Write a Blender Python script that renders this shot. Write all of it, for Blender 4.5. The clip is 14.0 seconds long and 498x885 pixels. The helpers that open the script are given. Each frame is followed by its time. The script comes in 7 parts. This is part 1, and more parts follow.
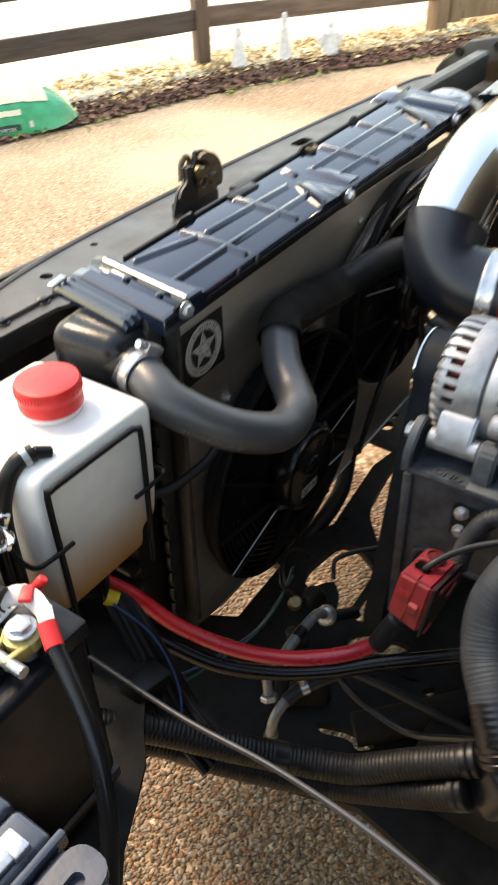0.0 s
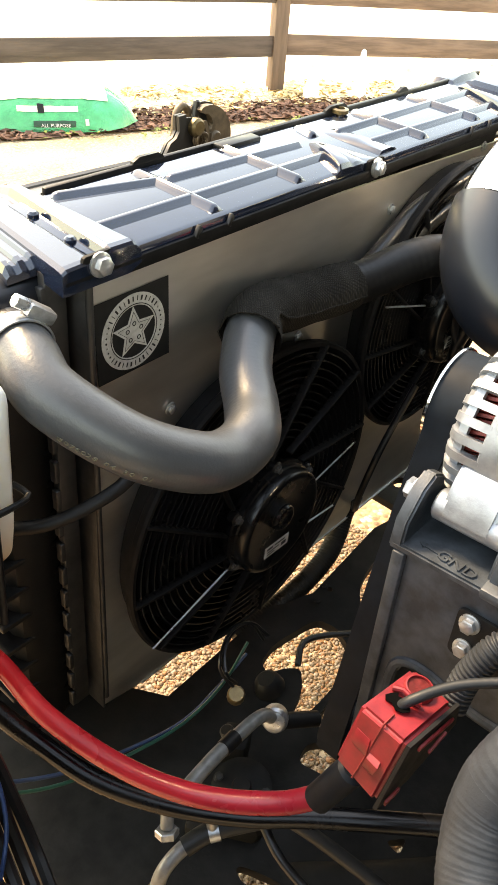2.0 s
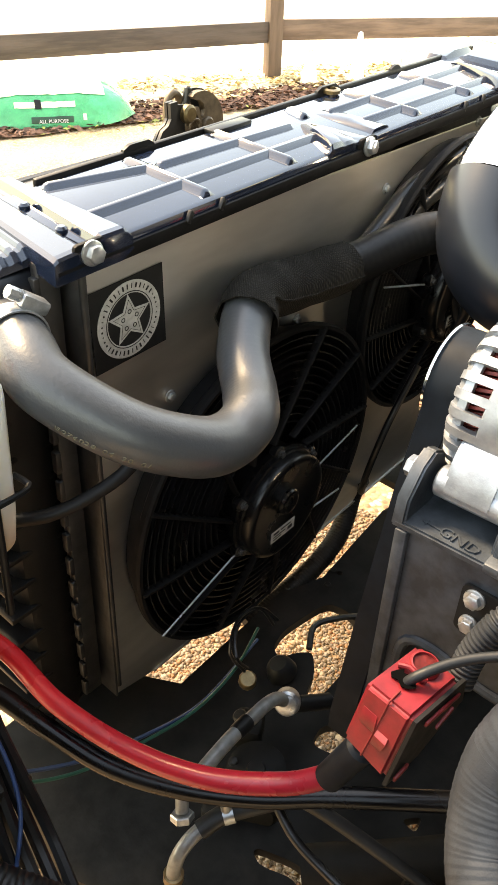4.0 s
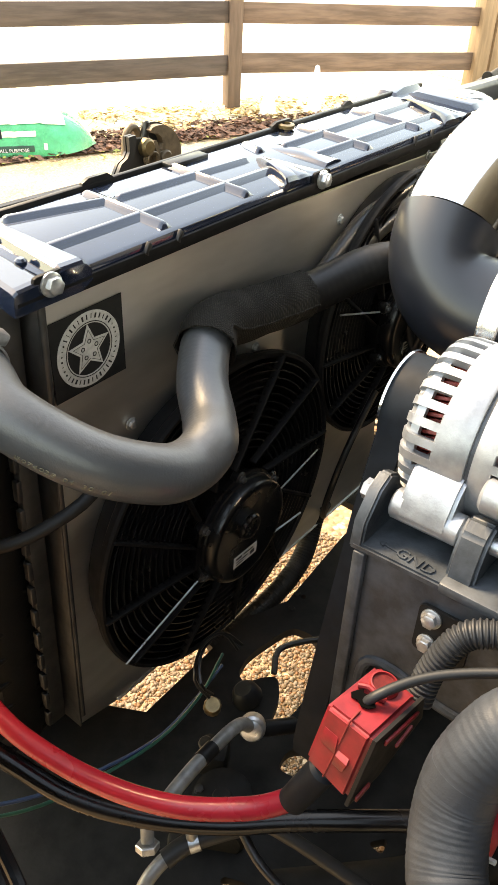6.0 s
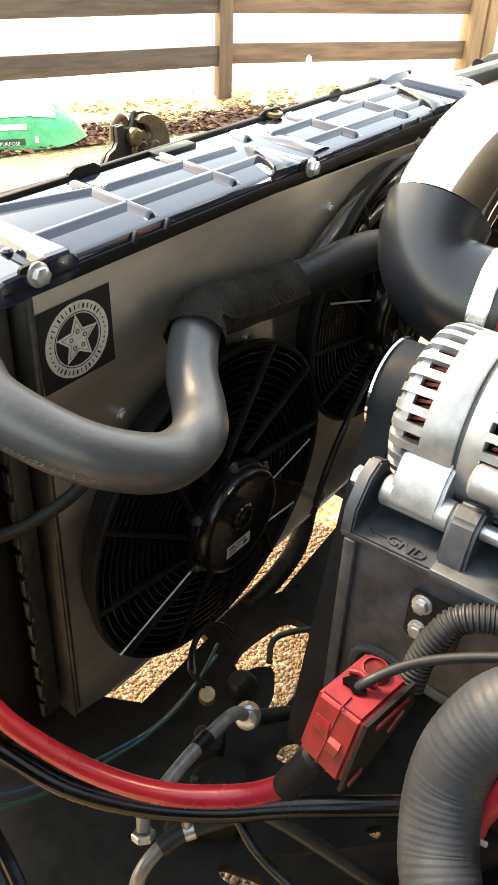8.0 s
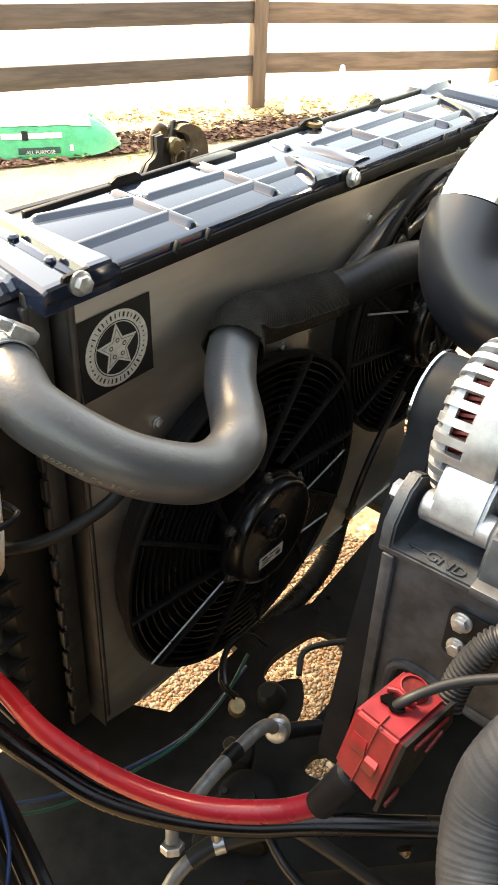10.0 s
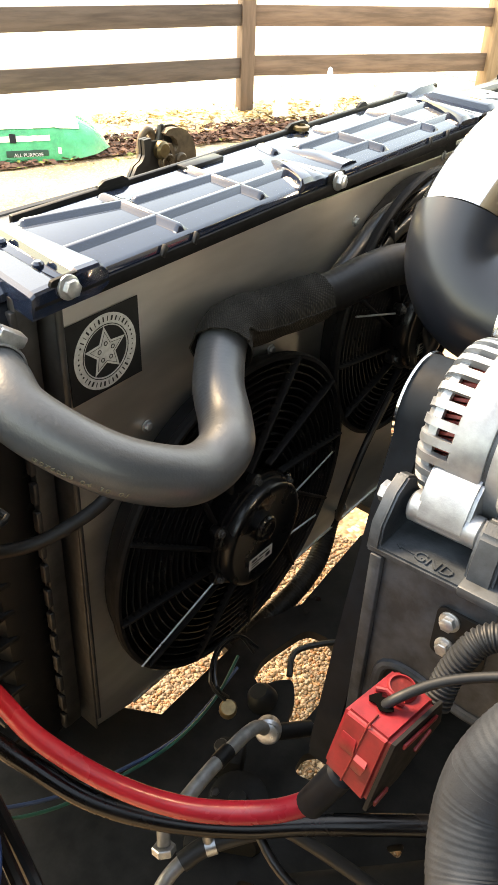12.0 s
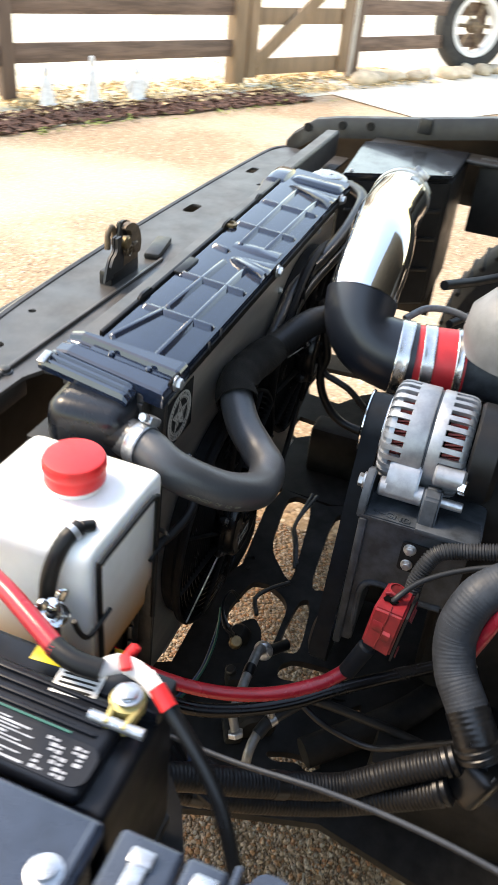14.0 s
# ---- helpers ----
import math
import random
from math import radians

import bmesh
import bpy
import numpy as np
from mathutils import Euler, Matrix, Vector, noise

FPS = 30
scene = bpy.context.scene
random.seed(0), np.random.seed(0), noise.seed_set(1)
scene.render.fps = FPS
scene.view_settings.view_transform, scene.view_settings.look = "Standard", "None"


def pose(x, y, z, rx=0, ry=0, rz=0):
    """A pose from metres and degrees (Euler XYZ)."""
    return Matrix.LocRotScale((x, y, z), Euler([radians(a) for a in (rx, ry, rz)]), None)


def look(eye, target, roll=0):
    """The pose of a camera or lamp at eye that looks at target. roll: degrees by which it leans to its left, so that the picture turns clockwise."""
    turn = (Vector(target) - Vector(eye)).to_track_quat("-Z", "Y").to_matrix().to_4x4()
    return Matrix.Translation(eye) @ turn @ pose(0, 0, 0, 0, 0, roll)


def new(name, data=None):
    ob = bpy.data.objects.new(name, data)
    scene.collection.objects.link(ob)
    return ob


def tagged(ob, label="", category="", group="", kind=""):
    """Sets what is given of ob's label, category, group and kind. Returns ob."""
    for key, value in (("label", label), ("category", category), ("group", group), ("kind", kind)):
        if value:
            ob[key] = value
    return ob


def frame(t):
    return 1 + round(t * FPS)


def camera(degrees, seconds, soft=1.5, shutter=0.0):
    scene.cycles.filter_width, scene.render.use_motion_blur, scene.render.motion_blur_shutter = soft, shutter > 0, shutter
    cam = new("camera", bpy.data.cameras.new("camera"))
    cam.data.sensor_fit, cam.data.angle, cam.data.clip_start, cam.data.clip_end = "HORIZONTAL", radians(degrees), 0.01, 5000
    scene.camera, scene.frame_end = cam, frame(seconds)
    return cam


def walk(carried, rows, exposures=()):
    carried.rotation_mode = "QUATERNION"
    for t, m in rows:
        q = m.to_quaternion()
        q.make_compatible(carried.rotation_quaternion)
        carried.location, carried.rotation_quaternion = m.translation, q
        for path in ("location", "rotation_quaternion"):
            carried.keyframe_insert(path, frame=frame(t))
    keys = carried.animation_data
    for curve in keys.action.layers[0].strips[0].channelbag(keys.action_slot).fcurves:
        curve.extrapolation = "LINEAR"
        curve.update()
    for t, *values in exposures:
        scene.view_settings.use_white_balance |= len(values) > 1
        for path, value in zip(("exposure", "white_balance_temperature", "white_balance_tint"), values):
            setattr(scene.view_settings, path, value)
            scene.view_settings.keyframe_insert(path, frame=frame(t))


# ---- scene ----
cam = camera(36.0, 14.0, shutter=0.5)
PATH = [
    (0, (0.0, 0.0, 1.35), (1.294, 0.931, 0.142), -2.0),
    (0.3, (0.067, 0.018, 1.269), (1.292, 1.022, 0.049), -3.2),
    (0.5, (0.132, 0.037, 1.23), (1.385, 1.03, 0.028), -1.3),
    (1, (0.215, 0.044, 1.193), (1.522, 0.992, 0.013), 1.9),
    (1.5, (0.236, 0.074, 1.178), (1.538, 1.079, 0.04), 3.9),
    (2, (0.234, 0.067, 1.179), (1.526, 1.093, 0.048), 4.8),
    (4.3, (0.238, 0.053, 1.175), (1.503, 1.088, 0.022), 1.9),
    (4.5, (0.237, 0.048, 1.178), (1.527, 1.077, 0.047), 2.1),
    (5, (0.237, 0.046, 1.179), (1.562, 1.054, 0.072), 2.5),
    (5.5, (0.235, 0.046, 1.18), (1.576, 1.042, 0.081), 2.8),
    (6, (0.234, 0.048, 1.182), (1.582, 1.041, 0.087), 3.1),
    (6.5, (0.236, 0.043, 1.179), (1.584, 1.026, 0.077), 3.0),
    (7, (0.237, 0.041, 1.179), (1.583, 1.018, 0.068), 2.6),
    (9.5, (0.234, 0.051, 1.18), (1.574, 1.048, 0.08), 2.9),
    (10, (0.234, 0.054, 1.179), (1.545, 1.092, 0.083), 2.3),
    (10.5, (0.233, 0.054, 1.18), (1.533, 1.116, 0.092), 1.9),
    (11, (0.234, 0.05, 1.18), (1.547, 1.1, 0.097), 1.7),
    (11.5, (0.233, 0.049, 1.181), (1.561, 1.079, 0.098), 2.1),
    (12, (0.233, 0.051, 1.181), (1.562, 1.072, 0.09), 2.4),
    (12.5, (0.206, 0.045, 1.219), (1.543, 1.072, 0.142), 2.9),
    (13, (0.108, 0.019, 1.308), (1.448, 1.03, 0.22), 3.4),
    (13.2, (0.069, 0.006, 1.333), (1.414, 1.007, 0.244), 3.3),
    (13.5, (-0.014, 0.038, 1.357), (1.432, 0.883, 0.263), 4.6),
    (13.8, (-0.096, 0.114, 1.388), (1.438, 0.735, 0.266), 5.7),
    (14, (-0.15, 0.172, 1.427), (1.426, 0.665, 0.299), 6.1),
]
EXPOSURES = [(0, 1.76, 8900, 14), (0.5, 2.32, 9800, 14), (1, 2.82, 11000, 14), (12, 2.82, 11000, 14), (13, 2.34, 10100, 16), (13.5, 2.0, 9300, 16), (14, 1.96, 7950, 14)]
walk(cam, [(t, look(eye, target, roll)) for t, eye, target, roll in PATH], EXPOSURES)

# ---- light ----
SUN_ELEV, SUN_ROT = radians(50), radians(2)
world = bpy.data.worlds.new("sky")
scene.world = world
world.use_nodes = True
wn = world.node_tree.nodes
sky = wn.new("ShaderNodeTexSky")
sky.sky_type, sky.sun_disc = "NISHITA", False
sky.sun_elevation, sky.sun_rotation, sky.air_density, sky.dust_density = SUN_ELEV, SUN_ROT, 1.5, 0.6
world.node_tree.links.new(sky.outputs[0], wn["Background"].inputs[0])
wn["Background"].inputs[1].default_value = 0.15
sun_data = bpy.data.lights.new("sun", "SUN")
sun_data.energy, sun_data.angle, sun_data.color = 1.5, radians(16), (1.0, 0.91, 0.77)
sun = new("sun", sun_data)
toward_sun = Vector((math.sin(SUN_ROT) * math.cos(SUN_ELEV), math.cos(SUN_ROT) * math.cos(SUN_ELEV), math.sin(SUN_ELEV)))
sun.matrix_world = look(toward_sun * 30, (0, 0, 0))


# ---- materials ----
def mat(name, base, rough=0.5, metal=0.0, var=0.2, scale=30.0, bump=0.15, fine=260.0, spec=0.5, second=None, amount=0.5, rvar=0.1, coat=0.0, depth=0.001, stretch=None, island=0.0):
    """A surface with broad stains (second colour), grain, uneven gloss and fine relief."""
    m = bpy.data.materials.new(name)
    m.use_nodes = True
    nt = m.node_tree
    b = nt.nodes["Principled BSDF"]
    tc = nt.nodes.new("ShaderNodeTexCoord")
    src = tc.outputs["Object"]
    if stretch:
        mp = nt.nodes.new("ShaderNodeMapping")
        mp.inputs["Scale"].default_value = stretch
        nt.links.new(src, mp.inputs[0])
        src = mp.outputs[0]

    def noise_tex(s, detail=4.0, rough_=0.6):
        n = nt.nodes.new("ShaderNodeTexNoise")
        n.inputs["Scale"].default_value, n.inputs["Detail"].default_value, n.inputs["Roughness"].default_value = s, detail, rough_
        nt.links.new(src, n.inputs["Vector"])
        return n.outputs["Fac"]

    def ramp(fac, lo, hi, a=0.0, c=1.0):
        r = nt.nodes.new("ShaderNodeMapRange")
        for k, v in zip(("From Min", "From Max", "To Min", "To Max"), (lo, hi, a, c)):
            r.inputs[k].default_value = v
        nt.links.new(fac, r.inputs["Value"])
        return r.outputs[0]

    def mix(fac, a, c, kind="MIX"):
        x = nt.nodes.new("ShaderNodeMix")
        x.data_type, x.blend_type = "RGBA", kind
        for i, v in ((0, fac), (6, a), (7, c)):
            if isinstance(v, (int, float)):
                x.inputs[i].default_value = v
            elif isinstance(v, tuple):
                x.inputs[i].default_value = (*v[:3], 1)
            else:
                nt.links.new(v, x.inputs[i])
        return x.outputs[2]

    dark = tuple(v * (1 - var) for v in base)
    light = tuple(min(1, v * (1 + var)) for v in base)
    col = mix(ramp(noise_tex(scale), 0.35, 0.65), dark, light)
    if second:
        col = mix(ramp(noise_tex(scale * 0.23, 6.0, 0.68), 0.52, 0.68, 0.0, amount), col, second)
    if island:
        g = nt.nodes.new("ShaderNodeNewGeometry")
        h = nt.nodes.new("ShaderNodeHueSaturation")
        nt.links.new(ramp(g.outputs["Random Per Island"], 0, 1, 1 - island, 1 + island), h.inputs["Value"])
        nt.links.new(col, h.inputs["Color"])
        col = h.outputs[0]
    nt.links.new(col, b.inputs["Base Color"])
    nt.links.new(ramp(noise_tex(scale * 0.6), 0.3, 0.7, max(0.02, rough - rvar), min(1, rough + rvar)), b.inputs["Roughness"])
    b.inputs["Metallic"].default_value = metal
    b.inputs["Specular IOR Level"].default_value = spec
    b.inputs["Coat Weight"].default_value = coat
    if bump:
        bp = nt.nodes.new("ShaderNodeBump")
        bp.inputs["Strength"].default_value, bp.inputs["Distance"].default_value = bump, depth
        nt.links.new(noise_tex(fine, 3.0), bp.inputs["Height"])
        nt.links.new(bp.outputs[0], b.inputs["Normal"])
    return m


def woven(name):
    """Dark cloth: warp and weft threads that pass over one another, with dusty patches."""
    m = mat(name, (0.0160, 0.0142, 0.0120), 0.85, var=0.35, bump=0.0, spec=0.15, second=(0.030, 0.026, 0.021), amount=0.5)
    nt = m.node_tree
    b = nt.nodes["Principled BSDF"]
    tc = nt.nodes.new("ShaderNodeTexCoord")
    waves = []
    for turn in ((0, 0, 0.785), (0.6, 0.785, -0.785)):
        mp = nt.nodes.new("ShaderNodeMapping")
        mp.inputs["Rotation"].default_value = turn
        nt.links.new(tc.outputs["Object"], mp.inputs[0])
        wv = nt.nodes.new("ShaderNodeTexWave")
        wv.inputs["Scale"].default_value, wv.inputs["Distortion"].default_value = 150, 0.6
        nt.links.new(mp.outputs[0], wv.inputs["Vector"])
        waves.append(wv.outputs["Fac"])
    mul = nt.nodes.new("ShaderNodeMath")
    mul.operation = "MULTIPLY"
    nt.links.new(waves[0], mul.inputs[0])
    nt.links.new(waves[1], mul.inputs[1])
    shade = nt.nodes.new("ShaderNodeMapRange")
    shade.inputs["To Min"].default_value, shade.inputs["To Max"].default_value = 0.55, 1.9
    nt.links.new(mul.outputs[0], shade.inputs["Value"])
    hsv = nt.nodes.new("ShaderNodeHueSaturation")
    old = b.inputs["Base Color"].links[0].from_socket
    nt.links.new(old, hsv.inputs["Color"])
    nt.links.new(shade.outputs[0], hsv.inputs["Value"])
    nt.links.new(hsv.outputs[0], b.inputs["Base Color"])
    bp = nt.nodes.new("ShaderNodeBump")
    bp.inputs["Strength"].default_value, bp.inputs["Distance"].default_value = 0.8, 0.0008
    nt.links.new(mul.outputs[0], bp.inputs["Height"])
    nt.links.new(bp.outputs[0], b.inputs["Normal"])
    return m


def pebble_material():
    """River pebbles, each of its own tan, orange, cream or brown, with a fine grain."""
    m = mat("pebbles", (0.215, 0.146, 0.098), 0.55, var=0.3, scale=160, bump=0.35, fine=420, rvar=0.12, spec=0.35)
    nt = m.node_tree
    b = nt.nodes["Principled BSDF"]
    old = b.inputs["Base Color"].links[0].from_socket
    g = nt.nodes.new("ShaderNodeNewGeometry")
    ramp = nt.nodes.new("ShaderNodeValToRGB")
    ramp.color_ramp.interpolation = "CONSTANT"
    stops = ((0.0, (0.95, 0.95, 0.95)), (0.24, (1.10, 0.80, 0.55)), (0.36, (1.0, 1.18, 1.35)), (0.52, (0.52, 0.50, 0.48)), (0.66, (1.30, 1.35, 1.35)), (0.80, (0.80, 0.78, 0.72)), (0.92, (0.95, 0.62, 0.42)))
    ramp.color_ramp.elements[0].color = (*stops[0][1], 1)
    ramp.color_ramp.elements[1].position, ramp.color_ramp.elements[1].color = stops[-1][0], (*stops[-1][1], 1)
    for p, c in stops[1:-1]:
        ramp.color_ramp.elements.new(p).color = (*c, 1)
    nt.links.new(g.outputs["Random Per Island"], ramp.inputs[0])
    x = nt.nodes.new("ShaderNodeMix")
    x.data_type, x.blend_type = "RGBA", "MULTIPLY"
    x.inputs[0].default_value = 1.0
    nt.links.new(old, x.inputs[6])
    nt.links.new(ramp.outputs[0], x.inputs[7])
    nt.links.new(x.outputs[2], b.inputs["Base Color"])
    return m


GLOSS_BLACK = mat("gloss_black_paint", (0.014, 0.016, 0.020), 0.18, var=0.25, bump=0.05, fine=90, second=(0.06, 0.055, 0.05), amount=0.25, rvar=0.07, coat=0.3)
# blue in the base stands in for blue sky mirrored in black plastic
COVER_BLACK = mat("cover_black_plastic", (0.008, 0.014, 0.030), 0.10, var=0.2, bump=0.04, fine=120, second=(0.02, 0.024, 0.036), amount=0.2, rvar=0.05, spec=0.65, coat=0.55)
NECK = mat("outlet_tank_plastic", (0.008, 0.010, 0.014), 0.30, var=0.2, bump=0.1, fine=240, second=(0.016, 0.016, 0.017), amount=0.3, spec=0.35)
# warm grey base stands in for sky reflected in the black paint
HEADER = mat("dusty_header_sheen_paint", (0.060, 0.055, 0.050), 0.42, var=0.3, scale=16, bump=0.06, fine=120, second=(0.115, 0.10, 0.088), amount=0.4, rvar=0.12)
SATIN_BLACK = mat("satin_black_steel", (0.014, 0.014, 0.014), 0.42, var=0.3, bump=0.12, fine=180, second=(0.05, 0.043, 0.035), amount=0.35)
DULL_BLACK = mat("dull_black_plastic", (0.0055, 0.0055, 0.006), 0.46, var=0.3, bump=0.15, fine=240, second=(0.016, 0.015, 0.014), amount=0.3, spec=0.32)
FRAME_BLACK = mat("dusty_frame_paint", (0.011, 0.0105, 0.010), 0.66, var=0.45, bump=0.4, fine=120, second=(0.028, 0.023, 0.018), amount=0.45, spec=0.22)
RUBBER = mat("hose_rubber", (0.016, 0.018, 0.020), 0.50, var=0.15, scale=22, bump=0.12, fine=420, second=(0.032, 0.031, 0.029), amount=0.3, rvar=0.06, spec=0.35)
HOSE_RUBBER = mat("dusty_hose_rubber", (0.047, 0.050, 0.054), 0.40, var=0.12, scale=18, bump=0.3, fine=260, second=(0.078, 0.069, 0.056), amount=0.35, rvar=0.06, spec=0.75)
CLOTH = woven("woven_sleeve")
WRAP = mat("wrapped_conduit", (0.024, 0.029, 0.036), 0.55, var=0.25, scale=40, bump=0.3, fine=220, second=(0.055, 0.059, 0.064), amount=0.3, spec=0.4)
LOOM = mat("loom_plastic", (0.0065, 0.007, 0.008), 0.36, var=0.3, bump=0.12, fine=300, second=(0.020, 0.019, 0.018), amount=0.3, spec=0.5)
CONDUIT = mat("grey_conduit_plastic", (0.022, 0.025, 0.029), 0.55, var=0.25, bump=0.1, fine=300, second=(0.065, 0.065, 0.064), amount=0.3, spec=0.4)
ALU = mat("brushed_aluminium", (0.66, 0.64, 0.605), 0.46, 1.0, var=0.14, scale=14, bump=0.05, fine=500, second=(0.50, 0.47, 0.43), amount=0.45, rvar=0.08, stretch=(0.25, 1, 1))
ALU_EDGE = mat("aluminium_strip", (0.075, 0.077, 0.08), 0.5, 0.9, var=0.2, scale=40, bump=0.2, fine=200, second=(0.13, 0.125, 0.12), amount=0.5)
CAST = mat("cast_aluminium", (0.33, 0.35, 0.375), 0.46, 0.7, var=0.14, scale=60, bump=0.16, fine=420, second=(0.225, 0.235, 0.25), amount=0.5, rvar=0.10)
CAST_DARK = mat("grey_cast_bracket", (0.044, 0.053, 0.063), 0.48, 0.25, var=0.4, scale=38, bump=0.30, fine=330, second=(0.098, 0.107, 0.118), amount=0.5, depth=0.0008)
CHROME = mat("polished_aluminium", (0.86, 0.86, 0.85), 0.09, 1.0, var=0.03, scale=12, bump=0.03, fine=70, rvar=0.04)
STEEL = mat("zinc_steel", (0.44, 0.46, 0.48), 0.34, 0.8, var=0.2, scale=120, bump=0.15, fine=400, second=(0.26, 0.26, 0.26), amount=0.4)
PIPE = mat("grey_line_coating", (0.22, 0.22, 0.215), 0.42, 0.3, var=0.2, scale=80, bump=0.1, fine=300, second=(0.15, 0.145, 0.135), amount=0.4)
BAND = mat("polished_steel_band", (0.62, 0.62, 0.61), 0.24, 1.0, var=0.1, scale=60, bump=0.06, fine=300, second=(0.45, 0.44, 0.42), amount=0.3, rvar=0.07)
BRASS = mat("aged_brass", (0.20, 0.145, 0.075), 0.42, 0.8, var=0.25, scale=80, bump=0.2, second=(0.2, 0.14, 0.08), amount=0.4)
YELLOW_ZINC = mat("yellow_zinc_clamp", (0.36, 0.30, 0.115), 0.45, 0.4, var=0.2, scale=100, bump=0.15)
OLD_STEEL = mat("brown_latch_steel", (0.15, 0.105, 0.066), 0.50, 0.35, var=0.35, scale=50, bump=0.3, fine=200, second=(0.02, 0.017, 0.014), amount=0.6)
RED_CABLE = mat("red_cable_jacket", (0.40, 0.018, 0.030), 0.28, var=0.12, scale=18, bump=0.06, fine=200, second=(0.36, 0.02, 0.028), amount=0.4)
RED_PLASTIC = mat("worn_red_plastic", (0.21, 0.012, 0.016), 0.45, var=0.25, scale=45, bump=0.2, fine=300, second=(0.09, 0.033, 0.028), amount=0.6)
RED_CAP = mat("red_cap_plastic", (0.72, 0.022, 0.024), 0.42, var=0.08, scale=60, bump=0.08, fine=300)
RED_RUBBER = mat("red_silicone", (0.42, 0.018, 0.022), 0.4, var=0.12, scale=40, bump=0.1)
# darker red for the shade inside the port, also drawn along the seam
DARK_RED = mat("dark_red_recess", (0.16, 0.010, 0.010), 0.6, var=0.3, scale=200, bump=0.1)
COPPER = mat("lacquered_copper", (0.20, 0.022, 0.015), 0.35, 0.35, var=0.3, scale=300, bump=0.2)
BATTERY = mat("battery_case_plastic", (0.007, 0.008, 0.011), 0.36, var=0.25, scale=40, bump=0.15, fine=350, second=(0.022, 0.022, 0.022), amount=0.25, spec=0.3)
FUSE_GREY = mat("grey_black_box_plastic", (0.026, 0.035, 0.054), 0.28, var=0.2, scale=30, bump=0.1, fine=250, second=(0.05, 0.052, 0.058), amount=0.3, coat=0.5)
SILICONE = mat("black_silicone", (0.009, 0.012, 0.018), 0.33, var=0.15, scale=16, bump=0.05, fine=200, second=(0.016, 0.017, 0.019), amount=0.25, rvar=0.05, spec=0.55)
CABLE_BLACK = mat("black_cable_jacket", (0.005, 0.005, 0.006), 0.24, var=0.2, scale=30, bump=0.04, fine=200, spec=0.3)
GREY_COVER = mat("grey_engine_plastic", (0.15, 0.15, 0.15), 0.48, var=0.15, scale=30, bump=0.2, fine=400)
BELT = mat("belt_rubber", (0.005, 0.008, 0.012), 0.55, var=0.2, scale=60, bump=0.06, fine=350, spec=0.16)
LABEL_WHITE = mat("label_paper", (0.62, 0.61, 0.58), 0.55, var=0.08, scale=60, bump=0.05, second=(0.45, 0.43, 0.4), amount=0.3)
LABEL_GREY = mat("label_print_grey", (0.42, 0.41, 0.39), 0.5, var=0.15, scale=200, bump=0.05)
BATTERY_PRINT = mat("battery_label", (0.36, 0.37, 0.39), 0.45, var=0.25, scale=120, bump=0.05, second=(0.1, 0.105, 0.115), amount=0.5)
FAN_BLACK = mat("fan_plastic", (0.0042, 0.0042, 0.0048), 0.60, var=0.3, scale=60, bump=0.1, fine=240, spec=0.16)
LABEL_DARK = mat("label_black", (0.009, 0.009, 0.009), 0.6, var=0.2, scale=60, bump=0.05, spec=0.25)
# flat black that puts the shade of a hollow into the colour
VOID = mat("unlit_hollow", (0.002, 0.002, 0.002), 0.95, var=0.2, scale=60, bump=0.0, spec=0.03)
INK_HOSE = mat("hose_printing", (0.16, 0.145, 0.10), 0.7, var=0.3, scale=300, bump=0.0)
MOTOR_BLACK = mat("fan_motor_paint", (0.003, 0.003, 0.0035), 0.30, var=0.3, bump=0.06, fine=160, second=(0.008, 0.0075, 0.007), amount=0.3, spec=0.36, rvar=0.07)
GUARD_BLACK = mat("guard_wire_paint", (0.006, 0.006, 0.0065), 0.20, var=0.3, bump=0.05, fine=240, spec=0.9)
SCREW_GREY = mat("dull_screw_steel", (0.10, 0.10, 0.10), 0.4, 0.6, var=0.2, scale=120, bump=0.1, fine=400)
YELLOW_TAPE = mat("yellow_tape", (0.72, 0.52, 0.02), 0.45, var=0.1, scale=80, bump=0.05)
ROD_GREY = mat("grey_cable_jacket", (0.036, 0.040, 0.045), 0.42, var=0.2, scale=60, bump=0.1, fine=300)
WIRE_BLUE = mat("blue_wire", (0.012, 0.045, 0.13), 0.4, var=0.1, bump=0.0)
WIRE_GREEN = mat("green_wire", (0.012, 0.10, 0.075), 0.4, var=0.1, bump=0.0)
WOOD_DARK = mat("stained_fence_board", (0.070, 0.052, 0.046), 0.8, var=0.3, scale=24, bump=0.5, fine=60, second=(0.115, 0.086, 0.066), amount=0.5, stretch=(0.10, 0.10, 1), depth=0.003)
WOOD_RAIL = mat("weathered_fence_rail", (0.155, 0.104, 0.080), 0.8, var=0.3, scale=24, bump=0.5, fine=60, second=(0.09, 0.066, 0.05), amount=0.5, stretch=(0.10, 0.10, 1), depth=0.003)
WOOD_POST = mat("dark_fence_post", (0.13, 0.088, 0.068), 0.8, var=0.25, scale=18, bump=0.5, fine=60, second=(0.08, 0.055, 0.042), amount=0.5, stretch=(1, 1, 0.12), depth=0.003)
WOOD_TAN = mat("weathered_fence_post", (0.24, 0.165, 0.105), 0.8, var=0.25, scale=18, bump=0.5, fine=60, second=(0.14, 0.095, 0.062), amount=0.5, stretch=(1, 1, 0.12), depth=0.003)
STATUE = mat("painted_concrete", (0.78, 0.77, 0.75), 0.7, var=0.15, scale=30, bump=0.3, fine=90, second=(0.4, 0.39, 0.38), amount=0.5)
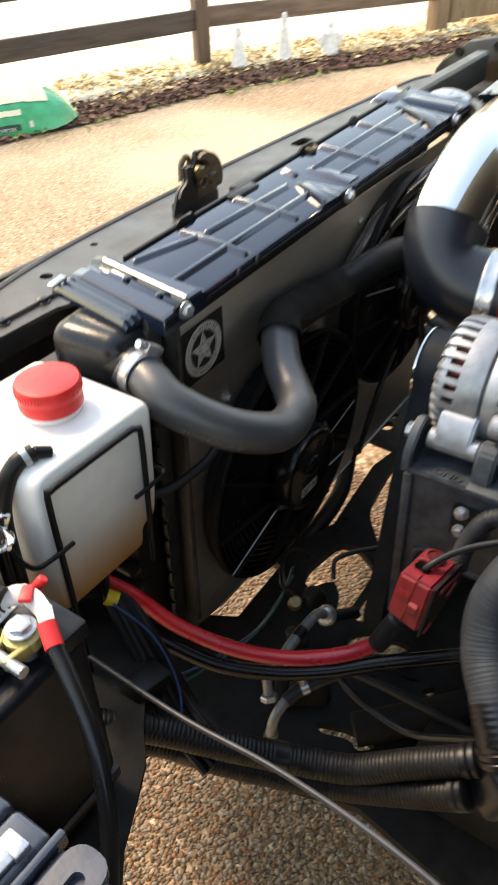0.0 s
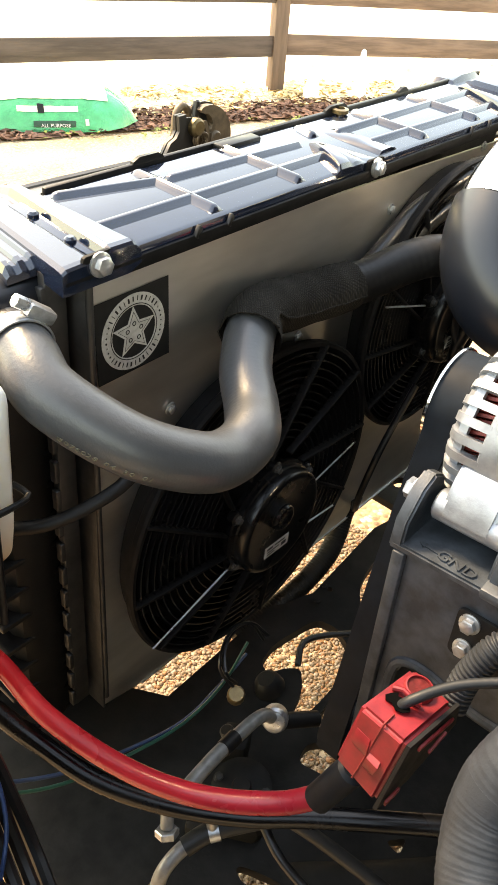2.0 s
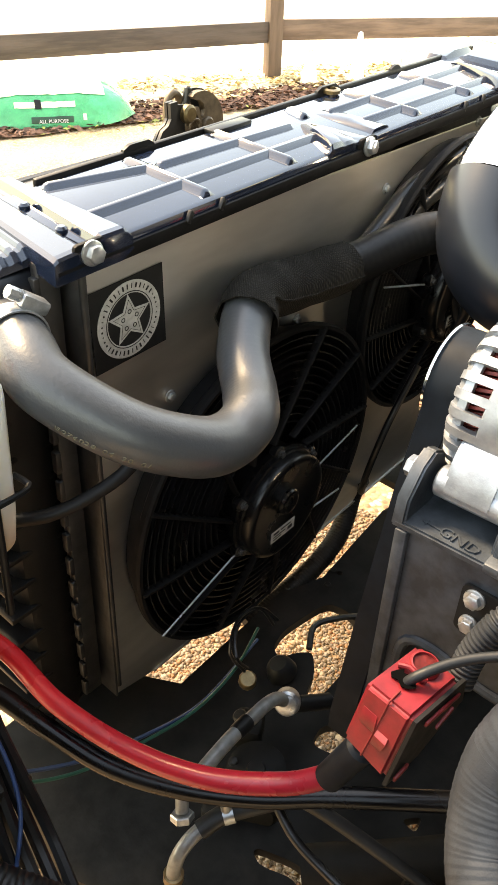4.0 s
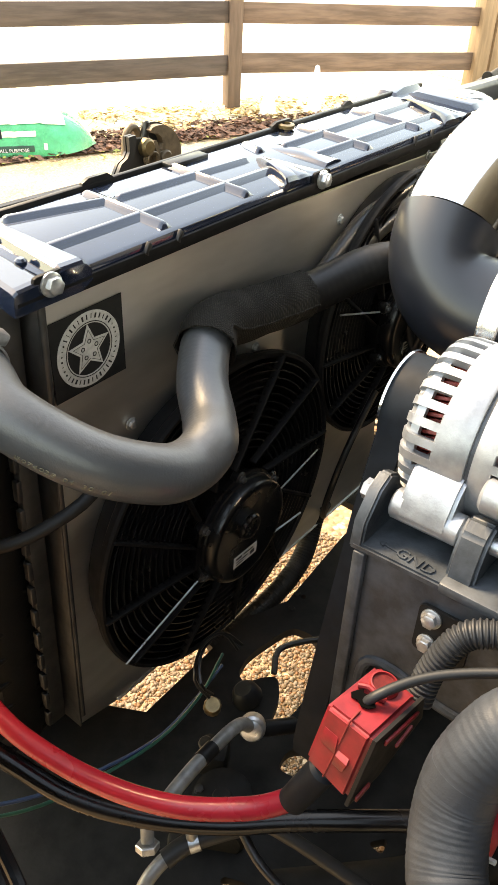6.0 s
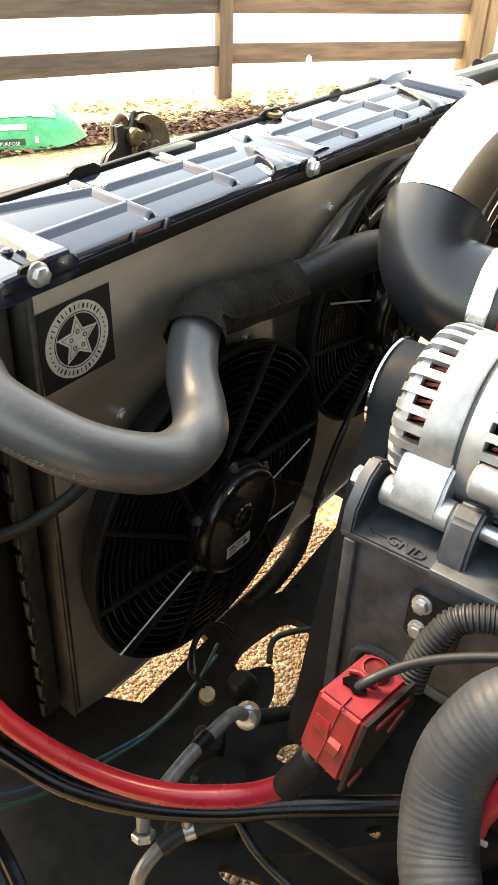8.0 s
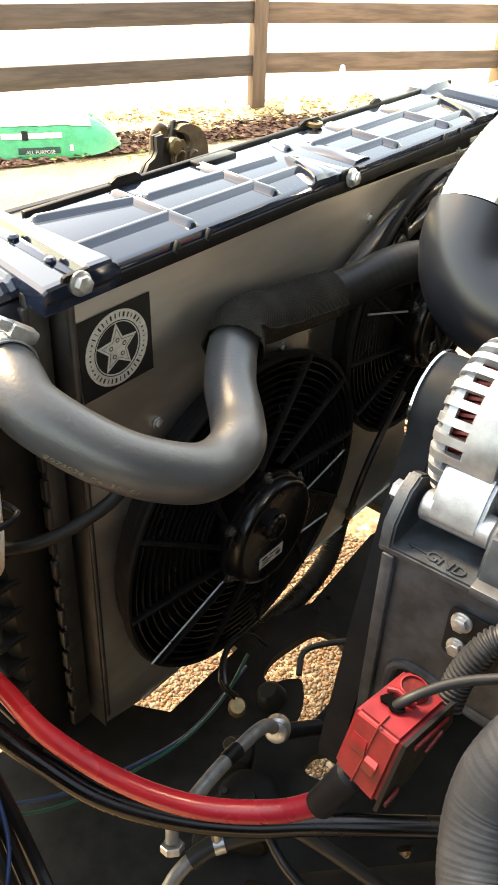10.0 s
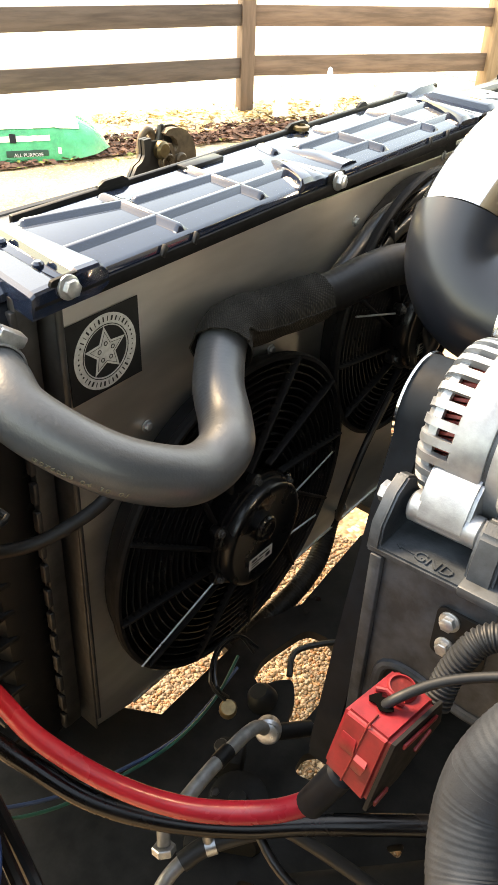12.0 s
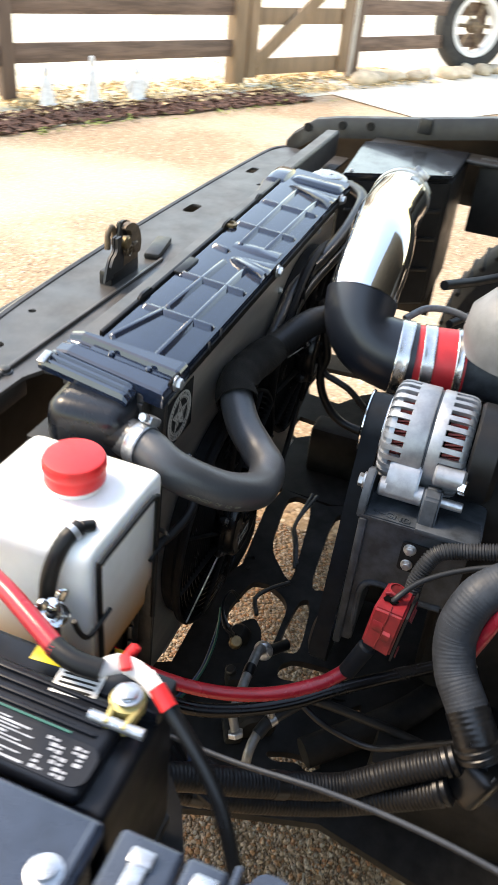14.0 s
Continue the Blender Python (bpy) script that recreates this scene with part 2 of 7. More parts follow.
BAG_GREEN = mat("green_bag_plastic", (0.012, 0.33, 0.13), 0.25, var=0.15, scale=14, bump=0.7, fine=30, depth=0.008, second=(0.03, 0.46, 0.28), amount=0.5, coat=0.5)
BAG_PALE = mat("pale_bag_print", (0.75, 0.72, 0.52), 0.35, var=0.1, scale=14, bump=0.5, fine=30, depth=0.006)
BAG_DARK = mat("dark_bag_print", (0.010, 0.050, 0.028), 0.35, var=0.2, scale=14, bump=0.3)
TYRE = mat("tyre_rubber", (0.022, 0.021, 0.020), 0.75, var=0.25, scale=30, bump=0.3, fine=120, second=(0.07, 0.06, 0.05), amount=0.4)
STONE = mat("edging_stone", (0.52, 0.42, 0.30), 0.85, var=0.25, scale=9, bump=0.6, fine=40, second=(0.24, 0.2, 0.16), amount=0.5, depth=0.01, island=0.25)
MULCH = mat("bark_mulch", (0.15, 0.076, 0.052), 0.9, var=0.4, scale=30, bump=0.5, fine=90, island=0.5, depth=0.005)
LEAVES = mat("dry_leaves", (0.66, 0.48, 0.25), 0.7, var=0.3, scale=8, bump=0.2, fine=60, island=0.55)
GRASS = mat("short_grass", (0.20, 0.24, 0.05), 0.7, var=0.3, scale=8, bump=0.0, island=0.4)
HOUSE = mat("pale_siding", (0.72, 0.72, 0.70), 0.6, var=0.05, scale=3, bump=0.1)
BROWN_SHED = mat("brown_shed_boards", (0.14, 0.085, 0.05), 0.8, var=0.2, scale=5, bump=0.2)
PEBBLE = pebble_material()


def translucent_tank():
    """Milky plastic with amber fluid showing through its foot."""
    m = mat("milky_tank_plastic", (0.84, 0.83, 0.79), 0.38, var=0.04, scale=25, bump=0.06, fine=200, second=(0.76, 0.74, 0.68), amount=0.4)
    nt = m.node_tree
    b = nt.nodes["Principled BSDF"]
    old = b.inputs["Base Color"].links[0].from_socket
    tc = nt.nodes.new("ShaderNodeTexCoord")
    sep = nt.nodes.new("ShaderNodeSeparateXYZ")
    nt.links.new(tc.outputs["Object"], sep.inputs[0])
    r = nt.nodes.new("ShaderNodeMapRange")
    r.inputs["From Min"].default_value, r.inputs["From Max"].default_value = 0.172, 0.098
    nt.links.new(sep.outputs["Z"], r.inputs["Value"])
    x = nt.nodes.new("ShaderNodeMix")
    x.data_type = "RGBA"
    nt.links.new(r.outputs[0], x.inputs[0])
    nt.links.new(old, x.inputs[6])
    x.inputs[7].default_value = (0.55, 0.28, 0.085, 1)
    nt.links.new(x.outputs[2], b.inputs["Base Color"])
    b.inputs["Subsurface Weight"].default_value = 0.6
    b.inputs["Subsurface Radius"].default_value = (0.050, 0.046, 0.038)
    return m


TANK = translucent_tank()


def ground_material():
    """Exposed aggregate: rounded pebbles of many warm colours in sandy cement, with paler sweeps painted in for sunlit
    ground.
    """
    m = bpy.data.materials.new("exposed_aggregate")
    m.use_nodes = True
    nt = m.node_tree
    b = nt.nodes["Principled BSDF"]
    tc = nt.nodes.new("ShaderNodeTexCoord")
    vor = nt.nodes.new("ShaderNodeTexVoronoi")
    vor.inputs["Scale"].default_value = 75
    nt.links.new(tc.outputs["Object"], vor.inputs["Vector"])
    ramp = nt.nodes.new("ShaderNodeValToRGB")
    sep = nt.nodes.new("ShaderNodeSeparateColor")
    nt.links.new(vor.outputs["Color"], sep.inputs[0])
    nt.links.new(sep.outputs[0], ramp.inputs[0])
    stops = [(0.0, (0.12, 0.07, 0.035)), (0.25, (0.36, 0.22, 0.115)), (0.5, (0.47, 0.32, 0.19)), (0.75, (0.38, 0.235, 0.13)), (1.0, (0.68, 0.54, 0.39))]
    ramp.color_ramp.elements[0].color = (*stops[0][1], 1)
    ramp.color_ramp.elements[1].color = (*stops[-1][1], 1)
    for p, c in stops[1:-1]:
        ramp.color_ramp.elements.new(p).color = (*c, 1)
    edge = nt.nodes.new("ShaderNodeMapRange")
    edge.inputs["From Min"].default_value, edge.inputs["From Max"].default_value = 0.45, 0.72
    nt.links.new(vor.outputs["Distance"], edge.inputs["Value"])
    mx = nt.nodes.new("ShaderNodeMix")
    mx.data_type = "RGBA"
    nt.links.new(edge.outputs[0], mx.inputs[0])
    nt.links.new(ramp.outputs[0], mx.inputs[6])
    mx.inputs[7].default_value = (0.30, 0.195, 0.105, 1)
    # broad noise for the paler sweeps that stand in for sun on the ground
    big = nt.nodes.new("ShaderNodeTexNoise")
    big.inputs["Scale"].default_value, big.inputs["Detail"].default_value = 0.55, 6
    nt.links.new(tc.outputs["Object"], big.inputs["Vector"])
    br = nt.nodes.new("ShaderNodeMapRange")
    br.inputs["From Min"].default_value, br.inputs["From Max"].default_value, br.inputs["To Max"].default_value = 0.44, 0.62, 0.55
    nt.links.new(big.outputs["Fac"], br.inputs["Value"])
    mx2 = nt.nodes.new("ShaderNodeMix")
    mx2.data_type = "RGBA"
    nt.links.new(br.outputs[0], mx2.inputs[0])
    nt.links.new(mx.outputs[2], mx2.inputs[6])
    mx2.inputs[7].default_value = (0.64, 0.53, 0.38, 1)
    nt.links.new(mx2.outputs[2], b.inputs["Base Color"])
    b.inputs["Roughness"].default_value = 0.6
    bp = nt.nodes.new("ShaderNodeBump")
    bp.invert = True
    bp.inputs["Strength"].default_value, bp.inputs["Distance"].default_value = 0.8, 0.004
    nt.links.new(vor.outputs["Distance"], bp.inputs["Height"])
    nt.links.new(bp.outputs[0], b.inputs["Normal"])
    return m


AGGREGATE = ground_material()
FIELD = mat("dry_winter_lawn", (0.62, 0.58, 0.44), 0.9, var=0.3, scale=2.5, bump=0.4, fine=40, depth=0.01, second=(0.72, 0.68, 0.58), amount=0.6)
PALE_DRIVE = mat("pale_concrete_drive", (0.66, 0.60, 0.50), 0.7, var=0.1, scale=2.0, bump=0.25, fine=120, second=(0.5, 0.43, 0.33), amount=0.4, depth=0.003)


# ---- mesh helpers ----
HOME = {}


def thing(name, at, label, category, group="", kind="", m=None):
    """An Empty at the thing's base. Its parts are built in world places, or, with m, in the thing's own frame."""
    ob = new(name)
    ob.empty_display_size = 0.02
    ob.matrix_world = m if m is not None else Matrix.Translation(at)
    HOME[ob.name] = None if m is not None else Matrix.Translation(at).inverted()
    return tagged(ob, label, category, group, kind)


def root_of(ob):
    while ob.parent:
        ob = ob.parent
    return ob


def finish(bm, name, material, angle=38):
    me = bpy.data.meshes.new(name)
    bmesh.ops.recalc_face_normals(bm, faces=bm.faces)
    bm.to_mesh(me)
    bm.free()
    me.materials.append(material)
    for p in me.polygons:
        p.use_smooth = True
    me.set_sharp_from_angle(angle=radians(angle))
    return me


def part(name, bm, material, parent, label="", angle=38):
    """Links a bmesh as one mesh under a thing or a part."""
    back = HOME[root_of(parent).name]
    if back is not None:
        bmesh.ops.transform(bm, matrix=back, verts=bm.verts)
    ob = new(name, finish(bm, name, material, angle))
    ob.parent = parent
    return tagged(ob, label)


def single(name, bm, material, label, category, group="", kind="", at=None, angle=38):
    """A thing of one mesh."""
    at = Vector(at) if at else sum((v.co for v in bm.verts), Vector()) / len(bm.verts)
    bmesh.ops.transform(bm, matrix=Matrix.Translation(-at), verts=bm.verts)
    ob = new(name, finish(bm, name, material, angle))
    ob.matrix_world = Matrix.Translation(at)
    HOME[ob.name] = Matrix.Translation(-at)
    return tagged(ob, label, category, group, kind)


def B():
    return bmesh.new()


def box(bm, c, s, bevel=0.0, turn=(0, 0, 0), seg=2):
    m = Matrix.LocRotScale(c, Euler([radians(a) for a in turn]), s)
    g = bmesh.ops.create_cube(bm, size=1, matrix=m)
    if bevel:
        es = list({e for v in g["verts"] for e in v.link_edges})
        bmesh.ops.bevel(bm, geom=es, offset=bevel, segments=seg, profile=0.5, affect="EDGES")
    return bm


def spin(bm, profile, m=None, seg=32, close=True):
    """A turned body: (radius, height) pairs round the local z."""
    rings = []
    for r, h in profile:
        if r < 1e-6:
            rings.append([bm.verts.new((0, 0, h))])
        else:
            rings.append([bm.verts.new((r * math.cos(k * math.tau / seg), r * math.sin(k * math.tau / seg), h)) for k in range(seg)])
    for a, b in zip(rings, rings[1:]):
        for k in range(seg):
            n = (k + 1) % seg
            if len(a) == 1 and len(b) == 1:
                continue
            if len(a) == 1:
                bm.faces.new((a[0], b[k], b[n]))
            elif len(b) == 1:
                bm.faces.new((a[k], a[n], b[0]))
            else:
                bm.faces.new((a[k], a[n], b[n], b[k]))
    if close:
        for ring in (rings[0], rings[-1]):
            if len(ring) > 2:
                bm.faces.new(ring)
    vs = [v for ring in rings for v in ring]
    if m is not None:
        bmesh.ops.transform(bm, matrix=m, verts=vs)
    return bm


def axis(p, d, roll=0.0):
    """A frame at p whose z looks along d."""
    return Matrix.Translation(p) @ Vector(d).normalized().to_track_quat("Z", "Y").to_matrix().to_4x4() @ Matrix.Rotation(radians(roll), 4, "Z")


def rod(bm, p0, p1, r, r2=None, seg=20, bevel=0.0):
    p0, p1 = Vector(p0), Vector(p1)
    h = (p1 - p0).length
    r2 = r if r2 is None else r2
    b = min(bevel, h * 0.45)
    prof = [(r - b, 0), (r, b), (r2, h - b), (r2 - b, h)] if b else [(r, 0), (r2, h)]
    return spin(bm, prof, axis(p0, p1 - p0), seg)


def spline(pts, n=10):
    pts = [Vector(p) for p in pts]
    q = [2 * pts[0] - pts[1], *pts, 2 * pts[-1] - pts[-2]]
    out = []
    for i in range(1, len(q) - 2):
        a, b, c, d = q[i - 1:i + 3]
        for k in range(n):
            u = k / n
            out.append(0.5 * (2 * b + (c - a) * u + (2 * a - 5 * b + 4 * c - d) * u * u + (3 * b - a - 3 * c + d) * u ** 3))
    out.append(pts[-1])
    return out


def even(path, step):
    """The same line with points at even steps."""
    out, left = [path[0]], step
    for a, b in zip(path, path[1:]):
        l = (b - a).length
        while l >= left and l > 1e-9:
            a = a + (b - a) * (left / l)
            out.append(a)
            l = (b - a).length
            left = step
        left -= l
    if (out[-1] - path[-1]).length > step * 0.3:
        out.append(path[-1])
    return out


def frames_along(path):
    """Right and up at every point of a line, without twist."""
    t = [(path[min(i + 1, len(path) - 1)] - path[max(i - 1, 0)]).normalized() for i in range(len(path))]
    u = t[0].orthogonal().normalized()
    out = []
    for d in t:
        u = (u - d * u.dot(d)).normalized()
        out.append((d, u, d.cross(u)))
    return out


def tube(bm, pts, r, seg=14, step=0.01, ripple=None, smooth=True, flat=1.0, caps=True):
    """A hose or cable along pts. ripple(s) adds to the radius at s metres."""
    path = even(spline(pts) if smooth else [Vector(p) for p in pts], step)
    fr = frames_along(path)
    rings, s = [], 0.0
    for i, (p, (d, u, w)) in enumerate(zip(path, fr)):
        if i:
            s += (p - path[i - 1]).length
        rr = r + (ripple(s) if ripple else 0)
        rings.append([bm.verts.new(p + (u * math.cos(a) + w * math.sin(a) * flat) * rr) for a in (k * math.tau / seg for k in range(seg))])
    for a, b in zip(rings, rings[1:]):
        for k in range(seg):
            n = (k + 1) % seg
            bm.faces.new((a[k], a[n], b[n], b[k]))
    if caps:
        bm.faces.new(rings[0])
        bm.faces.new(rings[-1])
    return bm


def corrugated(pitch, depth):
    return lambda s: depth if (s / pitch) % 1 < 0.55 else -depth


def plate(bm, outline, z0, z1, holes=(), m=None):
    """A flat sheet with holes, z0 to z1 thick."""
    edges, vs = [], []
    for loop in (outline, *holes):
        ring = [bm.verts.new((x, y, z0)) for x, y in loop]
        vs += ring
        edges += [bm.edges.new((a, b)) for a, b in zip(ring, ring[1:] + ring[:1])]
    g = bmesh.ops.triangle_fill(bm, use_beauty=True, use_dissolve=False, edges=edges)
    fs = [f for f in g["geom"] if isinstance(f, bmesh.types.BMFace)]
    ex = bmesh.ops.extrude_face_region(bm, geom=fs)
    up = [v for v in ex["geom"] if isinstance(v, bmesh.types.BMVert)]
    bmesh.ops.translate(bm, vec=(0, 0, z1 - z0), verts=up)
    if m is not None:
        bmesh.ops.transform(bm, matrix=m, verts=vs + up)
    return bm


def circle(cx, cy, r, n=40, a0=0.0, a1=math.tau):
    full = abs(a1 - a0 - math.tau) < 1e-6
    return [(cx + r * math.cos(a0 + (a1 - a0) * k / (n if full else n - 1)), cy + r * math.sin(a0 + (a1 - a0) * k / (n if full else n - 1))) for k in range(n)]


def rounded(w, h, r, n=5, cx=0.0, cy=0.0):
    out = []
    for sx, sy, a in ((1, 1, 0), (-1, 1, 90), (-1, -1, 180), (1, -1, 270)):
        for k in range(n):
            t = radians(a + 90 * k / (n - 1))
            out.append((cx + sx * (w / 2 - r) + r * math.cos(t), cy + sy * (h / 2 - r) + r * math.sin(t)))
    return out


def loft(bm, sections, caps=True):
    """A skin through rings of the same number of points."""
    rings = [[bm.verts.new(p) for p in s] for s in sections]
    n = len(rings[0])
    for a, b in zip(rings, rings[1:]):
        for k in range(n):
            bm.faces.new((a[k], a[(k + 1) % n], b[(k + 1) % n], b[k]))
    if caps:
        bm.faces.new(rings[0])
        bm.faces.new(rings[-1])
    return bm


def bolt(bm, p, d, r=0.009, h=0.008, washer=1.35, point=False):
    """A hex head on a washer."""
    m = axis(p, d)
    spin(bm, [(r * washer, 0), (r * washer, h * 0.22), (r * washer * 0.9, h * 0.3)], m, 20)
    spin(bm, [(r, h * 0.25), (r, h * 0.9), (r * 0.82, h)], m, 6)
    return bm


def letters(text, size, depth, m):
    """Raised or printed writing in the built-in font."""
    cu = bpy.data.curves.new("writing", "FONT")
    cu.body, cu.size, cu.extrude, cu.align_x, cu.resolution_u = text, size, depth / 2, "CENTER", 2
    ob = bpy.data.objects.new("writing", cu)
    scene.collection.objects.link(ob)
    me = bpy.data.meshes.new_from_object(ob.evaluated_get(bpy.context.evaluated_depsgraph_get()))
    bm = bmesh.new()
    bm.from_mesh(me)
    bpy.data.objects.remove(ob)
    bpy.data.curves.remove(cu)
    bpy.data.meshes.remove(me)
    bmesh.ops.transform(bm, matrix=m, verts=bm.verts)
    return bm


def frame3(o, x, y):
    """A frame at o with its x along x and its y near y."""
    x = Vector(x).normalized()
    z = x.cross(Vector(y)).normalized()
    y = z.cross(x)
    return Matrix(((x.x, y.x, z.x, o[0]), (x.y, y.y, z.y, o[1]), (x.z, y.z, z.z, o[2]), (0, 0, 0, 1)))


# ---- ground and distance ----
FENCE = Vector((0.891, -0.455, 0))          # along the fence
NEAR = Vector((-0.455, -0.891, 0))          # from the fence to the truck
POST = Vector((5.57, 4.35, 0))


def by_fence(s, d, z=0.0):
    """A place s metres along the fence from its first post and d metres in front of it."""
    if s < 0:
        return POST + Vector((0.968, -0.252, 0)) * s + Vector((-0.252, -0.968, 0)) * d + Vector((0, 0, z))
    return POST + FENCE * s + NEAR * d + Vector((0, 0, z))


def strip(bm, s0, s1, d0, d1, z, wave=0.0, n=40):
    a = [bm.verts.new(by_fence(s0 + (s1 - s0) * k / n, d0 + wave * noise.noise((k * 0.6, d0, 0)), z)) for k in range(n + 1)]
    b = [bm.verts.new(by_fence(s0 + (s1 - s0) * k / n, d1 + wave * noise.noise((k * 0.6, d1, 5)), z)) for k in range(n + 1)]
    for k in range(n):
        bm.faces.new((a[k], a[k + 1], b[k + 1], b[k]))
    return bm


bm = B()
bmesh.ops.create_grid(bm, x_segments=8, y_segments=8, size=600)
single("ground", bm, AGGREGATE, "tan exposed-aggregate driveway with rounded pebbles", "driveway", kind="structure", at=(0, 0, 0))
single("lawn", strip(B(), -60, 120, 0.72, -200, 0.004, 0.15), FIELD, "bleached dry winter lawn beyond the dark fence", "lawn", kind="structure", at=(5, 4, 0.004))
single("pale_drive", strip(B(), 3.2, 40, 2.0, -3.0, 0.010, 0.25), PALE_DRIVE, "pale sunlit concrete drive leading through the gate", "driveway", kind="structure", at=(8, 3, 0.010))
single("mulch_bed", strip(B(), -8, 2.75, 0.88, 0.42, 0.012, 0.12), MULCH, "brown bark mulch strip along the fence", "mulch", kind="structure", at=(5, 4, 0.012))


def scatter_flakes(name, material, count, s0, s1, d0, d1, size, lift, label, category, seed, dens=None):
    rng = random.Random(seed)
    verts, faces = [], []
    for _ in range(count):
        s, d = rng.uniform(s0, s1), rng.uniform(d0, d1)
        if dens and dens(s, d) < rng.random():
            continue
        c = by_fence(s, d, lift * rng.uniform(0.3, 1))
        a, k = rng.uniform(0, math.tau), size * rng.uniform(0.6, 1.4)
        u = Vector((math.cos(a), math.sin(a), rng.uniform(-0.4, 0.4))) * k
        w = Vector((-math.sin(a), math.cos(a), rng.uniform(-0.5, 0.5))) * k * rng.uniform(0.3, 0.6)
        i = len(verts)
        verts += [c - u, c - w * 0.9 + Vector((0, 0, 0.2 * k)), c + u, c + w]
        faces += [(i, i + 1, i + 2), (i, i + 2, i + 3)]
    me = bpy.data.meshes.new(name)
    me.from_pydata([tuple(v) for v in verts], [], faces)
    me.materials.append(material)
    return tagged(new(name, me), label, category, kind="stuff")


def patchy(s, d):
    return 0.15 + 1.2 * max(0, noise.noise((s * 1.7, d * 2.2, 3)) + 0.25)


scatter_flakes("fallen_leaves", LEAVES, 16000, -5, 5.2, -0.35, 0.62, 0.032, 0.03, "dry tan and brown leaves heaped along the fence", "leaves", 3, patchy)
scatter_flakes("mulch_chips", MULCH, 7000, -6, 2.75, 0.4, 0.9, 0.030, 0.03, "dark brown bark chips in the bed", "mulch", 4)
scatter_flakes("grass_edge", GRASS, 900, -6, 3.0, 0.84, 1.05, 0.018, 0.03, "thin green-yellow grass beside the driveway", "grass", 5, patchy)


def pebbles():
    """Rounded stones where the ground is seen close by, under the engine bay."""
    rng = random.Random(8)
    ico = B()
    bmesh.ops.create_icosphere(ico, subdivisions=1, radius=1)
    base = [v.co.copy() for v in ico.verts]
    tris = [tuple(v.index for v in f.verts) for f in ico.faces]
    ico.free()
    verts, faces = [], []
    for _ in range(56000):
        x, y = rng.uniform(0.3, 1.5), rng.uniform(0.06, 0.86)
        r = 0.0018 + 0.0042 * rng.random() ** 2.4
        m = Matrix.Translation((x, y, r * rng.uniform(0.0, 0.22))) @ Euler((rng.uniform(-0.3, 0.3), rng.uniform(-0.3, 0.3), rng.uniform(0, 6.3))).to_matrix().to_4x4() @ Matrix.Diagonal((r * rng.uniform(1, 1.6), r, r * rng.uniform(0.35, 0.6), 1))
        i = len(verts)
        verts += [tuple(m @ (v * rng.uniform(0.88, 1.12))) for v in base]
        faces += [tuple(i + k for k in t) for t in tris]
    me = bpy.data.meshes.new("pebbles")
    me.from_pydata(verts, [], faces)
    me.materials.append(PEBBLE)
    for p in me.polygons:
        p.use_smooth = True
    tagged(new("pebbles", me), "tan, orange and cream pebbles set in the driveway", "pebbles", kind="stuff")


pebbles()


# ---- fence and yard ----
def fence_span(s0, s1, tan=False):
    f = thing("fence", by_fence(s0, 0), "three-rail board fence stained dark brown", "fence", "board fence spans")
    wood = WOOD_RAIL if tan else WOOD_DARK
    run = by_fence(s1, 0) - by_fence(s0 + 1e-6 * (s0 == 0), 0)
    a = math.degrees(math.atan2(run.y, run.x))
    c = by_fence(s0, 0)
    part("post", box(B(), (c.x, c.y, 0.66), (0.115, 0.115, 1.32), 0.006, (0, 0, a)), WOOD_POST, f)
    for z in (0.343, 0.708, 1.08):
        m = by_fence((s0 + s1) / 2, 0.005, z + random.uniform(-0.006, 0.006))
        part("rail", box(B(), m, (s1 - s0 - 0.125, 0.035, 0.148), 0.004, (0, random.uniform(-0.25, 0.25), a)), wood, f)
    return f


for k in range(-3, 1):
    fence_span(k * 2.44, (k + 1) * 2.44 + 0.04 * (k == 0), k == 0)
fence_span(4.26, 6.7, True)
fence_span(6.7, 9.14, True)
gate_post = by_fence(2.48, 0)
single("gate_post", box(B(), (gate_post.x, gate_post.y, 0.68), (0.15, 0.15, 1.36), 0.008, (0, 0, -27)), WOOD_TAN, "weathered tan wooden gate post", "gate post", at=(gate_post.x, gate_post.y, 0))


def gate():
    g = thing("gate", by_fence(3.35, 0.0, 0.06), "wooden board gate with a diagonal brace", "gate")
    a = -27.05
    for z in (0.16, 0.62, 1.08):
        part("rail", box(B(), by_fence(3.35, 0, z), (1.50, 0.04, 0.15), 0.004, (0, 0, a)), WOOD_TAN, g)
    for s in (2.66, 4.04):
        part("stile", box(B(), by_fence(s, 0.04, 0.62), (0.13, 0.04, 1.10), 0.004, (0, 0, a)), WOOD_TAN, g)
    d = by_fence(4.0, 0.045, 1.1) - by_fence(2.7, 0.045, 0.2)
    m = (by_fence(4.0, 0.045, 1.1) + by_fence(2.7, 0.045, 0.2)) / 2
    part("brace", box(B(), m, (d.length, 0.035, 0.13), 0.004, (0, -math.degrees(math.asin(d.z / d.length)), a)), WOOD_TAN, g)
    p = by_fence(4.17, 0.06)
    part("hinge_pipe", rod(B(), p + Vector((0, 0, 0.02)), p + Vector((0, 0, 1.2)), 0.022), STEEL, g, "grey steel hinge pipe")


gate()


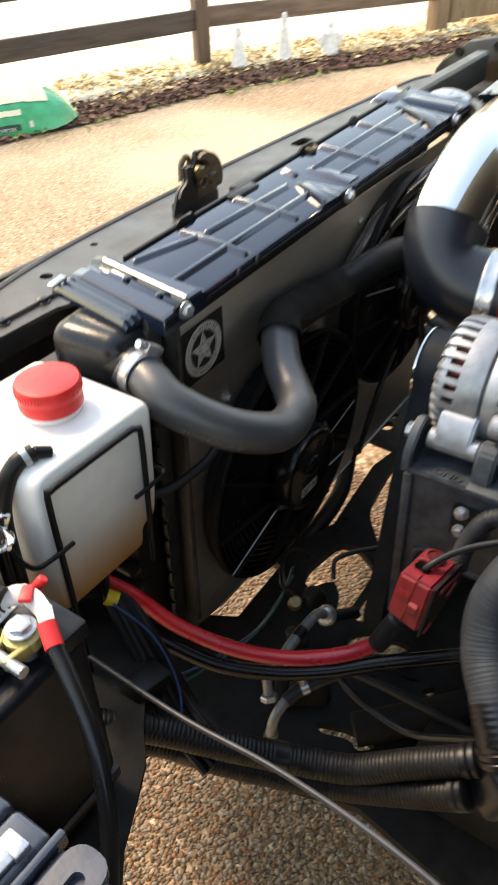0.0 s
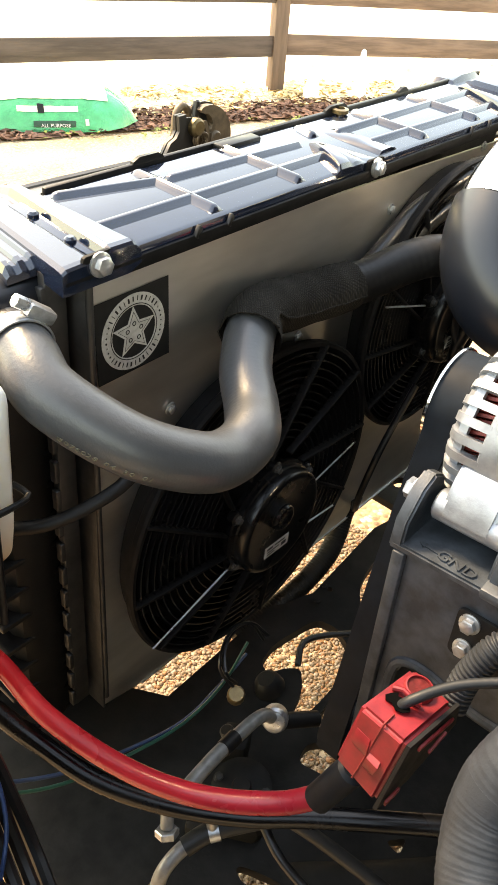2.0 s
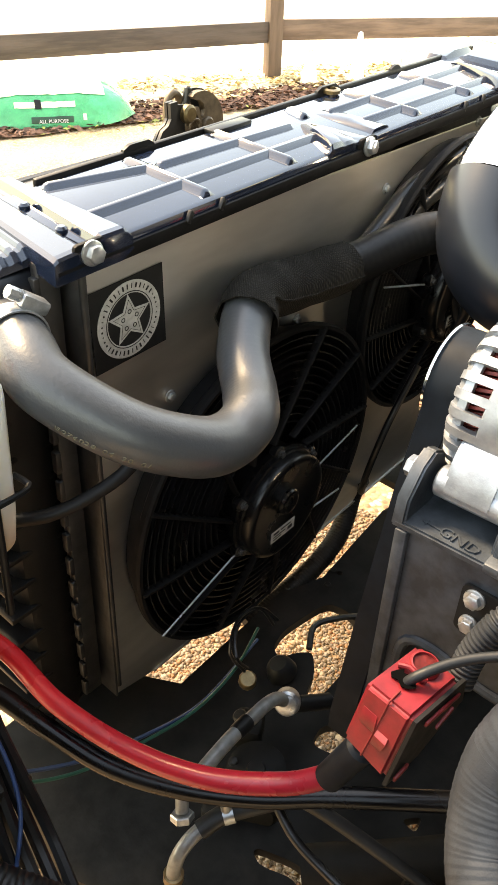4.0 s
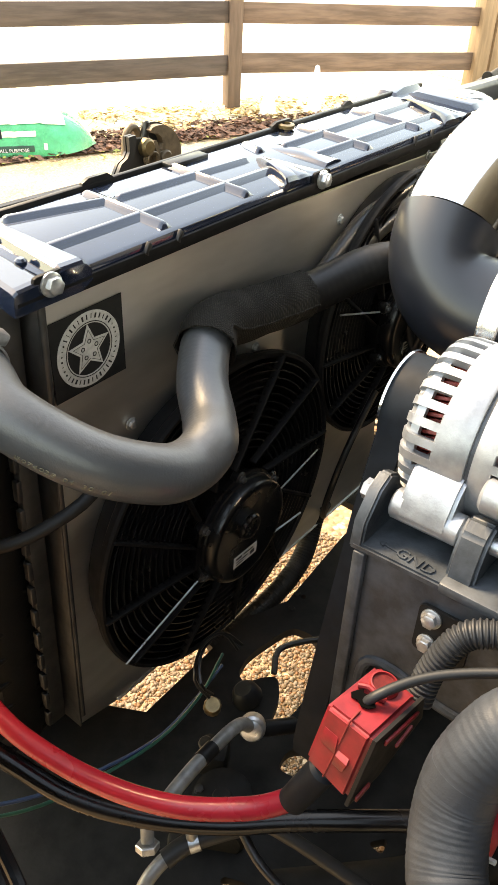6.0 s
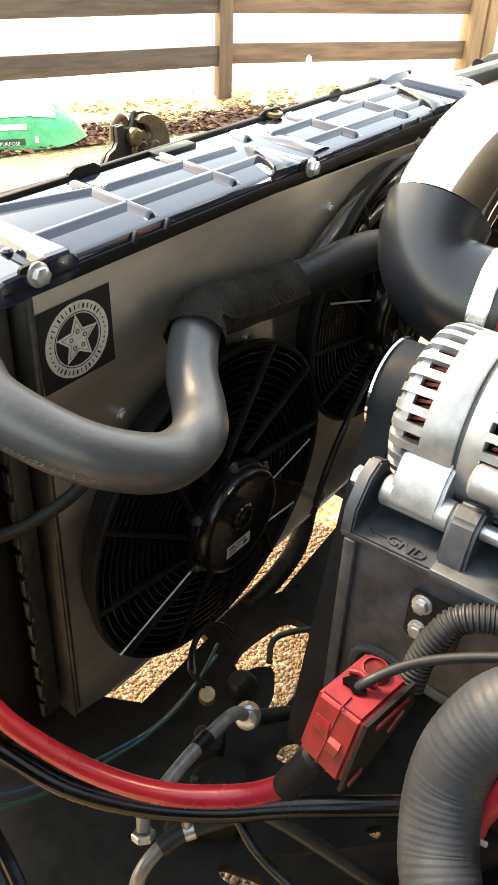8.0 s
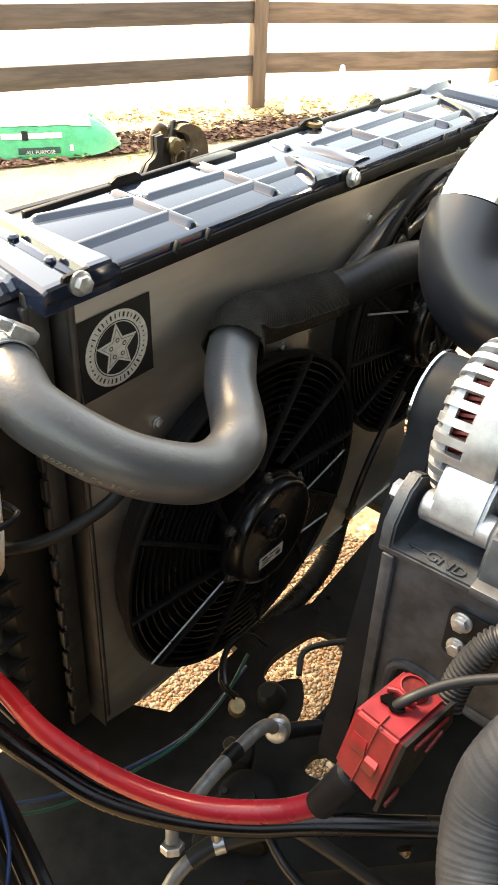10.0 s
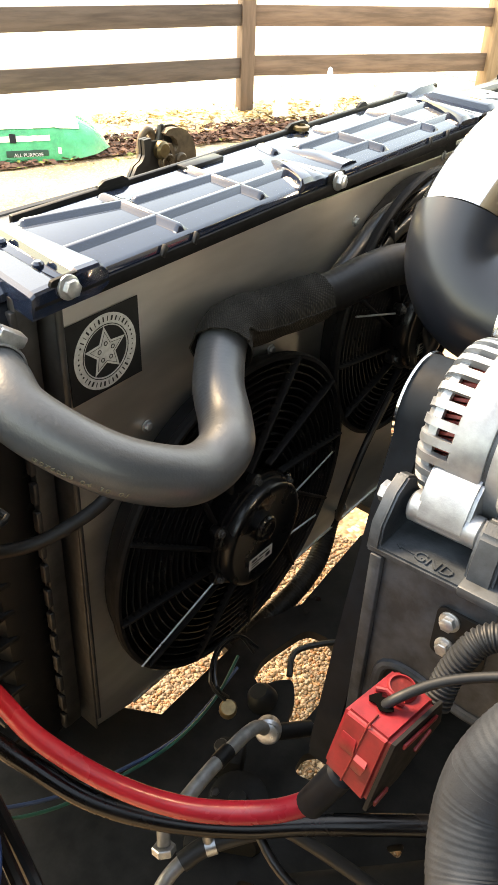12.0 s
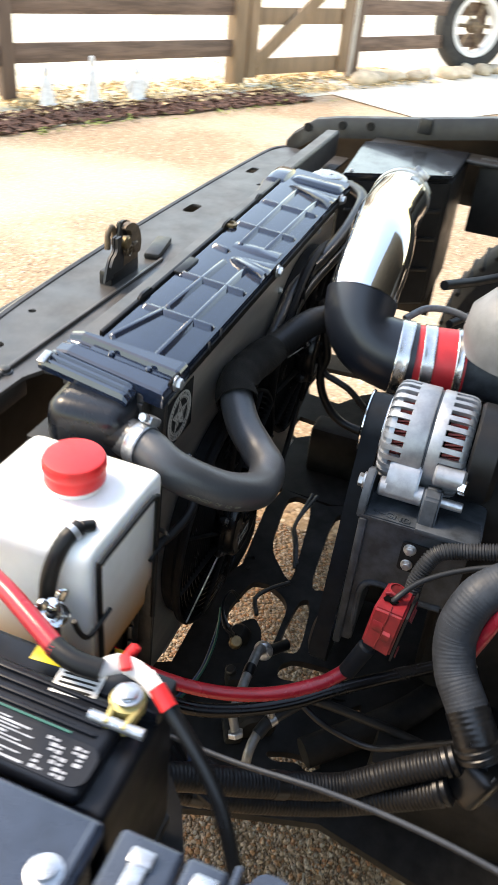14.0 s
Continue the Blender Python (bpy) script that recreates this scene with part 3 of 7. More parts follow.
def garden_statue(s, d, h, w, spread, seed):
    """A small robed figure on a base, as a plain turned shape."""
    bm = B()
    prof = [(w * 1.25, 0), (w * 1.25, h * 0.07), (w, h * 0.09), (w * 0.9, h * 0.3), (w * 0.62, h * 0.5), (w * 0.66, h * 0.62), (w * 0.4, h * 0.74), (w * 0.26, h * 0.78), (w * 0.42, h * 0.87), (w * 0.3, h * 0.97), (0, h)]
    spin(bm, prof, Matrix.Translation(by_fence(s, d)) @ Matrix.Diagonal((1, 0.8, 1, 1)), 20)
    if spread:
        for k in (-1, 1):
            c = by_fence(s + k * w * 0.9, d, h * 0.45)
            box(bm, c, (w * 1.1, w * 0.25, h * 0.32), w * 0.1, (0, k * 35, -27))
    single("garden_statue", bm, STATUE, "pale concrete garden figure standing in fallen leaves", "statue", "garden statues", at=by_fence(s, d))


garden_statue(0.19, 0.30, 0.30, 0.075, False, 1)
garden_statue(0.62, 0.30, 0.37, 0.07, False, 2)
garden_statue(1.06, 0.32, 0.27, 0.085, True, 3)


def mulch_bag():
    b = thing("soil_bag", (3.365, 4.37, 0), "plump green and white plastic bag lying on the mulch", "bag")
    u, w = Vector((0.85, -0.53, 0)).normalized(), Vector((0.53, 0.85, 0)).normalized()

    def at(x, y, lift, wave=0.014):
        """A pillow whose ends pinch to a flat seam."""
        e = min(1, abs(x) / 0.52)
        h = 0.23 * max(0, 1 - e ** 3.2) ** 0.62 * max(0, 1 - abs(y / 0.30) ** 2.4) ** 0.62
        y *= 1 - 0.62 * e ** 5
        crease = wave * (noise.noise((x * 9, y * 9, 1)) + 0.6 * noise.noise((x * 26, y * 5, 4))) * (h / 0.23)
        return Vector((3.365, 4.37, 0.014 + 0.03 * e ** 3 + lift + h + crease)) + u * x + w * y

    def skin(x0, x1, y0, y1, lift, n=26):
        bm = B()
        grid = [[bm.verts.new(at(x0 + (x1 - x0) * i / n, y0 + (y1 - y0) * j / n, lift)) for j in range(n + 1)] for i in range(n + 1)]
        for i in range(n):
            for j in range(n):
                bm.faces.new((grid[i][j], grid[i + 1][j], grid[i + 1][j + 1], grid[i][j + 1]))
        return bm

    part("sack", skin(-0.53, 0.53, -0.30, 0.30, 0), BAG_GREEN, b)
    part("pale_panel", skin(-0.48, 0.33, -0.205, 0.29, 0.006), BAG_PALE, b, "pale cream printed panel")
    part("stripe", skin(-0.22, 0.14, -0.262, -0.240, 0.006), BAG_PALE, b, "pale printed stripe")
    part("emblem", skin(-0.10, -0.062, -0.268, -0.234, 0.010, 6), LABEL_DARK, b, "small dark printed emblem")
    part("band", skin(-0.13, 0.12, -0.297, -0.286, 0.006), BAG_DARK, b, "dark green printed band")
    part("seal", skin(0.178, 0.200, -0.296, -0.284, 0.010, 6), LABEL_WHITE, b, "round white printed seal")
    bm = letters("ALL PURPOSE", 0.029, 0.002, frame3(at(0.0, -0.296, 0.0) + Vector((0, 0, 0.004)) - w * 0.008, u, w * 0.35 + Vector((0, 0, 0.94))))
    part("lettering", bm, LABEL_WHITE, b, "white lettering")


mulch_bag()


def leaning_wheel():
    c = Vector((11.2, 1.35, 0.53))
    t = thing("wheel", (11.2, 1.35, 0), "big black tyre on a white rim standing against the fence", "wheel")
    m = axis(c, NEAR + Vector((-0.5, 0, 0.12)))
    part("tyre", spin(B(), [(0.36, -0.09), (0.44, -0.115), (0.51, -0.10), (0.53, -0.05), (0.53, 0.05), (0.51, 0.10), (0.44, 0.115), (0.36, 0.09), (0.33, 0.06), (0.33, -0.06), (0.36, -0.09)], m, 48, False), TYRE, t)
    part("rim", spin(B(), [(0.35, 0.08), (0.355, 0.10), (0.30, 0.09), (0.28, 0.03), (0.28, -0.03), (0.34, -0.08)], m, 48, False), HOUSE, t, "white painted rim")
    part("hub", spin(B(), [(0.08, -0.06), (0.08, 0.06), (0.05, 0.09), (0, 0.09)], m, 20), OLD_STEEL, t)
    for k in range(6):
        a = k * math.tau / 6
        e = Vector((math.cos(a), math.sin(a), 0))
        part("spoke", rod(B(), m @ (e * 0.07), m @ (e * 0.30), 0.022, seg=10), OLD_STEEL, t)


leaning_wheel()


def edging_stones():
    rng = random.Random(5)
    for k in range(13):
        bm = B()
        bmesh.ops.create_icosphere(bm, subdivisions=2, radius=1)
        for v in bm.verts:
            v.co *= 1 + 0.22 * noise.noise(v.co * 1.3 + Vector((k * 7, 0, 0)))
        c = by_fence(4.05 + k * 0.30 + rng.uniform(-0.04, 0.04), 0.34 + rng.uniform(-0.05, 0.08), 0.06)
        bmesh.ops.transform(bm, matrix=Matrix.Translation(c) @ Matrix.Rotation(rng.uniform(0, 3), 4, "Z") @ Matrix.Diagonal((rng.uniform(0.12, 0.19), rng.uniform(0.09, 0.13), rng.uniform(0.06, 0.10), 1)), verts=bm.verts)
        single("edging_stone", bm, STONE, "rough tan stone laid along a bed", "stone", "stone edging", at=(c.x, c.y, 0))


edging_stones()


def far_shed(c, s, material, label):
    t = thing("shed", (c[0], c[1], 0), label, "shed")
    part("wall", box(B(), (c[0], c[1], s[2] / 2), s, 0.02), material, t)
    bm = B()
    w, l, h = s[0] / 2 + 0.2, s[1] / 2 + 0.2, s[2]
    loft(bm, [[Vector((c[0] - w, c[1] + k * l, h)), Vector((c[0] + w, c[1] + k * l, h)), Vector((c[0], c[1] + k * l, h + s[0] * 0.35))] for k in (-1, 1)])
    part("roof", bm, BROWN_SHED, t)


far_shed((24.5, 8.6, 0), (3.0, 4.5, 2.4), HOUSE, "small white outbuilding beyond the fence")
far_shed((21.0, 18.8, 0), (1.0, 1.3, 0.6), BROWN_SHED, "low brown wooden hutch on the far lawn")


# ---- truck: front sheet metal and frame ----
def front_panel():
    t = thing("core_support", (1.25, 0.80, 0.45), "black steel front panel and tie bar of the truck", "body panel")
    z = 0.890
    slots = [rounded(0.060, 0.026, 0.010, 4, 1.390, 0.841), rounded(0.054, 0.022, 0.008, 4, 1.762, 0.839), circle(1.654, 0.780, 0.0075, 10), circle(1.87, 0.780, 0.0075, 10), circle(0.66, 0.818, 0.010, 10), circle(0.779, 0.839, 0.0065, 10)]
    part("header", plate(B(), [(0.44, 0.738), (0.60, 0.735), (0.632, 0.722), (0.640, 0.66), (2.06, 0.66), (2.06, 0.850), (1.95, 0.878), (1.308, 0.888), (0.768, 0.872), (0.487, 0.823), (0.44, 0.80)], z - 0.006, z, slots), HEADER, t)
    part("lip", tube(B(), [(0.487, 0.823, z - 0.003), (0.768, 0.872, z - 0.003), (1.308, 0.888, z - 0.003), (1.95, 0.878, z - 0.003), (2.06, 0.850, z - 0.003)], 0.007, 8, 0.03), HEADER, t)
    part("fascia", box(B(), (1.2, 0.894, 0.67), (1.5, 0.015, 0.42), 0.004), SATIN_BLACK, t)
    part("seam", box(B(), (0.78, 0.762, z + 0.003), (0.60, 0.006, 0.006), 0.002), HEADER, t)
    bar = B()
    loft(bar, [[Vector((x, y, zz + 0.022 * (x - 0.62))) for y, zz in ((a, 0.938), (a + 0.002, 0.944), (a + 0.006, 0.947), (c - 0.004, 0.945), (c, 0.940), (c, 0.885), (a, 0.885))] for x, a, c in ((0.62, 0.637, 0.684), (0.95, 0.637, 0.686), (1.38, 0.645, 0.692), (1.46, 0.672, 0.708), (1.97, 0.676, 0.712))])
    part("tie_bar", bar, HEADER, t)
    part("header_flange", box(B(), (0.525, 0.738, z - 0.017), (0.17, 0.004, 0.030), 0.0015), SATIN_BLACK, t)
    part("corner_floor", box(B(), (0.54, 0.70, 0.60), (0.20, 0.13, 0.012), 0.003), FRAME_BLACK, t)
    for x in (0.53, 0.60):
        part("bolt", bolt(B(), (x, 0.762, z), (0, 0, 1), 0.008), SATIN_BLACK, t)
    part("guide", box(B(), (1.12, 0.790, z + 0.006), (0.10, 0.030, 0.012), 0.004, (0, 0, 12)), SATIN_BLACK, t)
    part("upright", box(B(), (0.435, 0.74, 0.67), (0.03, 0.16, 0.42), 0.006), DULL_BLACK, t)


front_panel()


def hood_latch():
    t = thing("hood_latch", (0.975, 0.79, 0.890), "worn brown steel hood latch with a round hook", "latch")
    part("body", box(B(), (0.975, 0.793, 0.901), (0.100, 0.026, 0.030), 0.006), SATIN_BLACK, t)

    def face(y):
        return frame3((0.990, y, 0.934), (1, 0, 0), (0, 0, 1))

    # pressed side plate with a folded front edge
    side = [(-0.088, -0.030), (-0.078, -0.004), (-0.070, 0.008), (-0.060, 0.013), (-0.055, 0.020), (-0.056, 0.038), (-0.044, 0.039), (-0.042, 0.034), (-0.026, 0.032), (-0.018, 0.020), (-0.020, 0.004), (-0.014, -0.030)]
    part("side_plate", plate(B(), side, -0.002, 0.002, (), face(0.782)), SATIN_BLACK, t)
    part("fold", plate(B(), [(-0.056, 0.038), (-0.044, 0.039), (-0.043, 0.030), (-0.048, 0.010), (-0.058, 0.004), (-0.072, -0.010), (-0.078, -0.004), (-0.070, 0.008), (-0.060, 0.013), (-0.055, 0.020)], -0.002, 0.003, (), face(0.776)), SATIN_BLACK, t)
    part("rear_finger", tube(B(), [(0.958, 0.806, 0.940), (0.961, 0.807, 0.962), (0.968, 0.808, 0.972), (0.977, 0.808, 0.973), (0.984, 0.808, 0.964), (0.985, 0.808, 0.940)], 0.0052, 10, 0.004), OLD_STEEL, t)
    part("roller", rod(B(), (0.968, 0.784, 0.955), (0.968, 0.770, 0.955), 0.0115, bevel=0.003), BRASS, t, "brass-coloured pivot")
    # the hook: a wide disc whose tip curls over a kidney-shaped throat
    arc = [(0.013 + 0.0425 * math.cos(a), -0.0005 + 0.0425 * math.sin(a)) for a in np.linspace(radians(-25), radians(108), 22)]
    hook = arc + [(-0.003, 0.037), (0.002, 0.033), (0.010, 0.032), (0.017, 0.027), (0.020, 0.019), (0.017, 0.012), (0.010, 0.013), (0.004, 0.019), (-0.001, 0.023), (-0.007, 0.020), (-0.008, 0.008), (0.000, -0.004), (0.012, -0.020)]
    part("hook", plate(B(), hook, -0.005, 0.005, (), face(0.792)), OLD_STEEL, t, "curved brown hook plate")
    part("hook_backing", plate(B(), [(0.013 + 0.0445 * math.cos(a), -0.0005 + 0.0445 * math.sin(a)) for a in np.linspace(radians(-30), radians(112), 22)] + [(0.012, 0.020), (0.006, -0.020)], -0.0025, 0.0025, (), face(0.803)), SATIN_BLACK, t)
    lever = [(-0.024, -0.020), (-0.020, 0.008), (-0.010, 0.026), (0.000, 0.026), (0.004, 0.018), (0.006, 0.010), (0.018, 0.010), (0.026, 0.002), (0.028, -0.020)]
    part("lever", plate(B(), lever, -0.0025, 0.0025, ([(-0.010, 0.004), (-0.008, 0.014), (-0.003, 0.018), (0.000, 0.012), (-0.003, 0.003)],), face(0.782)), OLD_STEEL, t)
    part("rivet", rod(B(), (1.006, 0.782, 0.937), (1.006, 0.775, 0.937), 0.0095, bevel=0.002), OLD_STEEL, t)
    part("finger", rod(B(), (0.984, 0.800, 0.945), (0.992, 0.800, 0.981), 0.0060, 0.0048, bevel=0.002), SATIN_BLACK, t)
    part("spring", tube(B(), [Vector((0.975 + 0.009 * math.cos(a), 0.770 + 0.0006 * a, 0.940 + 0.009 * math.sin(a))) for a in np.linspace(0, 22, 60)], 0.0016, 6, 0.003), OLD_STEEL, t)


hood_latch()


def soft(poly):
    """Corner cutting, twice, for pressed openings with rounded edges."""
    for k in range(2):
        out = []
        for (x0, y0), (x1, y1) in zip(poly, poly[1:] + poly[:1]):
            out += [(x0 * 0.82 + x1 * 0.18, y0 * 0.82 + y1 * 0.18), (x0 * 0.18 + x1 * 0.82, y0 * 0.18 + y1 * 0.82)]
        poly = out
    return poly


def chassis():
    t = thing("chassis_frame", (0.8, 0.2, 0.22), "dusty black steel truck frame with pressed openings", "truck frame")
    kidney = [(0.955, 0.480), (0.963, 0.445), (0.940, 0.404), (0.915, 0.388), (0.806, 0.384), (0.796, 0.402), (0.836, 0.414), (0.864, 0.438), (0.850, 0.454), (0.824, 0.468), (0.832, 0.486), (0.868, 0.495)]
    slot = [(1.245, 0.500), (1.268, 0.480), (1.262, 0.438), (0.998, 0.404), (0.990, 0.415), (1.070, 0.480)]
    small = [(0.958, 0.356), (0.945, 0.373), (0.847, 0.377), (0.803, 0.368), (0.815, 0.332), (0.926, 0.345)]
    notch = [(0.744, 0.352), (0.775, 0.358), (0.799, 0.336), (0.808, 0.262), (0.788, 0.266), (0.756, 0.306)]
    strip_hole = [(0.982, 0.366), (1.245, 0.381), (1.250, 0.338), (1.000, 0.322)]
    tight = [(0.848, 0.300), (0.890, 0.302), (0.893, 0.281), (0.848, 0.279)]
    slit = [(0.736, 0.214), (0.757, 0.196), (0.733, 0.192)]
    chip = [(0.742, 0.256), (0.754, 0.222), (0.744, 0.230)]
    outline = [(0.15, 0.512), (0.42, 0.506), (0.475, 0.345), (0.515, 0.205), (0.48, 0.02), (0.49, -0.09), (1.5, -0.09), (1.5, 0.33), (1.30, 0.345), (1.265, 0.405), (1.28, 0.52), (1.20, 0.535), (1.08, 0.524), (0.995, 0.516), (0.93, 0.546), (0.70, 0.540), (0.675, 0.586), (0.68, 0.66), (0.44, 0.66), (0.42, 0.57), (0.15, 0.57)]
    tri = [(0.470, 0.594), (0.487, 0.578), (0.459, 0.562)]
    worm = [(0.592, 0.32), (0.6, 0.318), (0.615, 0.276), (0.614, 0.245), (0.609, 0.226), (0.589, 0.246), (0.6, 0.267), (0.586, 0.304)]
    sliver = [(0.520, 0.622), (0.548, 0.616), (0.535, 0.607)]
    part("crossmember", plate(B(), outline, 0.285, 0.30, [soft(p) for p in (kidney, slot, small, notch, slit, chip, tri, sliver, worm, strip_hole, tight)] + [circle(0.981, 0.414, 0.0065, 10), circle(1.021, 0.502, 0.0050, 10)]), FRAME_BLACK, t)
    e1 = [(1.798, 0.614), (1.921, 0.607), (1.929, 0.486), (1.885, 0.379), (1.812, 0.457), (1.732, 0.505), (1.745, 0.597)]
    e2 = [(1.614, 0.584), (1.598, 0.46), (1.507, 0.561), (1.531, 0.589)]
    part("lower_panel", plate(B(), [(1.285, 0.60), (1.275, 0.40), (1.30, 0.352), (1.505, 0.335), (1.505, 0.20), (2.02, 0.20), (2.02, 0.70), (1.30, 0.70)], 0.285, 0.299, (e1, e2, [(x * 1.4 - 0.541, y) for x, y in circle(1.352, 0.575, 0.013, 14)], circle(1.398, 0.580, 0.011, 12))), FRAME_BLACK, t)
    part("rail", box(B(), (0.60, -0.22, 0.36), (0.075, 0.76, 0.13), 0.012, (0, 0, 0)), FRAME_BLACK, t)
    part("rail", box(B(), (1.42, -0.05, 0.36), (0.075, 1.1, 0.13), 0.012), FRAME_BLACK, t)
    part("lower_support", box(B(), (0.98, 0.68, 0.335), (0.86, 0.05, 0.07), 0.01), FRAME_BLACK, t)
    part("bump_stop", rod(B(), (0.806, 0.446, 0.30), (0.799, 0.452, 0.325), 0.022, 0.018, bevel=0.006), DULL_BLACK, t)
    part("arm", tube(B(), [(0.60, 0.26, 0.33), (0.72, 0.13, 0.35), (0.85, 0.05, 0.34)], 0.025, 12, 0.02), FRAME_BLACK, t)
    for x, y in ((1.018, 0.512), (0.985, 0.50)):
        part("rivet", rod(B(), (x, y, 0.30), (x, y, 0.304), 0.006, bevel=0.002), FRAME_BLACK, t)


chassis()


def steering_gear():
    t = thing("steering_gear", (0.68, 0.33, 0.30), "grimy black steering box with hydraulic ports", "steering box")
    part("case", rod(B(), (0.615, 0.345, 0.315), (0.685, 0.385, 0.315), 0.034, 0.030, bevel=0.006), FRAME_BLACK, t)
    part("side_cover", spin(B(), [(0.036, 0), (0.036, 0.008), (0.028, 0.012), (0.012, 0.012), (0.010, 0.018), (0, 0.018)], axis((0.650, 0.365, 0.335), (-0.2, -0.1, 1)), 28), FRAME_BLACK, t)
    part("valve_block", box(B(), (0.695, 0.415, 0.325), (0.040, 0.036, 0.040), 0.008, (0, 0, 28)), FRAME_BLACK, t)
    part("mount_ear", box(B(), (0.605, 0.385, 0.315), (0.050, 0.030, 0.020), 0.006, (0, 0, 28)), FRAME_BLACK, t)
    for k in range(4):
        a = k * math.tau / 4 + 0.4
        part("cover_bolt", bolt(B(), (0.650 + 0.028 * math.cos(a), 0.365 + 0.028 * math.sin(a), 0.345), (-0.2, -0.1, 1), 0.005, 0.005), SATIN_BLACK, t)
    part("port", rod(B(), (0.690, 0.420, 0.340), (0.686, 0.424, 0.356), 0.009, bevel=0.002), SATIN_BLACK, t)


steering_gear()


def fenders():
    t = thing("fender", (2.1, 0.0, 0.5), "black painted truck fender with a bolt-on flange", "fender")
    rows = []
    for y, z in ((0.86, 0.90), (0.84, 0.925), (0.78, 0.968), (0.70, 0.985), (0.5, 1.012), (0.3, 1.045), (0.0, 1.075), (-1.4, 1.10)):
        rows.append([Vector((2.10, y, z - 0.055)), Vector((2.10, y, z - 0.006)), Vector((2.104, y, z)), Vector((2.125, y, z + 0.002)), Vector((2.17, y, z - 0.012)), Vector((2.25, y, z - 0.09)), Vector((2.28, y, z - 0.24)), Vector((2.26, y, z - 0.24)), Vector((2.235, y, z - 0.10)), Vector((2.16, y, z - 0.025)), Vector((2.112, y, z - 0.055))])
    part("skin", loft(B(), rows), SATIN_BLACK, t)
    part("flange", box(B(), (2.06, -0.30, 0.945), (0.09, 1.8, 0.012), 0.004, (0, 0, 0)), SATIN_BLACK, t)
    # black discs painted for the dark inside open flange holes
    for y, z in ((0.70, 0.965), (0.62, 0.975), (0.80, 0.945)):
        part("hole_shade", rod(B(), (2.101, y, z), (2.096, y, z), 0.012, bevel=0.001), LABEL_DARK, t)
    part("clip", box(B(), (2.094, 0.47, 1.0), (0.012, 0.035, 0.04), 0.004), SATIN_BLACK, t)
    # outer skin round the wheel arch, added to keep ground light out
    for y0, y1, z0, z1 in ((0.36, 0.80, 0.39, 0.81), (-1.40, -0.56, 0.39, 0.81), (-0.56, 0.36, 0.765, 0.81)):
        part("outer_panel", box(B(), (2.275, (y0 + y1) / 2, (z0 + z1) / 2), (0.012, y1 - y0 - 0.001, z1 - z0), 0.003), SATIN_BLACK, t)
    part("inner_panel", box(B(), (2.06, -0.35, 0.855), (0.02, 1.3, 0.20), 0.004), SATIN_BLACK, t)


fenders()


def near_fender():
    # unseen fender, added so less light reaches the ground under the bay
    t = thing("fender", (-0.2, 0.0, 0.5), "unseen black painted fender beside the fuse box, added to shade the ground", "fender")
    rows = []
    for y, z in ((0.80, 0.90), (0.5, 0.95), (0.2, 0.985), (-0.4, 1.01), (-1.4, 1.03)):
        rows.append([Vector((-0.16, y, z - 0.05)), Vector((-0.16, y, z)), Vector((-0.20, y, z + 0.004)), Vector((-0.29, y, z - 0.08)), Vector((-0.32, y, z - 0.22)), Vector((-0.30, y, z - 0.22)), Vector((-0.275, y, z - 0.09)), Vector((-0.195, y, z - 0.02)), Vector((-0.17, y, z - 0.05))])
    part("skin", loft(B(), rows), GLOSS_BLACK, t)
    # unseen panels added to keep ground bounce out of the bay
    part("outer_panel", box(B(), (-0.315, -0.30, 0.58), (0.012, 2.2, 0.42), 0.004), GLOSS_BLACK, t)
    part("unseen_wheel_house", box(B(), (0.03, -0.46, 0.66), (0.36, 0.80, 0.02), 0.008), FRAME_BLACK, t)
    part("unseen_wheel_house_side", box(B(), (0.21, -0.46, 0.50), (0.02, 0.80, 0.32), 0.008), FRAME_BLACK, t)


near_fender()


def cab_side():
    # unseen hood, cowl and firewall added to hold back light from behind
    t = thing("unseen_raised_hood", (1.03, -0.85, 0.4), "unseen black hood propped open above cowl and firewall, blocking light from behind", "hood")
    part("firewall", box(B(), (1.03, -0.86, 0.72), (2.30, 0.04, 0.70), 0.01), SATIN_BLACK, t)
    part("cowl", box(B(), (1.03, -1.0, 1.06), (2.30, 0.34, 0.03), 0.01), SATIN_BLACK, t)
    part("panel", box(B(), (1.03, -0.643, 1.642), (2.46, 0.03, 1.46), 0.012, (-35, 0, 0)), SATIN_BLACK, t)


cab_side()


def engine():
    t = thing("engine_block", (1.05, -0.1, 0.35), "dark cast engine block with accessories", "engine")
    part("block", box(B(), (1.05, -0.22, 0.60), (0.56, 0.70, 0.46), 0.03), FRAME_BLACK, t)
    part("timing_cover", rod(B(), (1.02, 0.12, 0.58), (1.02, 0.21, 0.58), 0.15, 0.13, bevel=0.01), FRAME_BLACK, t)
    part("valve_cover", box(B(), (0.84, -0.20, 0.86), (0.17, 0.55, 0.10), 0.025, (0, -22, 0)), CAST_DARK, t)
    part("intake_manifold", box(B(), (1.03, -0.18, 0.88), (0.24, 0.55, 0.12), 0.03), GREY_COVER, t)
    part("crank_pulley", spin(B(), [(0.09, 0), (0.09, 0.05), (0.07, 0.05), (0.065, 0.03), (0.03, 0.03), (0.03, 0.06), (0, 0.06)], axis((1.0, 0.22, 0.43), (0, 1, 0)), 36), FRAME_BLACK, t)
    part("idler", spin(B(), [(0.035, 0), (0.035, 0.03), (0.02, 0.035), (0, 0.035)], axis((0.712, 0.266, 0.485), (0, 1, 0)), 28), BELT, t)
    part("sump", box(B(), (1.05, -0.25, 0.36), (0.30, 0.5, 0.12), 0.02), FRAME_BLACK, t)


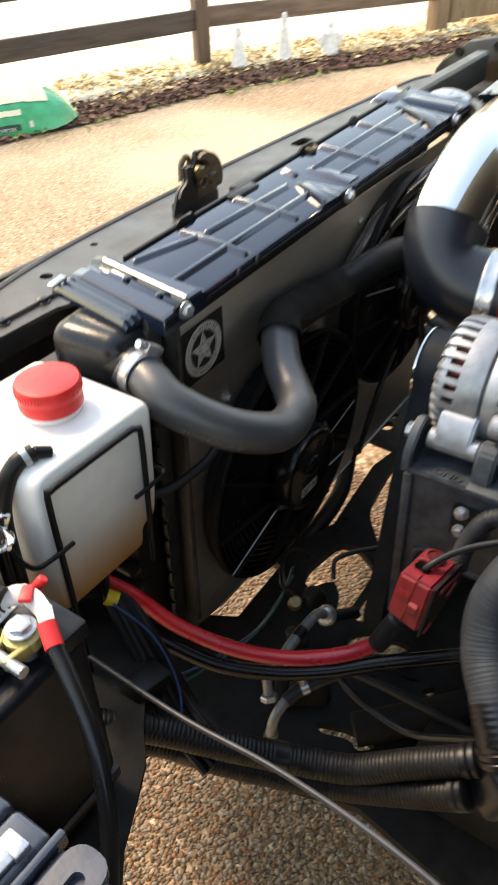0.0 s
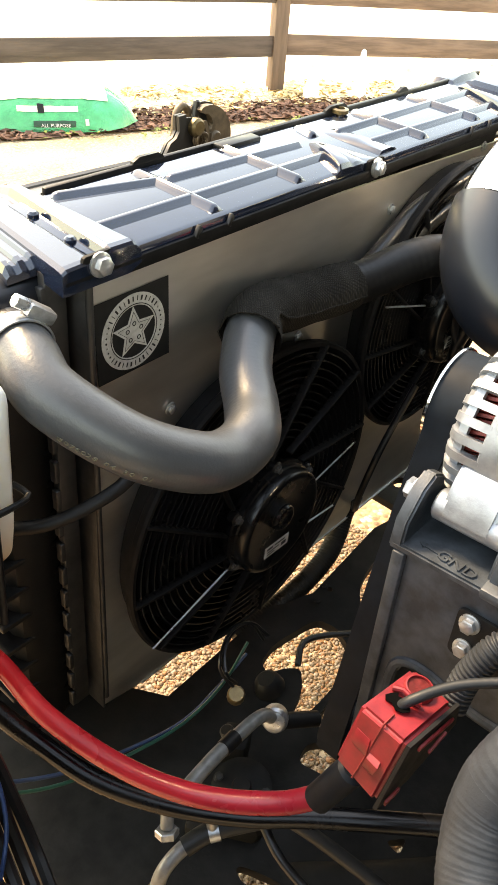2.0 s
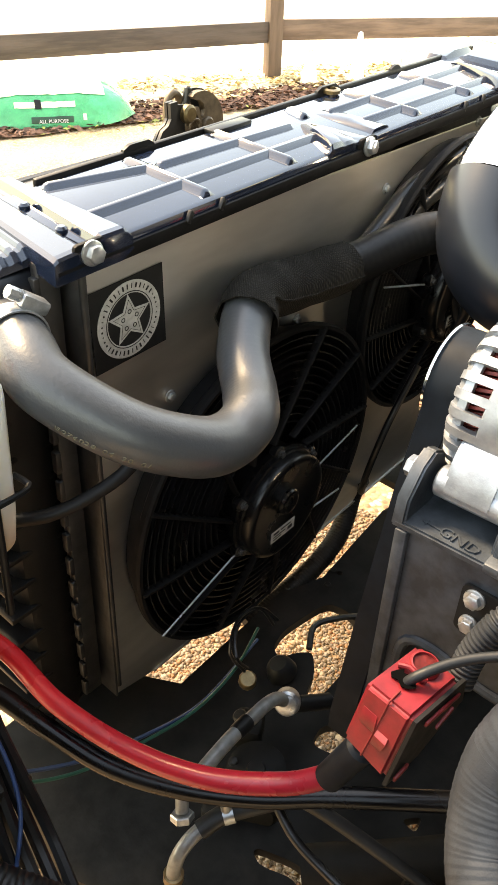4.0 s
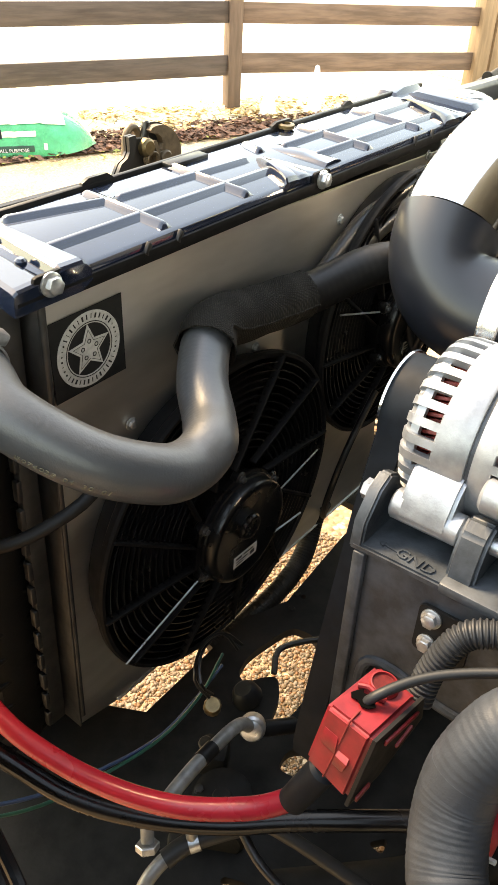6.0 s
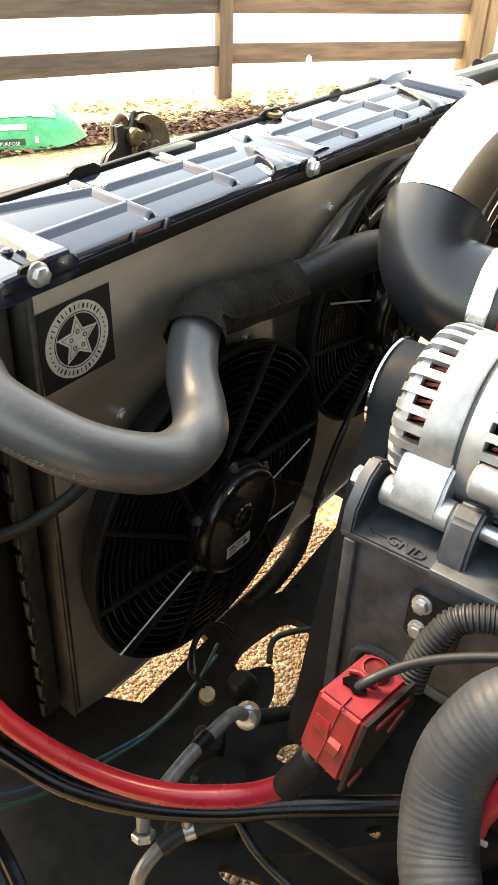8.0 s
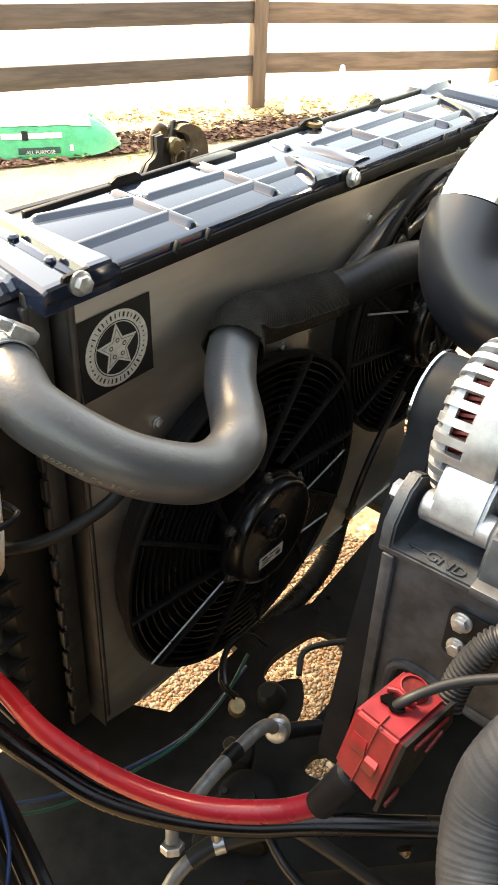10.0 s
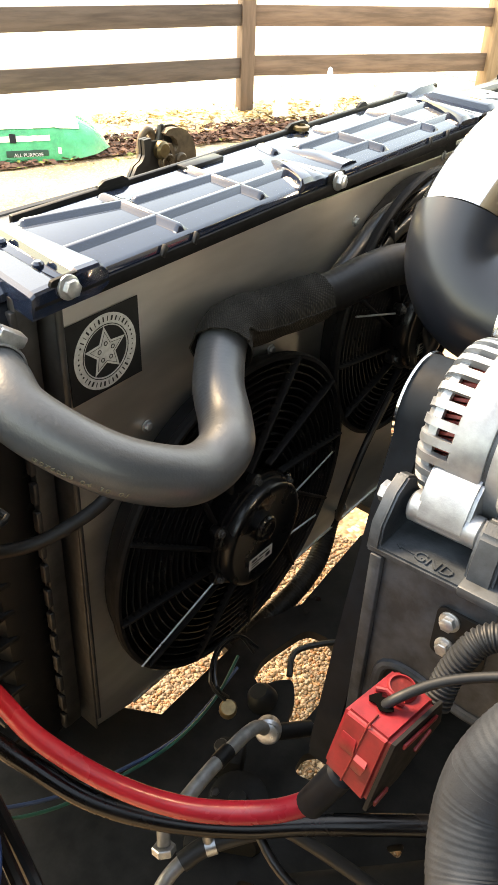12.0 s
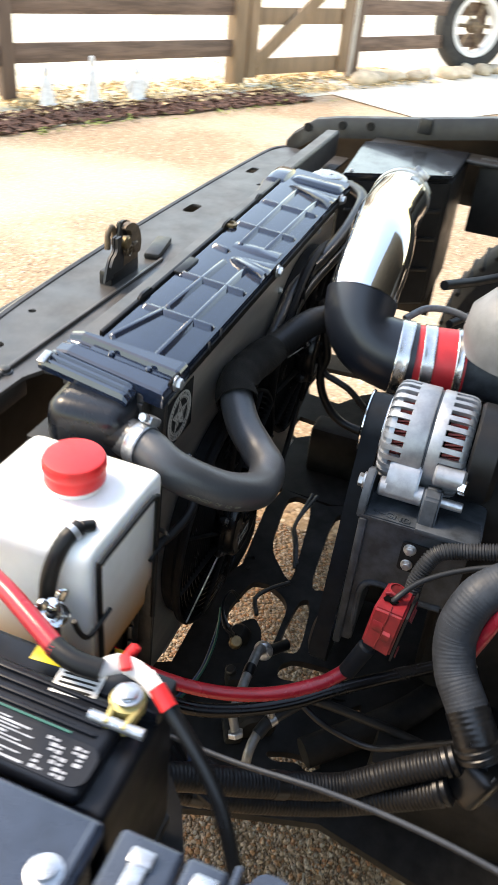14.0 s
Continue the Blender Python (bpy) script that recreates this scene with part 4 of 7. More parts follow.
engine()


def engine_cover():
    bm = B()
    prof = [(0.0, 0.055), (0.045, 0.050), (0.075, 0.036), (0.092, 0.012), (0.095, -0.02), (0.09, -0.05)]
    spin(bm, prof, Matrix.Translation((0.985, 0.070, 0.962)) @ Matrix.Diagonal((0.95, 1.40, 1.15, 1)), 48, False)
    c = thing("engine_cover", (0.985, 0.085, 0.90), "smooth grey plastic engine cover dome", "engine cover")
    part("shell", bm, GREY_COVER, c)
    part("crescent", tube(B(), [(0.975, 0.085, 1.024), (0.985, 0.115, 1.019), (1.005, 0.140, 1.008)], 0.004, 8, 0.006), LABEL_WHITE, c, "white crescent mark")


engine_cover()


def front_tyre():
    t = thing("front_wheel", (2.0, 0.0, 0.0), "black truck tyre beside the engine bay", "wheel")
    m = axis((2.20, -0.09, 0.40), (1, 0, 0)) @ Matrix.Scale(1.04, 4)
    part("tyre", spin(B(), [(0.22, -0.10), (0.30, -0.125), (0.36, -0.12), (0.38, -0.09), (0.385, 0), (0.38, 0.09), (0.36, 0.12), (0.30, 0.125), (0.22, 0.10)], m, 56), TYRE, t)
    for k in range(48):
        a = k * math.tau / 48
        part("tread_block", box(B(), m @ Vector((0.381 * math.cos(a), 0.381 * math.sin(a), 0)), (0.20, 0.014, 0.014), 0.003, (math.degrees(a) + 0, 0, 0)), TYRE, t)
    part("rim", spin(B(), [(0.22, -0.09), (0.2, -0.05), (0.06, -0.06), (0, -0.06)], m, 40), STEEL, t)


front_tyre()


# ---- radiator, shroud and fans ----
COVER = Matrix.Translation((0.604, 0.510, 0.955)) @ Euler((0, radians(-2.7), 0)).to_matrix().to_4x4() @ Matrix.Translation((0, 0, -0.008)) @ Matrix.Rotation(radians(4.3), 4, "X")
SHROUD = Matrix.Translation((0.604, 0.513, 0.955)) @ Euler((radians(2.2), radians(-0.8), 0)).to_matrix().to_4x4()


def radiator_cover():
    t = thing("radiator_cover", None, "glossy black ribbed radiator top cover with steel bolts", "radiator cover", m=COVER)
    # the top sheet with its rolled rear lip
    sec = [(-0.004, -0.006), (-0.004, 0.007), (-0.0025, 0.011), (0.001, 0.013), (0.113, 0.014), (0.1165, 0.010), (0.1165, -0.004), (0.111, -0.004), (0.111, 0.006), (0.004, 0.006), (0.002, -0.006)]
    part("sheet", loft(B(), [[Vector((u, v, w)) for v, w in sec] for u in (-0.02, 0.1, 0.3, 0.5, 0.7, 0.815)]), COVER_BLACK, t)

    def rib(a, b, h=0.0056, w=0.0078):
        """A narrow raised rib that runs out at its ends."""
        a, b = Vector(a), Vector(b)
        d = (b - a).normalized()
        n = Vector((-d.y, d.x))
        prof = [(-1, -0.1), (-0.90, 0.03), (-0.82, 0.10), (-0.34, 0.92), (-0.24, 1.0), (0.24, 1.0), (0.34, 0.92), (0.82, 0.10), (0.90, 0.03), (1, -0.1)]
        secs = []
        for p, k in ((a, 0.08), (a + d * 0.003, 0.8), (a + d * 0.006, 1), (b - d * 0.006, 1), (b - d * 0.003, 0.8), (b, 0.08)):
            secs.append([Vector((*(p + n * w * x), 0.0132 + h * y * k)) for x, y in prof])
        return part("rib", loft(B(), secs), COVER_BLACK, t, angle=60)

    rib((0.007, 0.036), (0.324, 0.033))
    rib((0.021, 0.105), (0.130, 0.078))
    rib((0.130, 0.078), (0.320, 0.070))
    rib((0.390, 0.029), (0.690, 0.024))
    rib((0.385, 0.071), (0.700, 0.074))
    for u in (0.119, 0.237, 0.469, 0.594):
        rib((u, 0.002), (u + 0.002, 0.110))
    rib((0.354, 0.076), (0.362, 0.109))

    def wedge(tip, right, left, h):
        """A pressed wedge: a steep foot, then steps that fall away along the cover."""
        secs = []
        for k, s in enumerate((0.0, 0.15, 0.5, 0.85, 0.96, 1.0)):
            v = tip[1] + (-0.004 - tip[1]) * s
            ul, ur = tip[0] - 0.008 + (left - tip[0] + 0.008) * s, tip[0] + 0.012 + (right - tip[0] - 0.012) * s
            hh = h * (0.25, 0.8, 1, 1, 0.8, 0.3)[k]
            line = [(0, 0), (0.05, 0.90), (0.10, 1.0), (0.30, 0.86), (0.36, 0.52), (0.42, 0.62), (0.60, 0.50), (0.66, 0.22), (0.72, 0.30), (1.0, 0.05)]
            secs.append([Vector((ul + (ur - ul) * x, v, 0.0125 + hh * y)) for x, y in line] + [Vector((ur, v, 0.004)), Vector((ul, v, 0.004))])
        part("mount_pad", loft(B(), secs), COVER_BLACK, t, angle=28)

    wedge((0.338, 0.066), 0.362, 0.288, 0.010)
    wedge((0.714, 0.094), 0.735, 0.652, 0.010)
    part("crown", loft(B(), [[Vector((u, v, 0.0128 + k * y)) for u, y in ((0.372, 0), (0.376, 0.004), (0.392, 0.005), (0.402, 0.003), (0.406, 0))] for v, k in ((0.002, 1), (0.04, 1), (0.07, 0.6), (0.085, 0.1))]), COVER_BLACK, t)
    # end bracket: a plate with long straight folds
    secs = []
    fold = [(0.016, 0.022, 0.0115), (0.011, 0.017, 0.0185), (0.009, 0.014, 0.0200), (0.004, -0.008, 0.0205), (0.001, -0.011, 0.0190), (-0.002, -0.014, 0.0125), (-0.005, -0.017, 0.0115), (-0.012, -0.022, 0.0115), (-0.015, -0.025, 0.0150), (-0.018, -0.028, 0.0158), (-0.034, -0.050, 0.0150), (-0.037, -0.054, 0.0125), (-0.038, -0.055, 0.0040)]
    for v, k in ((-0.0078, -0.2), (-0.0075, 0.82), (-0.0055, 0.96), (-0.001, 1.0), (0.133, 1.0), (0.150, 0.7)):
        s = min(1, max(0, (0.133 - v) / 0.139))
        secs.append([Vector((a + (c - a) * s, v, 0.002 + (w - 0.002) * k)) for a, c, w in fold] + [Vector((-0.038 - 0.017 * s, v, -0.006)), Vector((0.010, v, -0.006))])
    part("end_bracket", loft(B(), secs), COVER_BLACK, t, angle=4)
    # grooved tongue outside the bracket
    secs = []
    groove = [(-0.035, 0.0095), (-0.037, 0.0112), (-0.041, 0.0112), (-0.043, 0.0085), (-0.046, 0.0085), (-0.048, 0.0110), (-0.052, 0.0110), (-0.054, 0.0080), (-0.057, 0.0080), (-0.059, 0.0102), (-0.063, 0.0102), (-0.066, 0.0040)]
    for v, k in ((0.028, 0.35), (0.034, 0.9), (0.040, 1.0), (0.146, 1.0), (0.152, 0.8), (0.156, 0.3)):
        s = (0.133 - v) / 0.139
        secs.append([Vector((u - 0.016 * s, v, w * k)) for u, w in groove] + [Vector((-0.066 - 0.016 * s, v, -0.003)), Vector((-0.035 - 0.016 * s, v, -0.003))])
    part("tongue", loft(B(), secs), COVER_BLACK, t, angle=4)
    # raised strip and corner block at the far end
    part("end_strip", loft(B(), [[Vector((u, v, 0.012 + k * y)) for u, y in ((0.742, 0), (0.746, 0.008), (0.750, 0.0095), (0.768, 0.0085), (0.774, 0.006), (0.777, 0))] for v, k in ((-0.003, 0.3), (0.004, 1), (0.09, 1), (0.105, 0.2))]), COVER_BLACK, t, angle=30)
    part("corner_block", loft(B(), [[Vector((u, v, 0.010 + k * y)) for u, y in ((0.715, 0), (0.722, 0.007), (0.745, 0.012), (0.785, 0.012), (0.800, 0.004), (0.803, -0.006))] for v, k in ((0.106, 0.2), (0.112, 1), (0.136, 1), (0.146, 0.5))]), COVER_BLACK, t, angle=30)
    for u, v in ((-0.012, 0.084), (-0.0175, 0.030)):
        part("peg", rod(B(), (u, v, 0.010), (u, v, 0.0185), 0.0048, bevel=0.002), COVER_BLACK, t)
    part("clip", box(B(), (-0.058, 0.150, 0.012), (0.026, 0.010, 0.004), 0.0015, (0, 0, 8)), STEEL, t, "bright steel clip")
    for u, w in ((-0.020, 0.0105), (0.354, 0.0065), (0.730, 0.0065)):
        part("bolt", bolt(B(), (u, -0.0078, w), (0, -1, 0.10), 0.0074, 0.009, 1.36), STEEL, t, "zinc hex bolt")
        part("bolt_seat", box(B(), (u, -0.0052, w - 0.003), (0.030, 0.004, 0.024), 0.0035), FAN_BLACK, t)
    # dull black strip laid over the glossy lip to paint its dark reflection
    part("rear_lip_shade", box(B(), (0.376, -0.0060, -0.0005), (0.858, 0.0035, 0.012), 0.0012), FAN_BLACK, t)
    # front edge seal with stand-up tabs
    bm = B()
    box(bm, (0.42, 0.1200, 0.011), (0.79, 0.006, 0.013), 0.0015)
    for u, w in ((0.145, 0.046), (0.45, 0.05), (0.60, 0.03)):
        plate(bm, [(-w / 2, -0.006), (w / 2, -0.006), (w / 2 - 0.003, 0.004), (w / 2 - 0.010, 0.0085), (0.012 - w / 2, 0.0085), (0.004 - w / 2, 0.005)], -0.002, 0.002, (), frame3((u, 0.1195, 0.0145), (1, 0, 0), (0, 0, 1)))
    box(bm, (0.264, 0.1105, 0.0150), (0.060, 0.015, 0.006), 0.0015)
    part("edge_seal", bm, DULL_BLACK, t)
    part("latch_ring", spin(B(), [(0.011, 0), (0.011, 0.004), (0.006, 0.005), (0.006, 0)], Matrix.Translation((0.45, 0.113, 0.016)), 18, False), BRASS, t)
    for u in (0.0876, 0.128, 0.568, 0.614):
        part("snap_tab", box(B(), (u, -0.0055, 0.006), (0.0075, 0.004, 0.011), 0.0010, (0, 40, 15)), DULL_BLACK, t)
    neck = Matrix.Translation((0.834, 0.046, 0.0))
    part("filler_neck", spin(B(), [(0.024, -0.05), (0.024, -0.004), (0.030, -0.002), (0.030, 0.001), (0, 0.001)], neck, 32), GLOSS_BLACK, t, "black filler neck")
    cap = part("filler_cap", spin(B(), [(0.031, 0.002), (0.036, 0.002), (0.0375, 0.004), (0.0375, 0.008), (0.035, 0.010), (0.027, 0.0105), (0.025, 0.014), (0.019, 0.0155), (0.007, 0.0155), (0.006, 0.017), (0, 0.017)], neck, 40), STEEL, t, "bright pressed metal filler cap")
    for k in range(2):
        ear = box(B(), (0.041, 0, 0.005), (0.014, 0.024, 0.006), 0.002)
        bmesh.ops.transform(ear, matrix=neck @ Matrix.Rotation(0.5 + k * math.pi, 4, "Z"), verts=ear.verts)
        part("ear", ear, STEEL, cap)


radiator_cover()


def radiator():
    t = thing("radiator", None, "black radiator with ribbed plastic end tank", "radiator", m=SHROUD)
    part("core", box(B(), (0.36, 0.075, -0.29), (0.80, 0.07, 0.56), 0.004), DULL_BLACK, t)
    tank = box(B(), (-0.070, 0.075, -0.315), (0.06, 0.09, 0.54), 0.018)
    part("end_tank", tank, DULL_BLACK, t)
    for k in range(14):
        part("tank_rib", box(B(), (-0.078, 0.083, -0.07 - k * 0.038), (0.084, 0.104, 0.007), 0.002), DULL_BLACK, t)
    part("crimp_strip", box(B(), (-0.042, 0.020, -0.277), (0.020, 0.010, 0.54), 0.002), ALU_EDGE, t, "grey crimped metal strip")
    for k in range(16):
        part("crimp_tab", box(B(), (-0.0535, 0.0185, -0.030 - k * 0.0335), (0.006, 0.008, 0.024), 0.0015), ALU_EDGE, t)
    part("neck_block", box(B(), (-0.068, 0.068, -0.047), (0.090, 0.104, 0.074), 0.024, (0, 0, 6), 6), NECK, t, "rounded black outlet tank")
    part("outlet", rod(B(), (-0.09, 0.06, -0.045), (-0.088, -0.006, -0.045), 0.021, bevel=0.002), DULL_BLACK, t)


radiator()

FAN_A, FAN_B = (0.194, -0.350), (0.551, -0.196)
FAN_RA, FAN_RB = 0.207, 0.190


def fan_shroud():
    t = thing("fan_shroud", None, "brushed aluminium fan shroud panel on the radiator", "fan shroud", m=SHROUD)
    flip = Matrix(((1, 0, 0, 0), (0, 0, 1, 0), (0, 1, 0, 0), (0, 0, 0, 1)))
    outline = [(-0.024, -0.012), (0.75, -0.012), (0.75, -0.575), (0.035, -0.575), (-0.024, -0.560)]
    part("panel", plate(B(), outline, 0.0, 0.003, (circle(*FAN_A, FAN_RA - 0.017, 48), circle(*FAN_B, FAN_RB - 0.017, 48)), flip), ALU, t)
    part("side_flange", box(B(), (-0.0245, 0.020, -0.286), (0.003, 0.045, 0.552), 0.001), ALU_EDGE, t)
    part("bottom_flange", box(B(), (0.39, 0.020, -0.574), (0.71, 0.045, 0.003), 0.001), ALU, t)
    part("edge_bead", rod(B(), (-0.023, -0.0005, -0.015), (-0.020, -0.0005, -0.545), 0.0035, seg=10), ALU_EDGE, t)
    for u, w in ((0.070, -0.175), (0.268, -0.166), (0.420, -0.052), (0.630, -0.012), (0.36, -0.50)):
        part("screw", bolt(B(), (u, -0.001, w), (0, -1, 0), 0.0045, 0.005, 1.5), STEEL, t)


fan_shroud()


def electric_fan(c, R, label, glints):
    """Fan with guard arcs, leaning spokes, blades and a flat motor, in the shroud's frame."""
    u, w = c
    t = thing("electric_fan", None, label, "fan", "radiator fans", m=SHROUD @ Matrix.Translation((u, 0, w)) @ Matrix.Rotation(radians(90), 4, "X"))
    # local z points at the engine
    part("ring", spin(B(), [(R - 0.014, 0.003), (R - 0.012, 0.018), (R - 0.001, 0.027), (R, 0.034), (R - 0.002, 0.037), (R - 0.006, 0.037), (R - 0.008, 0.030), (R - 0.016, 0.018), (R - 0.018, 0.001), (R - 0.018, -0.04), (R - 0.015, -0.04), (R - 0.015, -0.001)], None, 72, False), FAN_BLACK, t)
    n = 12
    for k in range(n):
        a = k * math.tau / n + 0.11
        p0, p1 = Vector((0.070 * math.cos(a + 0.45), 0.070 * math.sin(a + 0.45), 0.040)), Vector(((R - 0.004) * math.cos(a), (R - 0.004) * math.sin(a), 0.035))
        d = (p1 - p0).normalized()
        bm = box(B(), (0, 0, 0), ((p1 - p0).length, 0.004, 0.010), 0.0015)
        bmesh.ops.transform(bm, matrix=frame3((p0 + p1) / 2, d, (-d.y, d.x, 0)), verts=bm.verts)
        part("spoke", bm, FAN_BLACK, t)
    for r in np.linspace(0.088, R - 0.014, 12):
        part("guard_ring", spin(B(), [(r - 0.0010, 0.026), (r + 0.0002, 0.037), (r + 0.0018, 0.037), (r + 0.0014, 0.026)], None, 64, False), GUARD_BLACK, t)
    for k in range(10):
        a = k * math.tau / 10
        bm = B()
        secs = []
        for r, tw, cw in ((0.06, 40, 0.030), (0.10, 32, 0.040), (0.14, 26, 0.046), (R - 0.024, 22, 0.040)):
            f = Matrix.Rotation(a + r * 1.5, 4, "Z") @ Matrix.Translation((r, 0, -0.005)) @ Matrix.Rotation(radians(tw), 4, "X")
            secs.append([f @ Vector(p) for p in ((0, -cw, 0), (0, 0, 0.005), (0, cw, 0), (0, 0, 0.002))])
        loft(bm, secs)
        part("blade", bm, FAN_BLACK, t)
    # flanged motor can: waist, bolted flange, stepped face
    motor = part("motor", spin(B(), [(0.066, 0.0), (0.066, 0.038), (0.074, 0.040), (0.0745, 0.046), (0.0715, 0.0475), (0.0715, 0.052), (0.0695, 0.0535), (0.0695, 0.062), (0.0675, 0.0655), (0.064, 0.067), (0.060, 0.067), (0.0585, 0.0660), (0.0, 0.0660)], Matrix.Translation((0.003, -0.013, 0)), 64), MOTOR_BLACK, t, "glossy black flat motor")
    part("cap", spin(B(), [(0.0175, 0.065), (0.0175, 0.069), (0.0155, 0.0715), (0.013, 0.072), (0.011, 0.0705), (0, 0.0705)], None, 32), MOTOR_BLACK, motor)
    part("label", box(B(), (-0.003, -0.045, 0.0664), (0.044, 0.017, 0.0006)), LABEL_GREY, motor, "small pale data label")
    for x, y, l, h in ((-0.016, -0.0405, 0.010, 0.0030), (0.002, -0.0405, 0.018, 0.0016), (-0.010, -0.0455, 0.022, 0.0013), (-0.014, -0.0495, 0.014, 0.0013), (0.010, -0.0470, 0.008, 0.0050)):
        part("print", box(B(), (x, y, 0.0669), (l, h, 0.0005)), LABEL_DARK, motor)
    for k in range(6):
        a = k * math.tau / 6 + 0.55
        e = Vector((math.cos(a) + 0.041, math.sin(a) - 0.178, 0))
        part("ear", rod(B(), e * 0.073 + Vector((0, 0, 0.038)), e * 0.073 + Vector((0, 0, 0.050)), 0.0085, bevel=0.002), MOTOR_BLACK, motor)
        part("screw", bolt(B(), e * 0.073 + Vector((0, 0, 0.050)), (0, 0, 1), 0.0040, 0.005, 1.4), SCREW_GREY, motor)
    # bright rods stand in for glints along lit spoke edges
    for p0, p1 in glints:
        part("spoke_glint", rod(B(), (*p0, 0.046), (*p1, 0.046), 0.0013, seg=8), STEEL, t, "thin bright rod for a glint on a spoke")
    return t


electric_fan(FAN_A, FAN_RA, "black electric radiator fan with a ringed guard", (((-0.061, -0.053), (-0.184, -0.095)), ((0.082, -0.012), (0.172, 0.010)), ((0.085, -0.080), (0.150, -0.086))))
electric_fan(FAN_B, FAN_RB, "black electric radiator fan set higher on the shroud", (((-0.074, 0.02), (-0.176, 0.05)),))


def badge():
    """Square black decal with a round grey emblem: ring, star and rim of small marks, unlettered."""
    t = thing("decal", None, "black square decal with a round grey star emblem", "sticker", m=SHROUD @ frame3((0.0225, -0.0012, -0.0740), (1, 0, 0), (0, 0, 1)) @ Matrix.Rotation(radians(2.5), 4, 'Z'))
    part("backing", box(B(), (0, 0, 0), (0.082, 0.077, 0.0006)), LABEL_DARK, t)
    z = 0.0005
    part("ring", plate(B(), circle(0, 0, 0.0355, 56), z, z + 0.0004, (circle(0, 0, 0.0243, 56),)), LABEL_GREY, t)
    star = []
    for k in range(10):
        r = 0.0240 if k % 2 == 0 else 0.0112
        a = math.pi / 2 + k * math.pi / 5
        star.append((r * math.cos(a), r * math.sin(a)))
    part("star", plate(B(), star, z, z + 0.0004), LABEL_GREY, t)
    inner = [(x * 0.80, y * 0.80) for x, y in star]
    part("star_line", plate(B(), inner, z + 0.0005, z + 0.0007, ([(x * 0.765, y * 0.765) for x, y in star],)), LABEL_DARK, t)
    part("rim_line", plate(B(), circle(0, 0, 0.0262, 48), z + 0.0005, z + 0.0007, (circle(0, 0, 0.0254, 48),)), LABEL_DARK, t)
    for k in range(40):
        a = k * math.tau / 40
        long_mark = abs(math.sin(a)) > 0.55
        part("mark", box(B(), (0.0308 * math.cos(a), 0.0308 * math.sin(a), z + 0.0006), (0.0044 if long_mark else 0.0016, 0.0006 + 0.0005 * (k % 3), 0.0004), 0, (0, 0, math.degrees(a) + (0 if long_mark else 45 * (k % 2)))), LABEL_DARK, t)
    for k in range(5):
        a = math.pi / 2 + k * math.tau / 5
        part("scroll", plate(B(), circle(0.008 * math.cos(a), 0.008 * math.sin(a), 0.0022, 12), z + 0.0008, z + 0.001, (circle(0.008 * math.cos(a), 0.008 * math.sin(a), 0.0014, 12),)), LABEL_DARK, t)


badge()


# ---- hoses ----
HOSE = [(0.525, 0.560, 0.906), (0.512, 0.503, 0.905), (0.504, 0.464, 0.891), (0.534, 0.415, 0.859), (0.577, 0.388, 0.836), (0.613, 0.386, 0.825), (0.645, 0.392, 0.828), (0.673, 0.416, 0.830), (0.706, 0.453, 0.846), (0.761, 0.486, 0.866), (0.836, 0.492, 0.856), (0.920, 0.478, 0.858), (1.006, 0.433, 0.882), (1.08, 0.36, 0.86), (1.10, 0.25, 0.84)]


def hose_clamp(bm_at, d, r, parent, name="clamp"):
    m = axis(bm_at, d)
    c = part(name, spin(B(), [(r, -0.008), (r + 0.0012, -0.008), (r + 0.0020, -0.006), (r + 0.0013, -0.004), (r + 0.0013, 0.004), (r + 0.0020, 0.006), (r + 0.0012, 0.008), (r, 0.008)], m, 32, False), STEEL, parent, "bright steel worm clamp")
    bm = B()
    box(bm, (0, 0, 0), (0.024, 0.011, 0.015), 0.003)
    rod(bm, (0.010, 0.001, 0), (0.022, 0.001, 0), 0.0052, seg=8)
    bmesh.ops.transform(bm, matrix=m @ Matrix.Rotation(radians(35), 4, "Z") @ Matrix.Translation((0, r + 0.006, 0)), verts=bm.verts)
    part("screw_box", bm, STEEL, c)
    return c


def radiator_hose():
    t = thing("radiator_hose", (0.62, 0.37, 0.80), "thick black rubber radiator hose bent in an S", "hose")
    part("hose", tube(B(), HOSE[:11], 0.0240, 32, 0.002, lambda s: 0.00013 * math.sin(s * 1250) * min(1, max(0.15, s * 6 - 1))), HOSE_RUBBER, t)
    part("far_hose", tube(B(), HOSE[9:], 0.0232, 28, 0.002, lambda s: 0.00012 * math.sin(s * 700)), DULL_BLACK, t, "darker hose leading to the engine")
    hose_clamp((0.5135, 0.512, 0.906), (0.22, 1, 0.05), 0.0250, t)
    path = even(spline(HOSE), 0.002)
    i0 = min(range(len(path)), key=lambda i: (path[i] - Vector((0.514, 0.447, 0.881))).length)
    fr = frames_along(path)
    bm = B()
    for k, ch in enumerate("15076028 04 30 01"):
        if ch == " ":
            continue
        i = i0 + int(k * 1.95)
        d = fr[i][0]
        out = Vector((-0.89, -0.24, -0.36)).lerp(Vector((-0.76, -0.54, -0.34)), k / 16)
        out = (out - d * out.dot(d)).normalized()
        up = d.cross(out) * (1 if d.cross(out).z < 0 else -1)
        g = letters(ch, 0.0080, 0.0005, frame3(path[i] + out * 0.0242, d, -up))
        me = bpy.data.meshes.new("tmp")
        g.to_mesh(me)
        g.free()
        bm.from_mesh(me)
        bpy.data.meshes.remove(me)
    part("printing", bm, INK_HOSE, t, "faded part number printed in tan")


radiator_hose()


